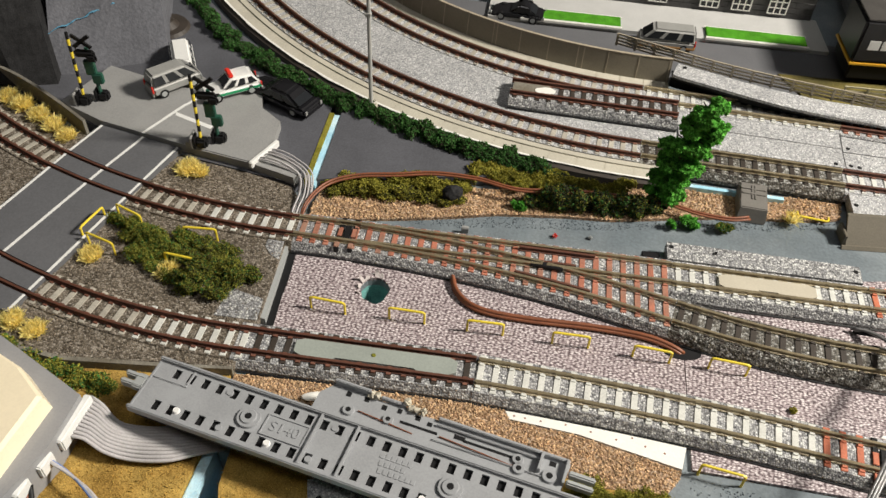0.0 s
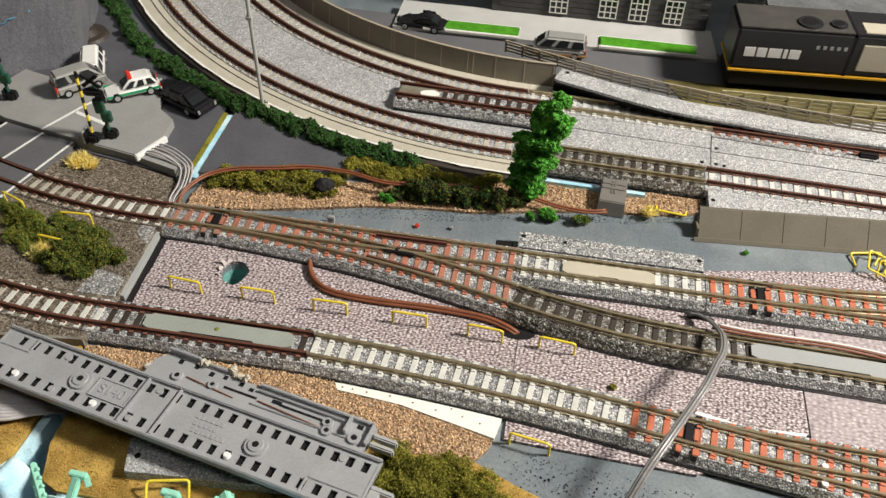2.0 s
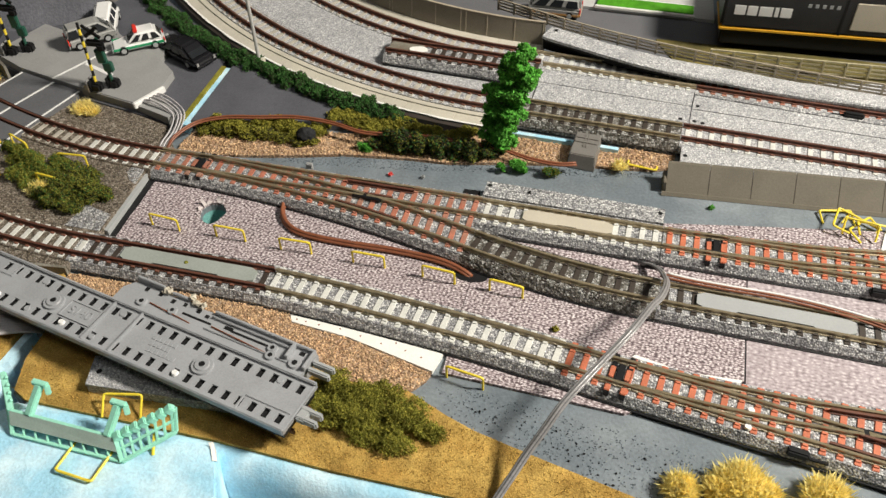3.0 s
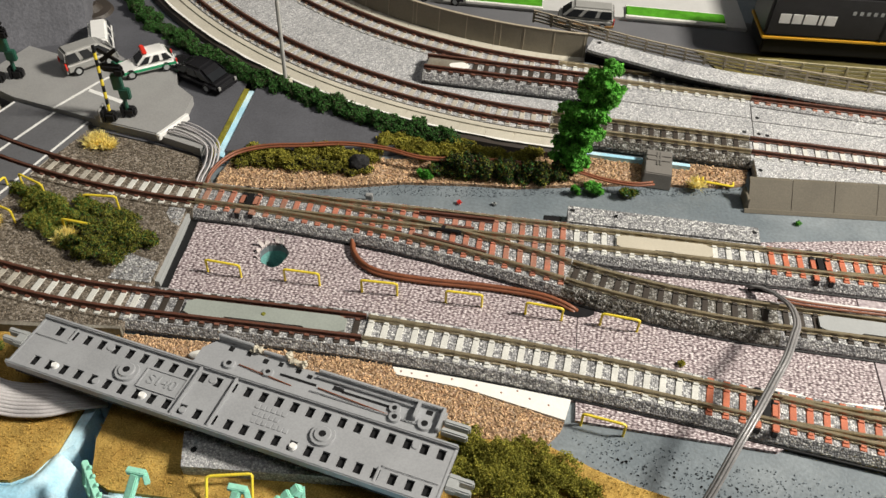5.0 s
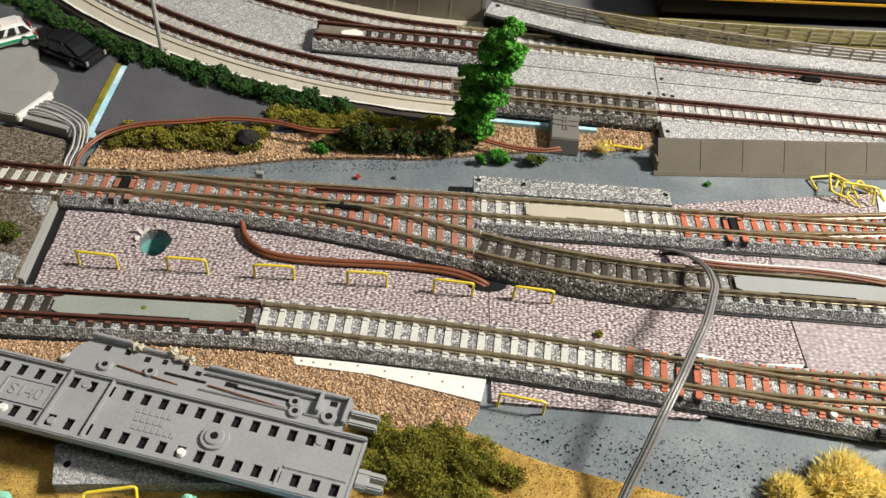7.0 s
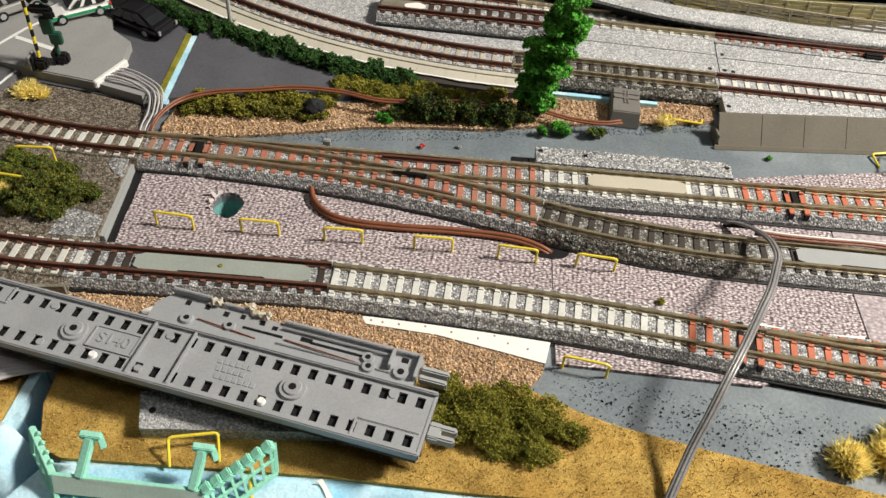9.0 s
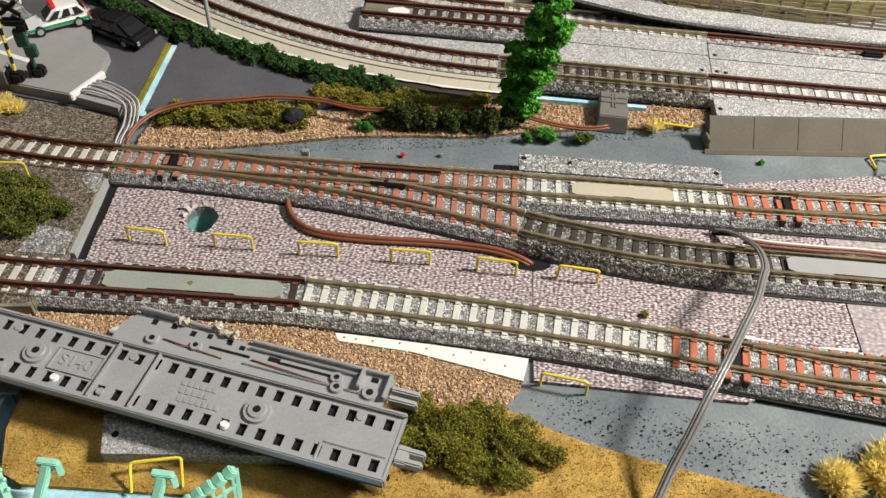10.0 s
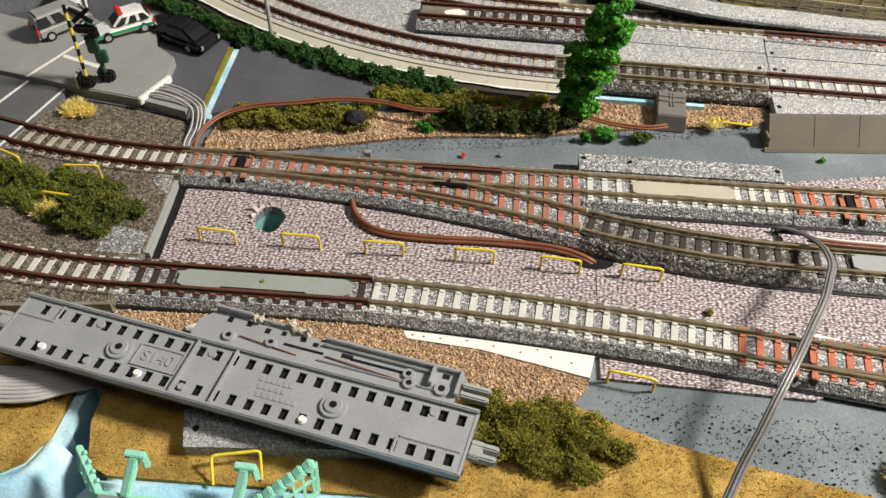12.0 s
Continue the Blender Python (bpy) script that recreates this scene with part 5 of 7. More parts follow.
def rough_block(name, foot, top, z0, z1, mat, label, category):
    n = len(foot)
    bm = bmesh.new()
    rows2 = []
    for k in range(7):
        f = k / 6
        ring = []
        for i in range(n):
            for s in range(6):
                a, b, c, d = Vector(foot[i]), Vector(foot[(i + 1) % n]), Vector(top[i]), Vector(top[(i + 1) % n])
                p = a.lerp(b, s / 6).lerp(c.lerp(d, s / 6), f)
                wob = noise.noise(Vector((p.x * 0.06, p.y * 0.06, f * 3))) * 2.0
                ring.append(bm.verts.new((p.x + wob, p.y - wob, z0 + (z1 - z0) * f)))
        rows2.append(ring)
    for a, b in zip(rows2, rows2[1:]):
        for i in range(len(a)):
            j = (i + 1) % len(a)
            bm.faces.new((a[i], a[j], b[j], b[i]))
    bm.faces.new(rows2[-1])
    return tagged(part(name, bm, M[mat], smooth=False), label, category)


rough_block("plaster_cliff", [(-133, 84), (-108, 95), (-86, 105), (-105, 160), (-165, 150)], [(-140, 122), (-116, 128), (-96, 136), (-110, 180), (-165, 170)], 3.8, 62, "cliff", "grey painted plaster slope with a blue-white crack", "rock slope")
bm = bmesh.new()
crack_line = [p + Vector((0, 0.15 * math.sin(2.3 * k), 0.5 * math.sin(1.3 * k) + 0.3 * math.sin(3.1 * k))) for k, p in enumerate(smooth_line([(-140.6, 89.6, 18.5), (-135.4, 92.6, 19.5), (-129.0, 96.9, 21.5), (-123.6, 100.5, 23.1), (-117.1, 104.9, 25.3), (-109.4, 109.8, 27.3), (-106.1, 111.9, 28.2)], 1.6))]
rod(bm, crack_line, [0.12 + 0.42 * abs(math.sin(1.7 * k) * math.sin(0.45 * k + 1)) for k in range(len(crack_line))], 6)
part("crack", bm, M["foam_dark"], bpy.data.objects["plaster_cliff"], "blue-white foam showing in a crack")
# The left rock takes a black colour in place of the shade there.
rough_block("dark_rock", [(-230, 84), (-142, 72), (-127, 78), (-150, 150), (-230, 160)], [(-240, 98), (-172, 100), (-150, 116), (-160, 160), (-240, 170)], 3.8, 70, "rock", "rock face coloured black for the shade on it", "rock")
ob = thing("tower_foot", -97, 131, 4, 0, "dark round foot of a lamp tower", "lamp tower")
bm = bmesh.new()
disc(bm, 0, 0, 0, 1.6, 11, 10, 28)
disc(bm, 0, 0, 1.6, 4, 6, 3.4, 24)
part("foot", bm, M["sl_brown"], ob)
bm = bmesh.new()
rod(bm, [(0, 0, 3), (0, 0, 50)], 2.0, 12)
part("column", bm, M["black"], ob)

# ---- catenary mast ----
ob = thing("catenary_mast", 12.8, 86.2, 4.2, 0, "pale grey catenary mast on the viaduct edge", "mast")
bm = bmesh.new()
box(bm, -2.6, 2.6, -2.0, 2.0, 0, 2.4, 0.4)
part("foot", bm, M["concrete"], ob)
bm = bmesh.new()
rod(bm, [(0, 0, 2), (0.4, 0, 66)], 0.85, 10)
part("pole", bm, M["pole_grey"], ob)
bm = bmesh.new()
rod(bm, [(0.4, 0, 60), (6, 8, 62), (16, 22, 64)], 0.45, 6)
rod(bm, [(0.4, 0, 54), (8, 11, 62.4)], 0.4, 6)
rod(bm, [(0.4, 0, 64), (14, 19, 66)], 0.35, 6)
part("bracket", bm, M["pole_grey"], ob)
bm = bmesh.new()
box(bm, -1.3, 1.3, -1.2, 1.2, 46, 47.6, 0.2)
part("collar", bm, M["pole_grey"], ob)

# ---- behind the deck: road, pavement, lawns, buildings, black toy box ----
sheet("back_road", [(-20, 178), (30, 164), (70, 148), (120, 138), (206, 132), (420, 120), (420, 172), (-20, 190)], -1.2, 3.2, M["asphalt"], label="charcoal road behind the railway", category="road")
sheet("back_turf", [(196, 149), (206, 131.5), (420, 112), (420, 150), (228, 150)], 3.2, 4.0, M["dull_turf"], label="dull olive turf under the black box", category="turf")
sheet("pavement", [(55, 171.5), (223, 171.0), (221, 200), (55, 200)], 3.0, 5.0, M["pave"], label="pale grey pavement before the building", category="pavement")
for x0, x1 in ((72, 121.4), (163.6, 212.4)):
    ob = thing("lawn_bed", (x0 + x1) / 2, 176, 5.0, 0, "bright green lawn in a white kerb", "lawn", "lawns on the pavement")
    w = (x1 - x0) / 2
    bm = bmesh.new()
    box(bm, -w - 0.6, w + 0.6, -5.8, -4.4, 0, 1.6, 0.25)
    box(bm, -w - 0.6, w + 0.6, 4.6, 5.4, 0, 1.3, 0.2)
    part("kerb", bm, M["white"], ob)
    bm = bmesh.new()
    box(bm, -w, w, -4.6, 4.8, 0, 1.4, 0.3)
    part("lawn", bm, M["lawn"], ob)
house = thing("building", 160, 199, 5.0, 0, "dark grey brick building with white-framed windows", "building")
bm = bmesh.new()
box(bm, -56, 58, 0, 60, 0, 70, 0.5)
part("wall", bm, M["brick_dark"], house)
bm = bmesh.new()
box(bm, 0.15, 9.3, -0.35, 0.3, 0.15, 2.95)
brick = part("brick", bm, M["brick_dark"], house, "", at(-56, 0, 0))
for k in range(12):
    for j in range(9):
        x0 = -56 + k * 9.5 + (4.7 if j % 2 else 0)
        if (k or j) and x0 < 49:
            link("brick", brick.data, house, "", at(x0, 0, j * 3.1))
for x0 in (-20, 6, 22, 40):
    bm = bmesh.new()
    box(bm, x0 - 4.6, x0 + 4.6, -0.9, 0.2, 2.6, 15.6, 0.2)
    frame_ob = part("window", bm, M["glass_dark"], house, "dark window in a white frame")
    for c in (-4.6, -1.55, 1.5, 4.5):
        bm = bmesh.new()
        box(bm, x0 + c - 0.3, x0 + c + 0.3, -1.25, -0.8, 2.4, 15.8)
        part("bar", bm, M["white"], frame_ob)
    for c in (2.5, 5.8, 9.1, 12.4, 15.6):
        bm = bmesh.new()
        box(bm, x0 - 4.8, x0 + 4.8, -1.2, -0.85, c - 0.25, c + 0.25)
        part("crossbar", bm, M["white"], frame_ob)
bm = bmesh.new()
box(bm, -8, 90, -10, 64, 0, 34, 1.0)
tagged(part("dark_house", bm, M["block_grey"], m=at(246, 180, 3.2)), "dark grey block building with a rough wall", "building")
toy = thing("locomotive_box", 224, 145.8, 4.0, 3.7, "black locomotive-shaped case with an orange stripe", "case")
bm = bmesh.new()
box(bm, 0, 125, 0, 24, 12.2, 33.5, 1.2)
part("body", bm, M["loco_black"], toy)
bm = bmesh.new()
box(bm, 1, 125, 0.8, 23, 3.0, 11.0, 0.8)
box(bm, 4, 125, 5, 19, 0, 3.2, 0.5)
part("chassis", bm, M["black"], toy)
bm = bmesh.new()
box(bm, -0.3, 125, -0.3, 24.3, 11.0, 12.3, 0.2)
part("stripe", bm, M["loco_yellow"], toy, "orange stripe along the foot of the body")
# Dark grey roof; the reflection on its top is put into the colour.
bm = bmesh.new()
box(bm, 1.0, 52.0, 1.0, 23, 33.2, 33.75, 0.3)
part("roof", bm, M["roof_grey_lit"], toy, "dark grey roof, lightened for the reflection on it")
bm = bmesh.new()
box(bm, 52.5, 53.5, -0.2, 24, 12.4, 33.6, 0.1)
part("seam", bm, M["black"], toy)
for x0 in (57, 78):
    bm = bmesh.new()
    box(bm, x0, x0 + 17, -0.4, 0.3, 15.5, 29.0, 0.3)
    part("side_window", bm, M["plate_beige"], toy, "beige window panel")
    bm = bmesh.new()
    box(bm, x0, x0 + 17, 2.5, 12, 33.3, 33.9, 0.2)
    part("roof_panel", bm, M["plate_beige"], toy, "beige roof panel")
for x0, r in ((33, 6.0), (46, 4.0)):
    bm = bmesh.new()
    disc(bm, x0, 8, 33.4, 34.6, r, r * 0.92, 26)
    fan = part("fan_ring", bm, M["loco_black"], toy)
    bm = bmesh.new()
    disc(bm, x0, 8, 34.5, 34.75, r * 0.7, r * 0.6, 22)
    part("fan", bm, M["black"], fan)
# the mark on its side: plain white shapes
for x0, w0 in ((5.0, 5.0), (10.8, 4.4), (16.0, 6.0), (22.8, 1.8), (25.4, 5.0)):
    bm = bmesh.new()
    box(bm, x0, x0 + w0, -0.14, 0.1, 19.2, 24.0, 0.1)
    part("mark", bm, M["car_white"], toy, "plain white mark")
for k in range(5):
    bm = bmesh.new()
    box(bm, 36.5 + k * 3.1, 38.0 + k * 3.1, -0.12, 0.1, 25.2, 27.0)
    part("small_mark", bm, M["plate_grey"], toy)
for k in range(4):
    bm = bmesh.new()
    box(bm, 51 + k * 2.3, 52.7 + k * 2.3, 1.35, 1.6, 5.4, 7.6)
    part("chassis_mark", bm, M["plate_grey"], toy)

# ---- hut, rock ----
ob = thing("relay_hut", 174.4, 57.5, -1.0, -4, "brownish-grey plastic relay hut with ribs on its roof", "hut")
bm = bmesh.new()
v = [bm.verts.new(c) for c in ((-6, -9.5, 0), (6, -9.5, 0), (6, 6, 0), (-6, 6, 0), (-5.4, -7.8, 6.6), (5.4, -7.8, 6.6), (5.2, 6, 7.8), (-5.2, 6, 7.8))]
for f in ((3, 2, 1, 0), (4, 5, 6, 7), (0, 1, 5, 4), (1, 2, 6, 5), (2, 3, 7, 6), (3, 0, 4, 7)):
    bm.faces.new([v[i] for i in f])
bmesh.ops.bevel(bm, geom=list(bm.edges), offset=0.35, segments=2, affect="EDGES")
part("body", bm, M["house_grey"], ob)
bm = bmesh.new()
box(bm, -0.9, -0.3, -3.0, 4.5, -0.2, 0.4, 0.1, pose(0, 0, 7.25, 5.0, 0, 0))
box(bm, 0.3, 0.9, -3.0, 4.5, -0.2, 0.4, 0.1, pose(0, 0, 7.25, 5.0, 0, 0))
box(bm, -4.8, 4.8, 2.2, 2.8, -0.2, 0.45, 0.1, pose(0, 0, 7.25, 5.0, 0, 0))
box(bm, -4.6, 4.6, -0.5, 0.5, -0.2, 0.45, 0.1, pose(0, 0, 7.25, 5.0, 0, 0))
part("roof_rib", bm, M["house_grey"], ob)
bm = bmesh.new()
made = bmesh.ops.create_icosphere(bm, subdivisions=3, radius=1.0)["verts"]
for v in made:
    f = 1 + 0.18 * noise.noise(v.co * 2.3)
    v.co = Vector((v.co.x * 4.2 * f, v.co.y * 3.2 * f, v.co.z * 3.6 * f))
tagged(part("rock", bm, M["rock"], m=at(55.3, 38.2, 4.4, 0, 0, 20)), "small black rock on the tan bank", "rock")

# ---- yellow wire fences ----
def barrier(x, y, z, turn, w=12.4, h=5.6, label="small bent yellow wire barrier", rx=0, ry=0, group="yellow wire barriers"):
    ob = thing("wire_barrier", x, y, z, turn, label, "barrier", group)
    ob.matrix_basis = at(x, y, z, rx, ry, turn)
    for sgn in (-1, 1):
        bm = bmesh.new()
        rod(bm, [(sgn * w / 2, 0, 0), (sgn * w / 2, 0, h - 0.3)], 0.42, 7)
        part("post", bm, M["yellow"], ob)
    bm = bmesh.new()
    rod(bm, [(-w / 2, 0, h - 1.0), (-w / 2 + 0.3, 0, h - 0.2), (-w / 2 + 1.0, 0, h), (w / 2 - 1.0, 0, h), (w / 2 - 0.3, 0, h - 0.2), (w / 2, 0, h - 1.0)], 0.46, 7)
    part("top_bar", bm, M["yellow"], ob)
    return ob


CARD_BAR = "small bent yellow wire barrier standing on the gravel card"
for x, y, turn in ((20.0, -25.2, -4), (48.0, -25.0, -1), (75.5, -25.6, 1), (105.0, -26.0, 0), (132.5, -27.4, -4), (158.0, -28.4, -5)):
    barrier(x, y, 0.0, turn, 12.4, 6.0, CARD_BAR)
barrier(152.6, -69.2, -1.2, -9, 13.0, 6.2, "yellow wire barrier standing on the grey board")
for x, y, turn in ((-73.5, -4.5, 74), (-62.0, 1.5, -22), (-66.5, -14.0, -18), (-33.0, -3.0, 4), (-35.0, -17.5, -6)):
    barrier(x, y, 3.8, turn, 12.0, 6.2, "yellow wire barrier beside the bushes and the road")
barrier(199.0, 55.6, 0.9, -7, 12.0, 2.6, "yellow wire barrier lying on the tan bank", rx=88)
barrier(49.0, -110.2, 1.4, 12, 12.6, 7.5, "yellow wire frame leaning behind the mint frame", rx=-52)
barrier(47.5, -122.5, 3.4, 176, 13.0, 11.0, "yellow wire frame lying flat on the foam block", rx=-88)
for k, (x, y, turn, rx, ry) in enumerate(((275, 42.5, 12, -82, 0), (281, 39, -28, -84, 6), (286, 36.5, 48, -70, 0), (281, 34, -8, -40, 0), (287, 35, 8, -80, 10), (279, 40, 75, -78, 4))):
    barrier(x + 1, y - 4.5, -0.7 + 0.55 * k, turn, 12.0, 6.6, "yellow wire barrier in a tangled heap by the wall", rx=rx, ry=ry, group="heap of yellow wire barriers")
bm = bmesh.new()
rod(bm, [(65, -114, 8), (65.6, -117, 5.5), (66.2, -120.5, 2.4)], 0.5, 7)
tagged(part("wire_post", bm, M["yellow"]), "loose yellow wire leaning on the mint frame", "wire")

# ---- wires ----
def wires(name, label, category, strands, mat, radius=0.6, bands=None):
    ob = thing(name, 0, 0, 0, 0, label, category)
    for k, pts in enumerate(strands):
        bm = bmesh.new()
        rod(bm, smooth_line(pts, 1.5), radius, 8)
        part("strand", bm, M[bands[k % len(bands)] if bands else mat], ob, smooth=True)
    return ob


def shifted(pts, dx, dy, dz=0.0):
    return [(x + dx, y + dy, z + dz) for x, y, z in pts]


brown = [(60.2, 2, 1.6), (61.2, -4, 1.2), (63, -9.5, 1.0), (67.5, -14.5, 1.0), (75, -17.6, 1.0), (90, -18.6, 1.0), (110, -18.2, 1.0), (125, -18.8, 1.1), (134, -20.2, 1.1), (141, -22.4, 0.3), (144, -23.4, -1.0)]
wires("twin_wire", "brown twin wire lying on the gravel card", "wire", [brown, shifted(brown, 0.3, 1.35), shifted(brown, 0.1, 0.7, 0.9)], "rust_wire", 0.75)
back = [(-0.6, 15.5, 3.6), (0.5, 21, 6.2), (3, 28, 7), (8, 34.6, 7.2), (18, 39.8, 7.2), (32, 42.6, 7.4), (47, 46, 7.5), (64, 46, 7.4), (81, 43, 7), (102, 45.6, 7), (124, 47, 6.4), (139, 47.2, 5.6), (152, 44.8, 4.4), (164, 44.2, 4.0), (172, 46.4, 3.8)]
wires("twin_wire", "copper-brown twin wire running through the bushes to the hut", "wire", [back, shifted(back, 0.5, -1.1, -0.3)], "rust_wire", 0.48)
right = [(211, -12.6, 7.6), (220, -13.4, 7.5), (234, -13.7, 7.4), (248, -13.6, 7.3), (262, -14.6, 7.2), (278, -16.4, 6.4), (296, -19.5, 4.6), (330, -26, 3)]
wires("twin_wire", "copper-brown twin wire beside the grey cover plate", "wire", [right, shifted(right, -0.5, -1.4, 0.1), shifted(right, 2, 1.2, -0.4)], "rust_wire", 0.42, ["rust_wire", "rust_wire", "car_white"])
twin = [(203.4, -3.5, 1.7), (207.1, -4.8, 3.2), (210.0, -8.5, 5.6), (211.7, -13.7, 8.5), (212.8, -21.5, 12.5), (211.0, -32.9, 17.7), (207.9, -40.8, 20.5), (204.0, -50.5, 21.5), (199.9, -58.3, 20.9), (193.1, -71.0, 20.8), (186.6, -82.5, 19.0), (182.2, -90.4, 14.5), (176.3, -100.7, 7.2), (167.5, -120.4, -4.8), (160.7, -144.8, -32.9)]
wires("twin_cable", "grey shiny twin cable arching over the tracks", "cable", [shifted(twin, -0.72, 0.3), shifted(twin, 0.0, 0.1, 0.35), shifted(twin, 0.72, -0.3)], "silver_wire", 0.52)
bm = bmesh.new()
rod(bm, smooth_line([(204, -3.4, 0.9), (206, -4.4, 1.8), (208.6, -6.0, 3.4), (211.2, -8.8, 5.8)], 1.2), [0.9] * len(smooth_line([(204, -3.4, 0.9), (206, -4.4, 1.8), (208.6, -6.0, 3.4), (211.2, -8.8, 5.8)], 1.2)), 8)
tagged(part("cable_sleeve", bm, M["black"], smooth=True), "black sleeve round the end of the cable", "cable")
strands = []
for k in range(8):
    f, up = k / 7 + 0.05 * math.sin(k * 5.0), 0.9 * (k % 2) + 0.4 * math.sin(k * 3.0)
    strands.append([(-26.2 + 3.6 * f, 40.4 + 7.6 * f, 7.6), (-19.5 + 3.2 * f, 39 + 7.2 * f, 9.2 - 1.5 * f + up), (-12 + 3.4 * f, 37 + 5.6 * f, 8.6 - 1.0 * f + up), (-5.6 + 4.8 * f, 33.4 + 2.8 * f, 7.0 + up), (-3.8 + 5.2 * f, 26, 5.4 + 0.8 * up), (-4.4 + 4.8 * f, 18.5, 4.2 + 0.5 * up), (-4.8 + 4.0 * f, 13, 1.0)])
wires("wire_bundle", "bundle of pale grey wires drooping from the white plug", "wires", strands, "grey_wire", 0.34)
strands = []
for k in range(11):
    f = k / 10
    strands.append([(-41.4 - 0.2 * f, -77.5 - 14 * f, 8.6), (-37 - 0.5 * f, -79.5 - 12 * f, 8.2), (-31, -83.0 - 10.5 * f, 5.5 + 1.2 * math.sin(3 * f)), (-24 + 1.0 * f, -82.6 - 11.0 * f, 3.6 + 1.3 * math.sin(3.1 * f)), (-15 + 2.5 * f, -81.4 - 11.0 * f, 4.0 + 1.0 * math.sin(3.1 * f)), (-8 + 3.0 * f, -79.6 - 9.0 * f, 3.4), (-2 + 3.0 * f, -78.5 - 5.0 * f, -1.0), (1.5 + 1.5 * f, -77 - 3 * f, -9)])
wires("ribbon_cable", "pale grey ribbon cable fanning out over the turf", "cable", strands, "grey_wire", 0.6)
strands = [[(-45 + 0.8 * k, -99.5 - 0.6 * k, 9), (-38 + 0.7 * k, -102 - 0.5 * k, 7.4), (-30 + 0.7 * k, -107, 7), (-23 + 0.8 * k, -113, 4), (-14 + 0.8 * k, -124, -8), (-8 + k, -140, -30)] for k in range(3)]
wires("wire_pair", "blue and grey wires from the control box", "wires", strands, "blue_wire", 0.45, ["blue_wire", "grey_wire", "grey_wire"])
strands = [[(-46 - 1.2 * k, -108 - 1.4 * k, 8), (-44 - 1.2 * k, -113, 5), (-43 - 1.2 * k, -122, -2), (-42 - k, -140, -20)] for k in range(4)]
wires("wire_pair", "dark wires hanging from the control box", "wires", strands, "black", 0.8, ["black", "rust_wire", "slab"])

# ---- control box ----
ob = thing("control_box", 0, 0, 0.9, 0, "grey plastic control box with a cream lid", "control box")
sheet("body", [(-42, -80.5), (-76, -63.5), (-118, -88), (-112, -122), (-50, -121), (-43.5, -99)][::-1], 0, 13.0, M["box_grey"], ob)
lid_low = [(-48, -86), (-59.5, -76.8), (-74, -70.5), (-108, -90), (-104, -116), (-52, -112)][::-1]
cx0, cy0 = sum(p[0] for p in lid_low) / 6, sum(p[1] for p in lid_low) / 6
bm = bmesh.new()
a = [bm.verts.new((x, y, 12.9)) for x, y in lid_low]
b = [bm.verts.new((cx0 + (x - cx0) * 0.95, cy0 + (y - cy0) * 0.95, 18.6)) for x, y in lid_low]
c = [bm.verts.new((cx0 + (x - cx0) * 0.9, cy0 + (y - cy0) * 0.9, 19.4)) for x, y in lid_low]
for r0, r1 in ((a, b), (b, c)):
    for i in range(6):
        bm.faces.new((r0[i], r0[(i + 1) % 6], r1[(i + 1) % 6], r1[i]))
bm.faces.new(c)
part("lid", bm, M["cream"], ob, "cream lid")
for y0, y1, x0 in ((-95.5, -78.5, -42.6), (-104.5, -98.5, -45.0), (-113.5, -107.5, -47.6)):
    bm = bmesh.new()
    box(bm, -1.3, 1.3, -(y1 - y0) / 2, (y1 - y0) / 2, 5.4, 10.6, 0.4)
    part("plug", bm, M["car_white"], ob, "white plug", at(x0 + 0.6, (y0 + y1) / 2, 0, 0, 0, -6))

# ---- track section lying upside down, and the broken one behind it ----
UNDER = thing("upturned_track", -25.0, -72.6, 0.6, -11.7, "grey track section lying upside down, showing its slots", "track")
FLOOR, RIM = 12.8, 14.2
bm = bmesh.new()
slots = [(3.4 + 5.0 * k + 3.0, v) for k in range(26) for v in (-6.1, 6.1)]
xs = sorted({0.0, 136.5} | {x for x, _ in slots} | {x + 2.3 for x, _ in slots})
ys = [-9.6, -7.5, -4.2, 4.3, 7.6, 9.6]
grid = {}
for i, x in enumerate(xs):
    for j, y in enumerate(ys):
        grid[i, j] = bm.verts.new((x, y, FLOOR))
for i in range(len(xs) - 1):
    for j in range(len(ys) - 1):
        is_slot = round(xs[i], 2) in {round(x, 2) for x, _ in slots} and j in (1, 3)
        if not is_slot:
            bm.faces.new((grid[i, j], grid[i + 1, j], grid[i + 1, j + 1], grid[i, j + 1]))
ext = bmesh.ops.extrude_face_region(bm, geom=list(bm.faces))
bmesh.ops.translate(bm, vec=(0, 0, -0.7), verts=[g for g in ext["geom"] if isinstance(g, bmesh.types.BMVert)])
part("floor_plate", bm, M["grey_under"], UNDER)
# A black slab below the slots stands in for the shade inside them.
bm = bmesh.new()
box(bm, 1, 135.5, -8.6, 8.6, FLOOR - 5.0, FLOOR - 1.2)
part("ballast_face", bm, M["black"], UNDER)
for y0, y1 in ((-9.9, -8.8), (8.8, 9.9)):
    bm = bmesh.new()
    v = box(bm, 0, 136.5, y0, y1, FLOOR - 1.6, RIM, 0.3)
    part("side_wall", bm, M["grey_under"], UNDER)
for x0 in (0.0, 135.4):
    bm = bmesh.new()
    box(bm, x0, x0 + 1.1, -9.7, 9.7, FLOOR - 1.6, RIM - 1.2, 0.3)
    part("end_wall", bm, M["grey_under"], UNDER)
for x0 in (55.4, 67.2):
    bm = bmesh.new()
    box(bm, x0, x0 + 0.9, -8.8, 8.8, FLOOR - 0.1, FLOOR + 1.2, 0.2)
    part("rib", bm, M["grey_under"], UNDER)
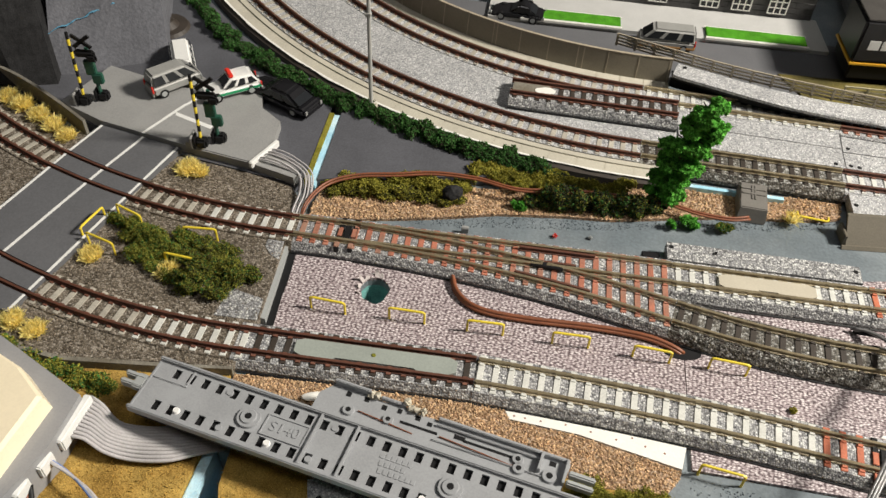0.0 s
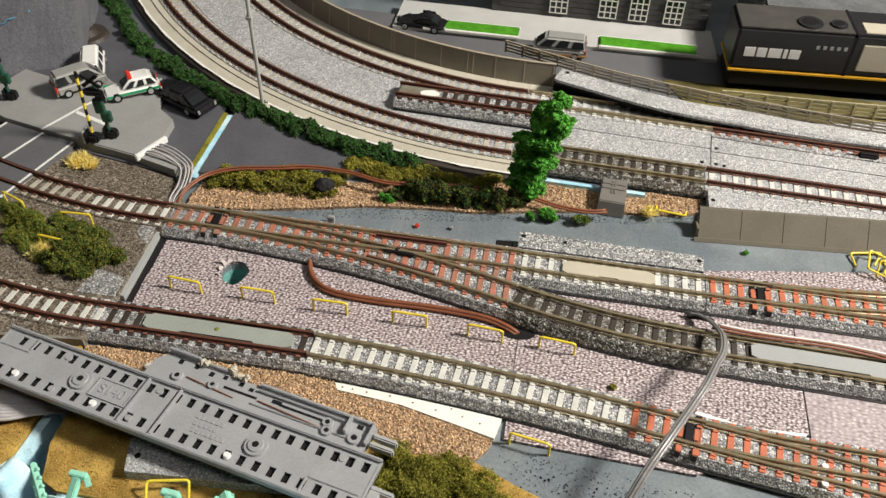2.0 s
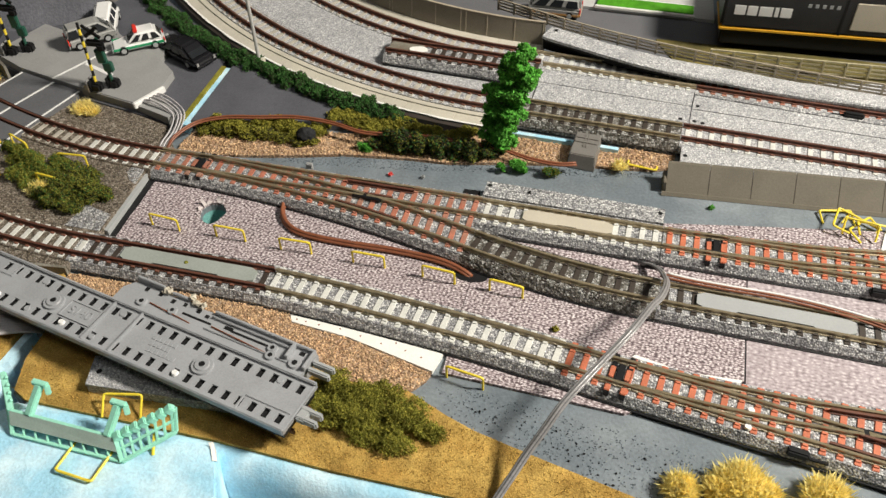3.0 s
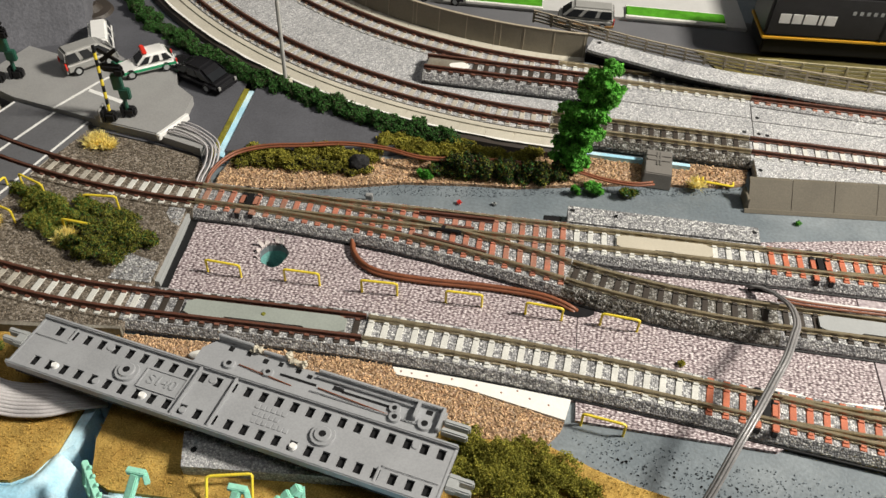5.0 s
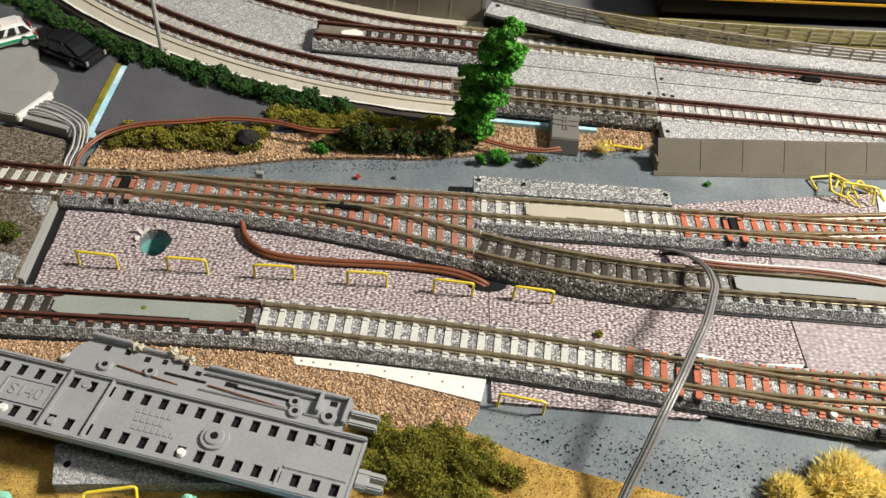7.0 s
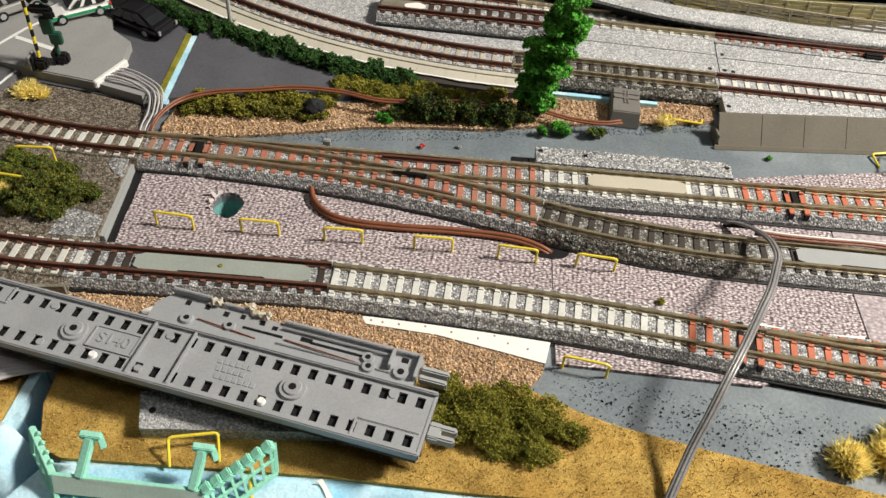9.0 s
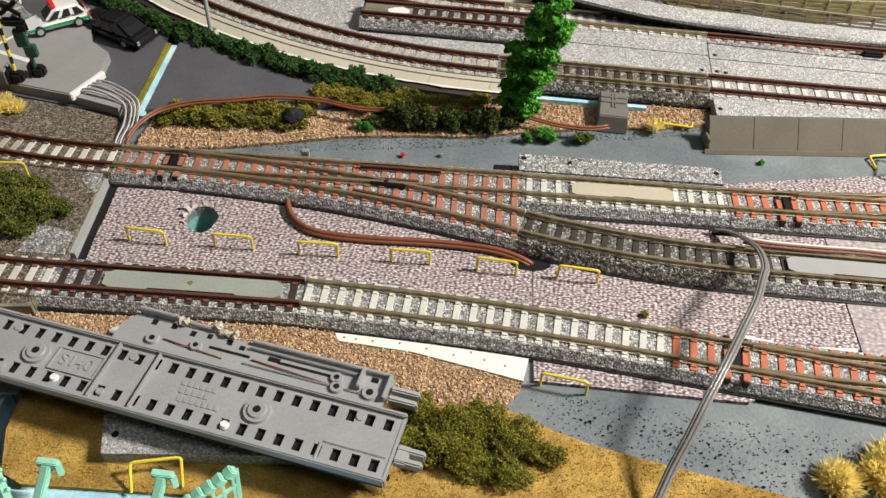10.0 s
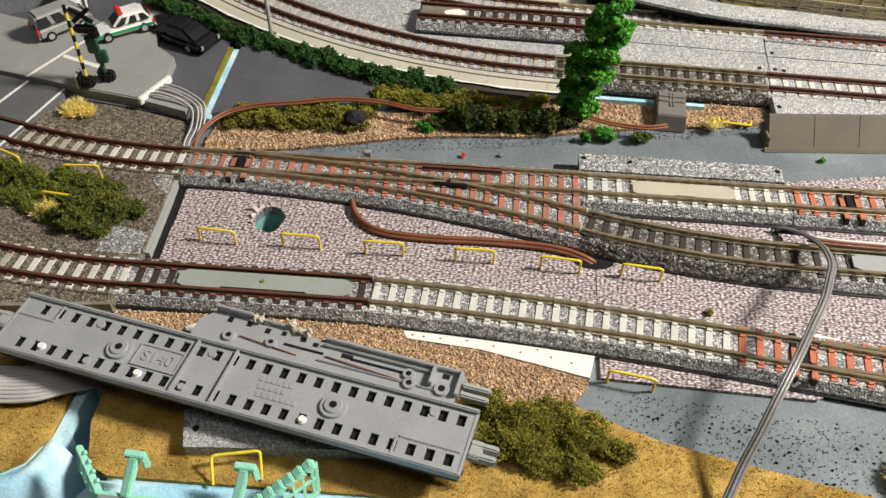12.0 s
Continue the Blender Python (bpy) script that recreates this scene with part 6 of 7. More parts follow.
for x0 in (35.7, 99.3):
    bm = bmesh.new()
    disc(bm, x0, 0, FLOOR - 0.2, FLOOR + 0.9, 3.7, 3.5, 26)
    disc(bm, x0, 0, FLOOR + 1.0, RIM, 2.6, 2.3, 24)
    boss = part("boss", bm, M["grey_under"], UNDER)
    bm = bmesh.new()
    disc(bm, x0, 0, RIM - 0.3, RIM + 0.05, 1.05, sides=16)
    part("screw_hole", bm, M["black"], boss, "dark screw hole")
for x0, y0 in ((14.5, -5.6), (44.6, -5.8), (93.0, -6.0)):
    bm = bmesh.new()
    disc(bm, x0, y0, FLOOR - 0.2, FLOOR + 0.9, 1.3, 0.9, 16)
    part("solder_dot", bm, M["car_white"], UNDER, "bright round dot")
for x0, y0 in ((26, 5.9), (29, -6.1), (125, 6.0), (58, -6.0), (61, 6.0)):
    bm = bmesh.new()
    disc(bm, x0, y0, FLOOR - 0.3, FLOOR + 0.35, 1.2, 1.0, 14)
    part("stud", bm, M["grey_under"], UNDER)
for x0, x1, y0, y1 in ((118.5, 135, -8.8, -3.4), (1.2, 13.0, 3.4, 8.8)):
    bm = bmesh.new()
    box(bm, x0, x1, y1 if y0 < 0 else y0 - 0.9, y1 + 0.9 if y0 < 0 else y0, FLOOR - 0.1, RIM - 1.0, 0.2)
    xm = x0 if y0 < 0 else x1
    box(bm, xm - 0.9, xm, y0, y1, FLOOR - 0.1, RIM - 1.0, 0.2)
    part("corner_box", bm, M["grey_under"], UNDER)
for sgn, x0 in ((1, 136.5), (-1, 0.0)):
    bm = bmesh.new()
    for y0 in (-1.5, 1.5):
        box(bm, x0 if sgn > 0 else x0 - 7.5, x0 + 7.5 if sgn > 0 else x0, y0 - 0.8, y0 + 0.8, FLOOR - 2.6, FLOOR + 0.4, 0.4)
    box(bm, x0 if sgn > 0 else x0 - 3.6, x0 + 3.6 if sgn > 0 else x0, -2.6, 2.6, FLOOR - 2.4, FLOOR + 0.2, 0.4)
    part("clip", bm, M["plate_grey"], UNDER, "pale forked clip", at(0, -1.0 if sgn > 0 else 0.0, 0))
bm = bmesh.new()
box(bm, 40.8, 54.4, -3.6, 3.6, FLOOR - 0.1, FLOOR + 0.15)
box(bm, 40.8, 54.4, 3.2, 3.6, FLOOR + 0.1, FLOOR + 0.5)
box(bm, 40.8, 54.4, -3.6, -3.2, FLOOR + 0.1, FLOOR + 0.5)
box(bm, 40.8, 41.2, -3.2, 3.2, FLOOR + 0.1, FLOOR + 0.5)
box(bm, 54.0, 54.4, -3.2, 3.2, FLOOR + 0.1, FLOOR + 0.5)
plaque = part("name_plate", bm, M["grey_under"], UNDER)
text = bpy.data.curves.new("size_mark", "FONT")
text.body, text.size, text.extrude, text.align_x, text.align_y = "S140", 4.9 * MM, 0.22 * MM, "CENTER", "CENTER"
text.materials.append(M["grey_under"])
link("size_mark", text, plaque, "raised size mark", at(47.6, 0, FLOOR + 0.2))
for k, (x0, w0, y0) in enumerate(((77, 11, 2.7), (77.5, 9, 0.3), (78, 12, -2.1))):
    for j in range(int(w0 / 1.7)):
        bm = bmesh.new()
        box(bm, x0 + j * 1.7, x0 + j * 1.7 + 1.2, y0 - 0.8, y0 + 0.8, FLOOR - 0.05, FLOOR + 0.22)
        part("moulded_mark", bm, M["grey_under"], UNDER)
for y0 in (-4.5, 4.5):
    bm = bmesh.new()
    box(bm, 0, 136, y0 - 0.4, y0 + 0.4, FLOOR - 8.0, FLOOR - 5.8)
    part("rail", bm, M["rail_rust"], UNDER)

BROKEN = thing("broken_turnout", -26.5, -72.0, 0.4, -11.7, "grey underside of a turnout with a snapped rim", "turnout")
F2 = 10.9
bm = bmesh.new()
outline = [(52, 10.6), (130, 10.6), (131, 20.6), (96, 21.2), (84, 20.4), (78, 21.6), (72, 20.8), (67, 22.2), (56, 22.2), (52, 17)]
sheet("floor_plate", outline, F2 - 2.4, F2, M["grey_under"], BROKEN)
sheet("lower_body", [(56, 11), (128, 11), (128, 19), (56, 20)], 0.2, F2 - 2.4, M["grey_under"], BROKEN)
for x0, x1, y0, y1, h in ((55.5, 67.5, 21.2, 22.2, 2.6), (90, 130, 20.2, 21.2, 1.6), (71, 79, 20.9, 21.9, 1.6), (129.6, 130.6, 13, 20.8, 2.2), (90, 122, 18.4, 19.0, 1.2), (90, 124, 13.4, 13.9, 0.6), (122, 123, 14.5, 20.5, 2.4)):
    bm = bmesh.new()
    box(bm, x0, x1, y0, y1, F2 - 0.1, F2 + h, 0.2)
    part("rim", bm, M["grey_under"], BROKEN)
for x0, y0, w0, d0 in ((60, 18.6, 1.6, 1.8), (66, 18.8, 1.6, 1.8), (72, 18.0, 1.6, 1.8), (77, 18.6, 1.4, 1.6), (83, 18.2, 1.6, 1.6), (87, 17.6, 1.6, 1.4), (79, 15.6, 12, 0.9), (99, 16.2, 16, 0.9), (96, 16.4, 3.4, 1.5), (125, 18, 2, 1.6)):
    bm = bmesh.new()
    box(bm, x0, x0 + w0, y0, y0 + d0, F2 - 0.2, F2 + 0.06)
    part("slot", bm, M["black"], BROKEN, "dark slot")
for x0, y0, r in ((63, 14.0, 2.0), (75.5, 15.2, 1.8), (116, 16.4, 1.9), (117, 13.6, 2.0), (126, 14.4, 2.4)):
    bm = bmesh.new()
    disc(bm, x0, y0, F2 - 0.1, F2 + 0.9, r, r * 0.85, 20)
    boss = part("boss", bm, M["grey_under"], BROKEN)
    bm = bmesh.new()
    disc(bm, x0, y0, F2 + 0.7, F2 + 0.95, r * 0.42, sides=12)
    part("screw_hole", bm, M["black"], boss)
for x0, x1, y0 in ((66, 84, 14.8), (92, 116, 15.3)):
    bm = bmesh.new()
    rod(bm, smooth_line([(x0, y0, F2 + 0.4), ((x0 + x1) / 2, y0 - 0.8, F2 + 0.5), (x1, y0 - 1.4, F2 + 0.1)], 2), 0.22, 6)
    part("contact_strip", bm, M["rust_wire"], BROKEN, "thin copper contact")
bm = bmesh.new()
for y0 in (14.6, 17.6):
    box(bm, 131, 139, y0 - 0.8, y0 + 0.8, F2 - 2, F2 + 0.8, 0.4)
part("clip", bm, M["plate_grey"], BROKEN, "pale forked clip")
pts = []
for x0, y0 in ((68, 21.6), (70, 21.4), (79.5, 21.6), (81, 21.2), (83, 20.8), (85, 20.8)):
    pts.append((x0, y0, F2 + rng.uniform(0.4, 1.6)))
scatter("snapped_edge", np.repeat(np.array(pts), 5, 0) + rng.normal(0, 0.5, (30, 3)), rng.uniform(0.6, 1.3, 30), OCTA, M["plate_beige"], BROKEN, "pale snapped plastic edge")

p = thing("ballast_plate", 33.2, -103.4, 0.9, 4.0, "speckled ballast plate under the upturned track", "ballast plate")
sheet("plate", [(0, 0), (66, 0), (66, 17), (-2.2, 11.5)], 0, 4.4, M["ballast_light"], p)
bm = bmesh.new()
disc(bm, 2.2, 5.6, 4.2, 4.45, 1.0, 0.95, 14)
part("peg_hole", bm, M["black"], p, "round dark peg hole")
bm = bmesh.new()
box(bm, 4, 62, 14.5, 19, 0, 5.0, 0.4)
part("rail_bed", bm, M["ballast"], p)

# ---- foam block with the mint frame ----
bm = bmesh.new()
v = [bm.verts.new(c) for c in ((12, -113.2, 2.4), (4.6, -125, 2.4), (9.2, -136.5, 2.4), (19, -146, 2.0), (26, -168, 2.0), (96, -165, 2.0), (91.0, -128, 2.2), (84.0, -113.0, 2.4))]
w = [bm.verts.new((q.co.x, q.co.y, -30)) for q in v]
bm.faces.new(v)
for i in range(8):
    bm.faces.new((v[i], w[i], w[(i + 1) % 8], v[(i + 1) % 8]))
bmesh.ops.bevel(bm, geom=[e for e in bm.edges], offset=0.7, segments=2, affect="EDGES")
foam_block = tagged(part("foam_block", bm, M["foam"]), "light blue foam block with a torn blue tape", "foam block")
sheet("tape", [(8.4, -132.0), (18.6, -131.0), (14.2, -136.4), (10.4, -136.6)], 2.35, 2.6, M["blue_wire"], foam_block, "torn blue tape")
bm = bmesh.new()
v = [bm.verts.new(c) for c in ((81.2, -112.6, 2.9), (82.6, -112.0, 2.9), (84.8, -114.6, 2.7), (86.4, -117.6, 2.3), (85.0, -118.0, 2.6), (83.2, -114.8, 2.9))]
w = [bm.verts.new(q.co + Vector((0, 0, -0.35))) for q in v]
bm.faces.new(v)
bm.faces.new(w[::-1])
for i in range(6):
    bm.faces.new((v[i], w[i], w[(i + 1) % 6], v[(i + 1) % 6]))
part("tape_flap", bm, M["white"], foam_block, "white tape flap at the corner")
mint = thing("mint_frame", 0, 0, 2.6, 0, "mint green plastic frame with lattice sides", "model part")


def bar(name, p, q, r, mat="mint", parent=None):
    bm = bmesh.new()
    d = Vector(q) - Vector(p)
    box(bm, 0, d.length, -r, r, -r, r, r * 0.25, Matrix.Translation(p) @ d.to_track_quat("X", "Z").to_matrix().to_4x4())
    return part(name, bm, M[mat], parent or mint)


P0, P1, Q0, Q1 = Vector((17.5, -119.6, 5.4)), Vector((55.0, -120.6, 5.4)), Vector((19.5, -124.8, 0.5)), Vector((58.5, -125.2, 0.5))
WL, WR, VL, VR = Vector((9.6, -109.6, 9.6)), Vector((70.5, -108.6, 10.2)), Vector((9.2, -112.5, 2.0)), Vector((71.5, -113.0, 3.6))
bm = bmesh.new()
v = [bm.verts.new(c) for c in (P0 + Vector((0, -0.6, 0.5)), P1 + Vector((0, -0.6, 0.5)), P1.lerp(Q1, 0.58) + Vector((0, -0.6, 0.5)), P0.lerp(Q0, 0.58) + Vector((0, -0.6, 0.5)))]
w = [bm.verts.new(c.co + Vector((0, 0.9, -0.5))) for c in v]
bm.faces.new(v)
bm.faces.new(w[::-1])
for i in range(4):
    bm.faces.new((v[i], w[i], w[(i + 1) % 4], v[(i + 1) % 4]))
part("panel", bm, M["mint_grey"], mint, "grey-green sloping panel")
for p, q, r in ((P0, P1, 0.55), (Q0, Q1, 0.5), (P0, WL, 0.9), (Q0, VL, 0.6), (Q1, VR, 0.6), (WL, VL, 0.7), (WR, VR, 0.5), (P0, Q0, 0.6), (P1, Q1, 0.7), (P0.lerp(Q0, 0.55), P1.lerp(Q1, 0.55), 0.45)):
    bar("beam", p, q, r)
for k in range(1, 9):
    bar("slat", P0.lerp(P1, k / 9).lerp(Q0.lerp(Q1, k / 9), 0.5), Q0.lerp(Q1, k / 9), 0.32)
for k in range(7):
    f = k / 7
    bar("block", P1.lerp(WR, f) + Vector((0, 0, -0.3)), P1.lerp(WR, f + 0.11) + Vector((0, 0, 0.6)), 1.35)
    bar("slat", P1.lerp(WR, f + 0.08), Q1.lerp(VR, f + 0.08), 0.4)
bar("beam", P1.lerp(Q1, 0.5), WR.lerp(VR, 0.5), 0.4)
for k in range(1, 5):
    bar("slat", P0.lerp(WL, k / 5), Q0.lerp(VL, k / 5), 0.5)
for k in range(1, 5):
    bar("tooth", P0.lerp(WL, k / 5) + Vector((0, 0, 0.4)), P0.lerp(WL, k / 5) + Vector((1.0, 0.6, 1.2)), 0.55)
for f in (0.18, 0.93):
    foot = P0.lerp(P1, f)
    top = foot + Vector((1.6, 7.5, 6.6))
    bar("post", foot, top, 1.15)
    bar("post_head", top + Vector((-2.6, 0.4, 0.4)), top + Vector((2.8, 0.2, 0.2)), 0.9)
    bar("post_arm", top + Vector((2.4, 0.2, 0.2)), top + Vector((3.2, -1.2, -2.4)), 0.8)

# ---- greenery ----
def bush(name, label, category, blobs, mats, density=0.9, size=(0.5, 1.1), form=OCTA):
    bx0, by0 = blobs[0][0], blobs[0][1]
    ob = thing(name, bx0, by0, 0, 0, label, category)
    pts = fuzz(clumpy(blobs) if name != "crumb" else blobs, density * 4.4)
    pick = rng.integers(0, len(mats), len(pts))
    for k, mname in enumerate(mats):
        q = pts[pick == k]
        for shape_, share in ((form, q[::2]), (LEAF, q[1::2])):
            wide = 0.4 if shape_ is OCTA else 0.64
            scatter("foliage", share, rng.uniform(*size, len(share)) * wide, shape_, M[mname], ob, jitter=0.5).matrix_basis = at(-bx0, -by0, 0)
    return ob


hedge_line = smooth_line([(-116, 190, 0), (-91, 156, 0), (-63, 125.5, 0), (-37, 108, 0), (-11, 92, 0), (14, 82.5, 0), (42, 71.5, 0), (64, 64, 0), (80, 60, 0), (90, 59, 0)], 4.5)
blobs = [(p.x + rng.uniform(-1, 1), p.y + rng.uniform(-1, 1), 3.6 + rng.uniform(-0.5, 0.8), rng.uniform(4.0, 7.2), rng.uniform(3.8, 6.6), rng.uniform(3.2, 6.2)) for p in hedge_line]
bush("hedge", "deep green hedge along the viaduct edge", "hedge", blobs, ["leaf_hedge", "leaf_hedge", "leaf_dark"], 1.1, (0.5, 1.0))
blobs = [(x, y, 3.0, rx, 3.2, 3.6) for x, y, rx in ((86, 57, 5), (91, 56, 4.5), (97, 55, 4), (82, 58, 4))]
bush("dark_shrub", "blackish green shrub at the end of the hedge", "shrub", blobs, ["leaf_dark", "leaf_dark", "leaf_hedge"], 1.2, (0.4, 0.9))
blobs = [(x + rng.uniform(-1, 1), 48.5 + 2.5 * math.sin(x * 0.21) + (4.5 if x > 60 else -4 - (60 - x) * 0.13), 3.4 if x > 60 else 2.8, rng.uniform(4.2, 6), rng.uniform(3.2, 4.8), rng.uniform(2.6, 4.2)) for x in np.arange(12, 128, 4.0)]
bush("moss_bank", "yellow-green moss along the bank", "moss", blobs, ["leaf_moss", "leaf_olive", "leaf_moss"], 1.0, (0.4, 0.9))
blobs = [(x, 35.5 + (x - 10) * 0.07 + rng.uniform(-1, 1), 1.2, rng.uniform(4, 5.6), rng.uniform(3.2, 4.6), rng.uniform(2.8, 4.2)) for x in np.arange(7, 60, 4.5)]
bush("moss_bank", "olive moss in front of the copper wire", "moss", blobs, ["leaf_olive", "leaf_olive", "leaf_moss", "leaf_dark"], 0.9, (0.4, 0.9))
blobs = [(x, y, 2.4, rx, 3.8, h) for x, y, rx, h in ((88, 41.5, 5, 5), (94, 41, 5, 8.5), (99, 42, 4.5, 8), (106, 42.5, 5, 6.5), (113, 43, 5.5, 7), (121, 43.5, 5.5, 7.2), (128, 44.5, 5.5, 7.4), (134, 46, 4.5, 5), (101, 46, 6, 5))]
bush("dark_shrub", "dark brownish shrubs on the bank beside the tree", "shrub", blobs, ["leaf_dark", "leaf_dark", "leaf_hedge", "leaf_olive"], 1.2, (0.4, 1.0))
for x, y, r, lab in ((81.5, 38.5, 2.6, "small bright green plant on the bank"), (148.5, 40.8, 3.4, "small bright green plant at the foot of the tree"), (141.5, 39, 1.8, "tiny bright green plant on the grey board")):
    bush("small_plant", lab, "plant", [(x, y, 1.8, r, r * 0.8, r), (x + r * 0.7, y - 0.5, 1.2, r * 0.7, r * 0.6, r * 0.8)], ["leaf_tree"], 1.6, (0.5, 0.9), LEAF)
bush("small_plant", "dark green plant at the edge of the grey board", "plant", [(162.5, 40.6, 1.2, 4.2, 2.6, 2.4)], ["leaf_hedge", "leaf_olive"], 1.5, (0.4, 0.8))

tree = thing("tree", 140.0, 50.0, 0.8, 0, "slender bright green model tree leaning on the bank", "tree")
bm = bmesh.new()
stem = smooth_line([(140, 50, -0.4), (140.6, 50, 8), (140.2, 50.4, 18), (142, 50.2, 30), (145, 50, 42), (147.5, 50, 51)], 2)
rod(bm, stem, [1.3 - 1.0 * k / len(stem) for k in range(len(stem))], 8)
for k in range(16):
    z = 5 + 2.9 * k
    q = min(stem, key=lambda s: abs(s.z - z))
    a = k * 2.4
    rod(bm, [q, q + Vector((math.cos(a) * 3, math.sin(a) * 3, 2)), q + Vector((math.cos(a) * 5.4, math.sin(a) * 4.6, 3.4))], [0.5, 0.35, 0.2], 5)
TREE_M = at(-140.0, -50.0, -0.8)
part("trunk", bm, M["leaf_dark"], tree, "dark thin trunk", TREE_M)
blobs = [(139, 50, 6.5, 6.5, 5, 5), (134.5, 50, 13.5, 4.6, 4, 4), (141, 50, 14, 6.5, 5, 5.5), (137, 51, 22, 6, 5, 6), (142.5, 49, 23, 6.5, 5, 5.5), (138.5, 50, 31, 6, 5, 5), (145, 50, 31.5, 6, 5, 5), (141.5, 51, 38, 5.6, 5, 5), (148, 49.5, 38.5, 5.6, 4.6, 4.4), (145, 50, 45, 5.4, 4.8, 4.6), (147.5, 50, 50.5, 4.4, 4, 3.8), (152, 50, 41.5, 2.6, 2.4, 2), (141.5, 50, 46.5, 3, 3, 2.6), (132.8, 49, 9.5, 2.6, 2.4, 2)]
blobs = clumpy(blobs, 8, 0.44)
pts = fuzz(blobs, 2.4)
scatter("crown", pts, rng.uniform(0.4, 0.85, len(pts)), OCTA, M["leaf_tree"], tree, jitter=0.5).matrix_basis = TREE_M
pts = fuzz(blobs, 0.7)
scatter("leaf_layer", pts, rng.uniform(0.7, 1.3, len(pts)), LEAF, M["leaf_tree"], tree, jitter=0.4).matrix_basis = TREE_M

blobs = [(x, y, 4.4 + h * 0.2, rx, ry, h) for x, y, rx, ry, h in ((-56, -6, 7, 5, 5), (-48, -9, 7, 6, 6), (-41, -13, 6, 5, 4.5), (-52, -15, 5, 4, 4), (-61, -2, 5, 4, 4), (-67, 1, 4, 3, 2.6), (-38, -6, 6, 4.5, 4), (-45, -18, 5, 4, 3.5))]
bush("bush", "olive green bush between the tracks", "bush", blobs, ["leaf_olive", "leaf_olive", "leaf_olive", "leaf_hedge"], 1.5, (0.35, 0.75))
blobs = [(x, y, 4.4 + h * 0.2, rx, ry, h) for x, y, rx, ry, h in ((-27, -9, 6, 5, 5), (-33, -14, 5, 4, 4), (-34, -24, 6, 4, 4), (-24, -21, 8, 7, 6.5), (-15, -20, 7, 5.5, 5.5), (-18, -27, 6, 4.5, 4.5), (-9, -19, 4.5, 4, 3.4), (-30, -28, 6, 4, 4), (-20, -12, 6, 4.5, 4.5))]
bush("bush", "dark olive bush beside the gravel card", "bush", blobs, ["leaf_olive", "leaf_olive", "leaf_olive", "leaf_hedge", "leaf_dark"], 1.5, (0.35, 0.75))
blobs = [(x, y, 1.5 + h * 0.25, rx, ry, h) for x, y, rx, ry, h in ((112, -84, 7, 6, 5.5), (121, -85, 8, 7, 6.5), (131, -86, 8, 7, 6.5), (140, -90, 8, 6, 6), (147, -92, 5, 5, 4), (118, -94, 8, 6, 5), (128, -96, 8, 6, 5), (137, -98, 7, 5, 4.5), (110, -92, 5, 5, 4))]
bush("bush", "large olive moss bush on the turf", "bush", blobs, ["leaf_olive", "leaf_olive", "leaf_moss"], 1.7, (0.3, 0.7))
blobs = [(x, y, 1.5, rx, ry, h) for x, y, rx, ry, h in ((-92, -56, 6, 4, 4), (-82, -60, 6, 4, 5), (-73, -63, 6, 4, 5), (-63, -66, 6, 4, 4), (-52, -67, 6, 4, 4.5), (-44, -69, 5, 4, 3.5))]
bush("bush", "dark green bushes along the low concrete edge", "bush", blobs, ["leaf_olive", "leaf_hedge", "leaf_moss"], 1.0, (0.45, 0.95))


def tuft(x, y, z, r, h, n=7000, label="tuft of golden straw grass"):
    ob = thing("grass_tuft", x, y, z, 0, label, "grass tuft", "golden grass tufts")
    a, d = rng.uniform(0, 2 * np.pi, n), np.sqrt(rng.uniform(0, 1, n)) * r
    places = np.stack([d * np.cos(a), d * np.sin(a), np.zeros(n)], 1)
    scatter("blade_clump", places, (0.22 + 0.78 * rng.uniform(0, 1, n) ** 1.6) * h, STRAW, M["straw"], ob, tilt=60, jitter=0.25)


for x, y, r, h in ((-143, 64, 4, 6), (-134, 60, 4, 7), (-124, 54.5, 4, 6.5), (-115, 49, 4, 6.5), (-107, 44, 3.5, 5.5), (-51, 33, 4.5, 6), (-46, 32, 3, 5), (-69, -18, 4.4, 5), (-39, -21, 4, 5.5), (-82, -51, 4, 5.5), (-73, -53.5, 4, 5)):
    tuft(x, y, 3.8, r * 0.72, h * 0.85, 3200)
for x, y, r, h in ((241, -87.5, 6, 9.5), (236, -90, 4, 7.5), (224, -92.5, 2.6, 7.5), (265, -86, 5, 9), (246.5, -90, 4.4, 8)):
    tuft(x, y, -1.2, r * 0.7, h * 0.95, 12000)
tuft(190, 50.6, 0.6, 2.0, 5.6, 420)

# ---- strewn grit: real grains on the near grounds ----
def grit(name, label, outline, n, z, size, mats, parent=None):
    p2 = strew(outline, n)
    places = np.concatenate([p2, np.full((len(p2), 1), z)], 1)
    pick = rng.integers(0, len(mats), len(places))
    for k, mname in enumerate(mats):
        q = places[pick == k]
        tagged(scatter(name, q, rng.uniform(*size, len(q)), OCTA, M[mname], None, label, jitter=0.4, squash=(1, 1, 0.7)), label, "grit", kind="stuff")


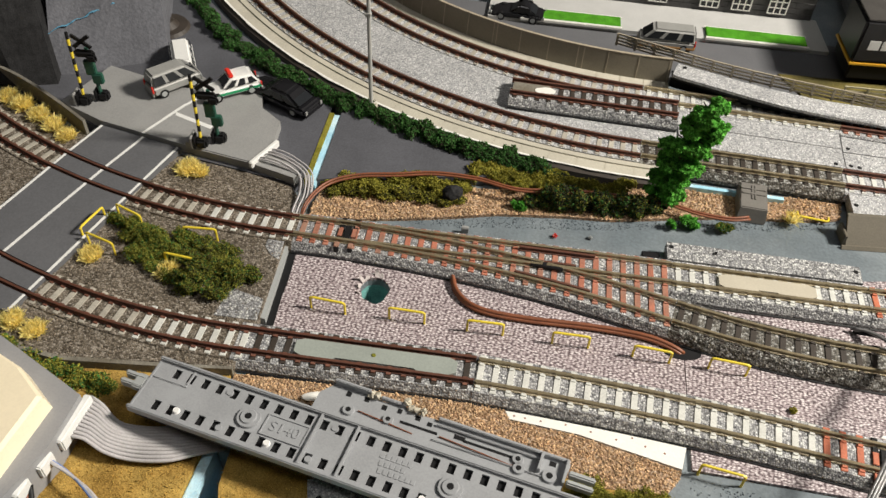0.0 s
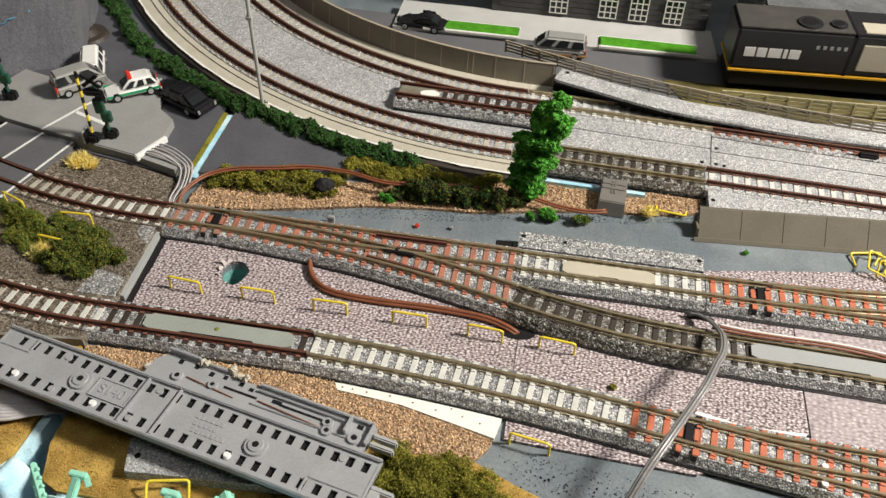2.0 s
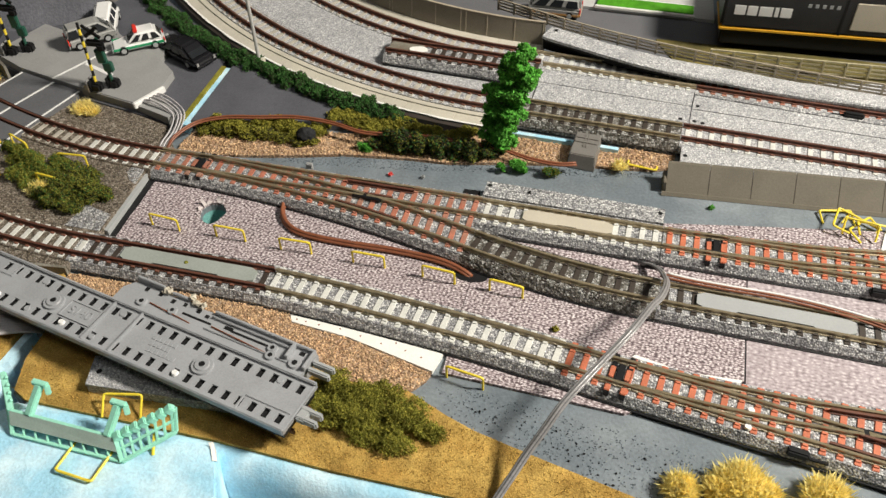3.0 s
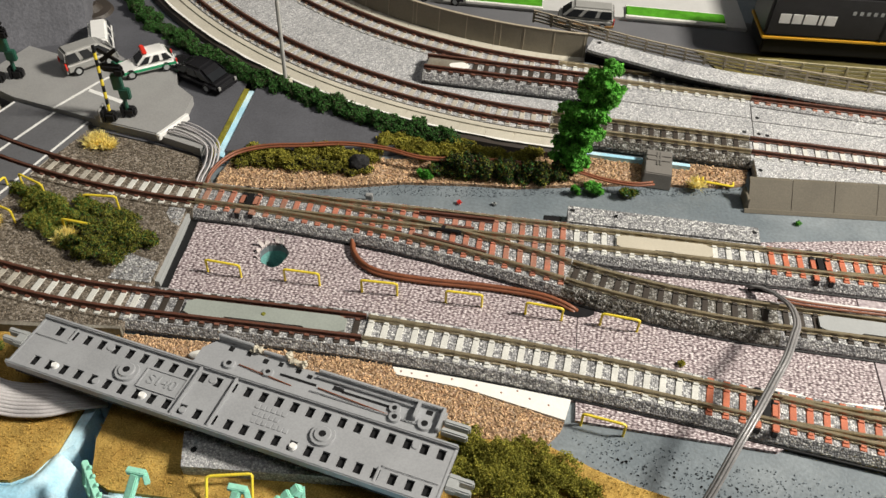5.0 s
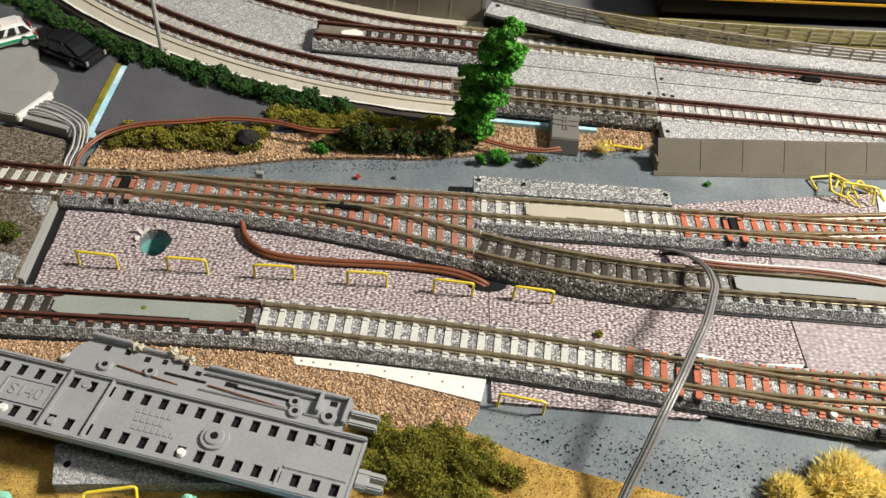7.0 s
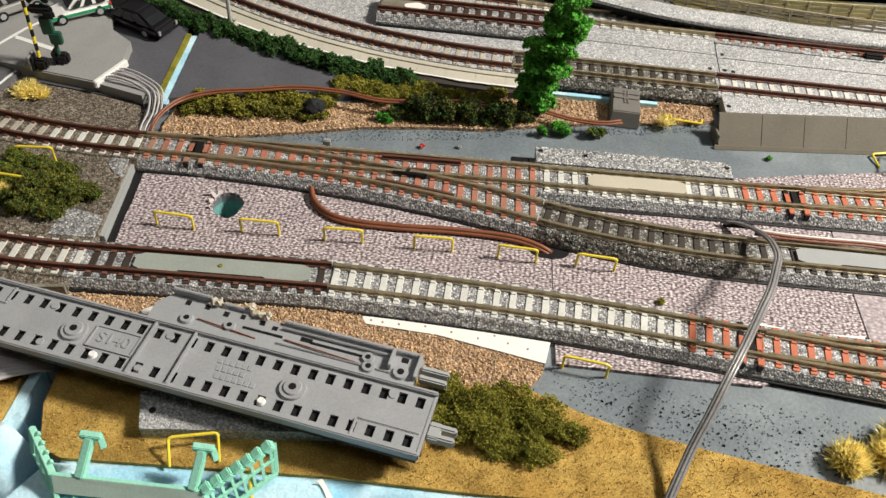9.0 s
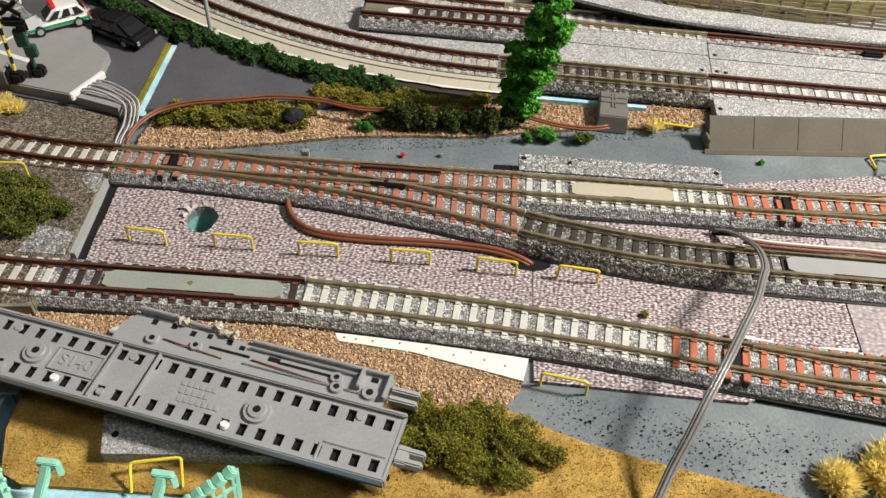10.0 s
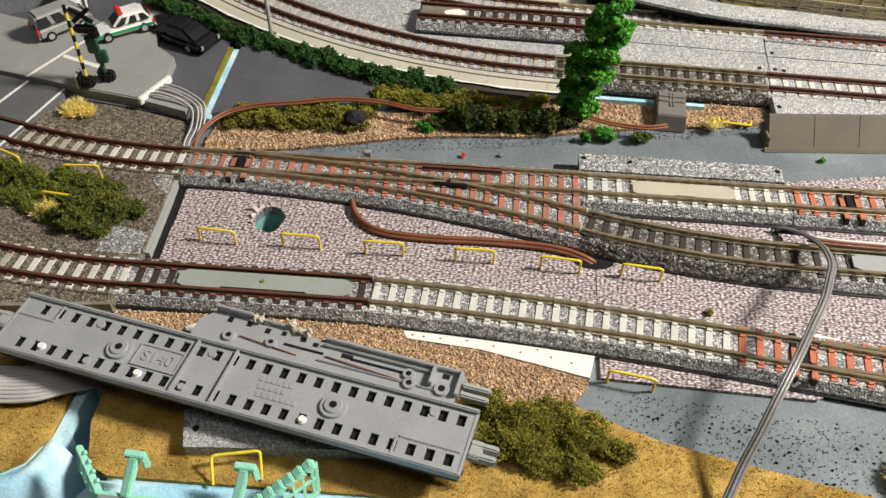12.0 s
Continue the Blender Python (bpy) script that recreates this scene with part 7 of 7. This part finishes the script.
M["grit_tan"] = material("tan_grit", (0.5, 0.34, 0.2), 0.85, vary=0.3, size=4, fine=0.5, bump=0, pieces=0.5, spec=0.2)
M["grit_grey"] = material("grey_grit", (0.18, 0.15, 0.115), 0.85, vary=0.2, size=4, fine=0.5, bump=0, pieces=0.7, spec=0.2)
M["grit_slate"] = material("blue_grey_grit", (0.13, 0.155, 0.175), 0.8, vary=0.2, size=4, fine=0.5, bump=0, pieces=0.45, spec=0.2)
M["fibre"] = material("golden_turf_fibre", (0.46, 0.3, 0.075), 0.95, vary=0.3, size=9, fine=0.8, bump=0, pieces=0.5, spec=0.1)
grit("tan_grit", "tan grit strewn beside the near track", TAN, 9000, 0.5, (0.28, 0.6), ["grit_tan"])
grit("tan_grit", "tan grit strewn on the bank", TAN_BACK, 13000, 0.35, (0.3, 0.7), ["grit_tan"])
grit("grey_grit", "brown-grey grit round the curved tracks", LEFT_GRAVEL[:-2] + [(-150, -62)], 14000, 4.0, (0.25, 0.5), ["grit_grey"])
SLATE = [(36, 24), (57, 30.2), (73, 34.8), (101, 38.4), (118, 39.4), (145, 45.4), (167, 50), (191, 53.4), (212, 57.4), (206, 51), (183, 45), (164, 42.5), (139, 38.6), (118, 34), (98, 30.5), (78, 28.5), (60, 25)]
grit("slate_grit", "blue-grey grit along the foot of the bank", SLATE, 7000, -1.1, (0.15, 0.4), ["grit_slate"])
grit("slate_grit", "dark crumbs on the grey board", [(142, -70), (236, -78), (222, -101), (183, -91), (150, -83)], 1300, -1.1, (0.15, 0.4), ["grit_slate"])
grit("slate_grit", "dark crumbs on the grey board", [(150, -76), (236, -84), (222, -101), (183, -91), (156, -84)], 130, -1.0, (0.25, 0.6), ["rock"])
p2 = np.concatenate([strew(TURF_R, 30000), strew(TURF_L, 34000)])
p2 = p2[(p2[:, 0] > -110) & (p2[:, 0] < 300)]
tagged(scatter("turf_fibre", np.concatenate([p2, np.full((len(p2), 1), 0.75)], 1), rng.uniform(0.7, 1.5, len(p2)), BLADE, M["fibre"], None, "", tilt=75, jitter=0.3), "short golden fibres of the turf", "turf", kind="stuff")
shoulder = []
for k in range(900):
    s_, d_ = rng.uniform(4, 66), -rng.uniform(5.6, 9.0)
    x, y = aside((bx, by, bh), 300.0, s_, d_)
    shoulder.append((x, y, 4.6 - max(0, -d_ - 7.4) * 1.7))
tagged(scatter("moss_grit", shoulder, rng.uniform(0.25, 0.6, len(shoulder)), OCTA, M["ballast_dark"], None, "", jitter=0.4), "olive and grey grit on the shoulder of the dark track", "grit", kind="stuff")
for x, y, z, r, mname, lab in ((97.2, 26.4, -0.4, 0.9, "red", "tiny red crumb on the grey board"), (228, 36, -0.6, 1.1, "leaf_tree", "tiny green foam crumb on the grey board"), (178.2, -40.8, 0.5, 1.2, "leaf_moss", "small moss crumb on the gravel card"), (111, 28, -0.5, 0.8, "plate_grey", "small grey crumb on the board"), (157, 22.5, 4.9, 0.6, "black", "small black crumb on the ballast plate")):
    bush("crumb", lab, "crumb", [(x, y, z, r, r, r)], [mname], 6.0, (0.3, 0.5))
bm = bmesh.new()
box(bm, -3.4, 3.4, -1.9, 1.9, -1.2, 2.0, 0.3)
tagged(part("rail_stop", bm, M["black"], m=at(133.5, 20.5, 0)), "small black block beside the turnout", "block")
bm = bmesh.new()
box(bm, -1.4, 1.4, -0.9, 0.9, -1.2, 2.4, 0.3)
tagged(part("post_stub", bm, M["slab"], m=at(62.5, 22.6, 0)), "small dark post stub beside the turnout", "post")
hole = [(143.4 + 6.6 * math.cos(a), -22.4 + 3.3 * math.sin(a)) for a in (2 * math.pi * k / 24 for k in range(24))]
sheet("wire_hole", hole, -1.15, 0.12, M["black"], label="dark hole where the brown wire goes down", category="hole")
bm = bmesh.new()
made = bmesh.ops.create_icosphere(bm, subdivisions=2, radius=1.0)["verts"]
for v in made:
    v.co = Vector((v.co.x * 4.0 * (1 + 0.3 * noise.noise(v.co * 2)), v.co.y * 1.7 * (1 + 0.3 * noise.noise(v.co * 3)), v.co.z * 1.1))
tagged(part("plaster_lump", bm, M["white"], m=at(24, -61.5, 1.4, 0, 0, 15)), "white crumpled plaster lump on the tan gravel", "lump")
bm = bmesh.new()
for a, wide, tall, curl in ((1.35, 1.3, 1.1, 75), (1.62, 2.0, 1.7, 85), (2.3, 2.3, 1.1, 50), (2.62, 1.6, 2.0, 95), (3.0, 2.1, 1.2, 60), (3.5, 1.2, 0.9, 60)):
    m = pose(34.2 + 5.3 * math.cos(a), -13.0 + 6.4 * math.sin(a), 0.15, 0, 0, math.degrees(a) - 90)
    rows3 = []
    for k in range(5):
        f = k / 4
        lean = radians(curl * f)
        y0, z0, half = tall * math.sin(lean) * 0.9, tall * (1 - math.cos(lean)) + 0.5 * f, wide / 2 * (1 - 0.55 * f * f)
        rows3.append([bm.verts.new(m @ Vector((sx * half + 0.25 * math.sin(5 * a + k), y0 + dy, z0 + dz))) for sx, dy, dz in ((-1, 0, 0), (1, 0.15, 0), (1, 0, -0.3), (-1, 0, -0.3))])
    for p0, p1 in zip(rows3, rows3[1:]):
        for k in range(4):
            bm.faces.new((p0[k], p0[(k + 1) % 4], p1[(k + 1) % 4], p1[k]))
    bm.faces.new(rows3[0])
    bm.faces.new(rows3[-1][::-1])
tagged(part("torn_flap", bm, M["card_edge"]), "torn curled card flaps at the rim of the hole", "card flaps")

# ---- the room round the layout ----
for name, x0, x1, y0, y1, z0, z1 in (("wall_north", -1600, 1900, 1500, 1560, -900, 1900), ("wall_south", -1600, 1900, -1760, -1700, -900, 1900), ("wall_west", -1660, -1600, -1760, 1560, -900, 1900), ("wall_east", 1900, 1960, -1760, 1560, -900, 1900), ("floor", -1600, 1900, -1700, 1500, -960, -900), ("ceiling", -1600, 1900, -1700, 1500, 1905, 1960)):
    bm = bmesh.new()
    box(bm, x0, x1, y0, y1, z0, z1)
    tagged(part(name, bm, M["room"]), "plain dim room surface", name.split("_")[0], kind="structure")
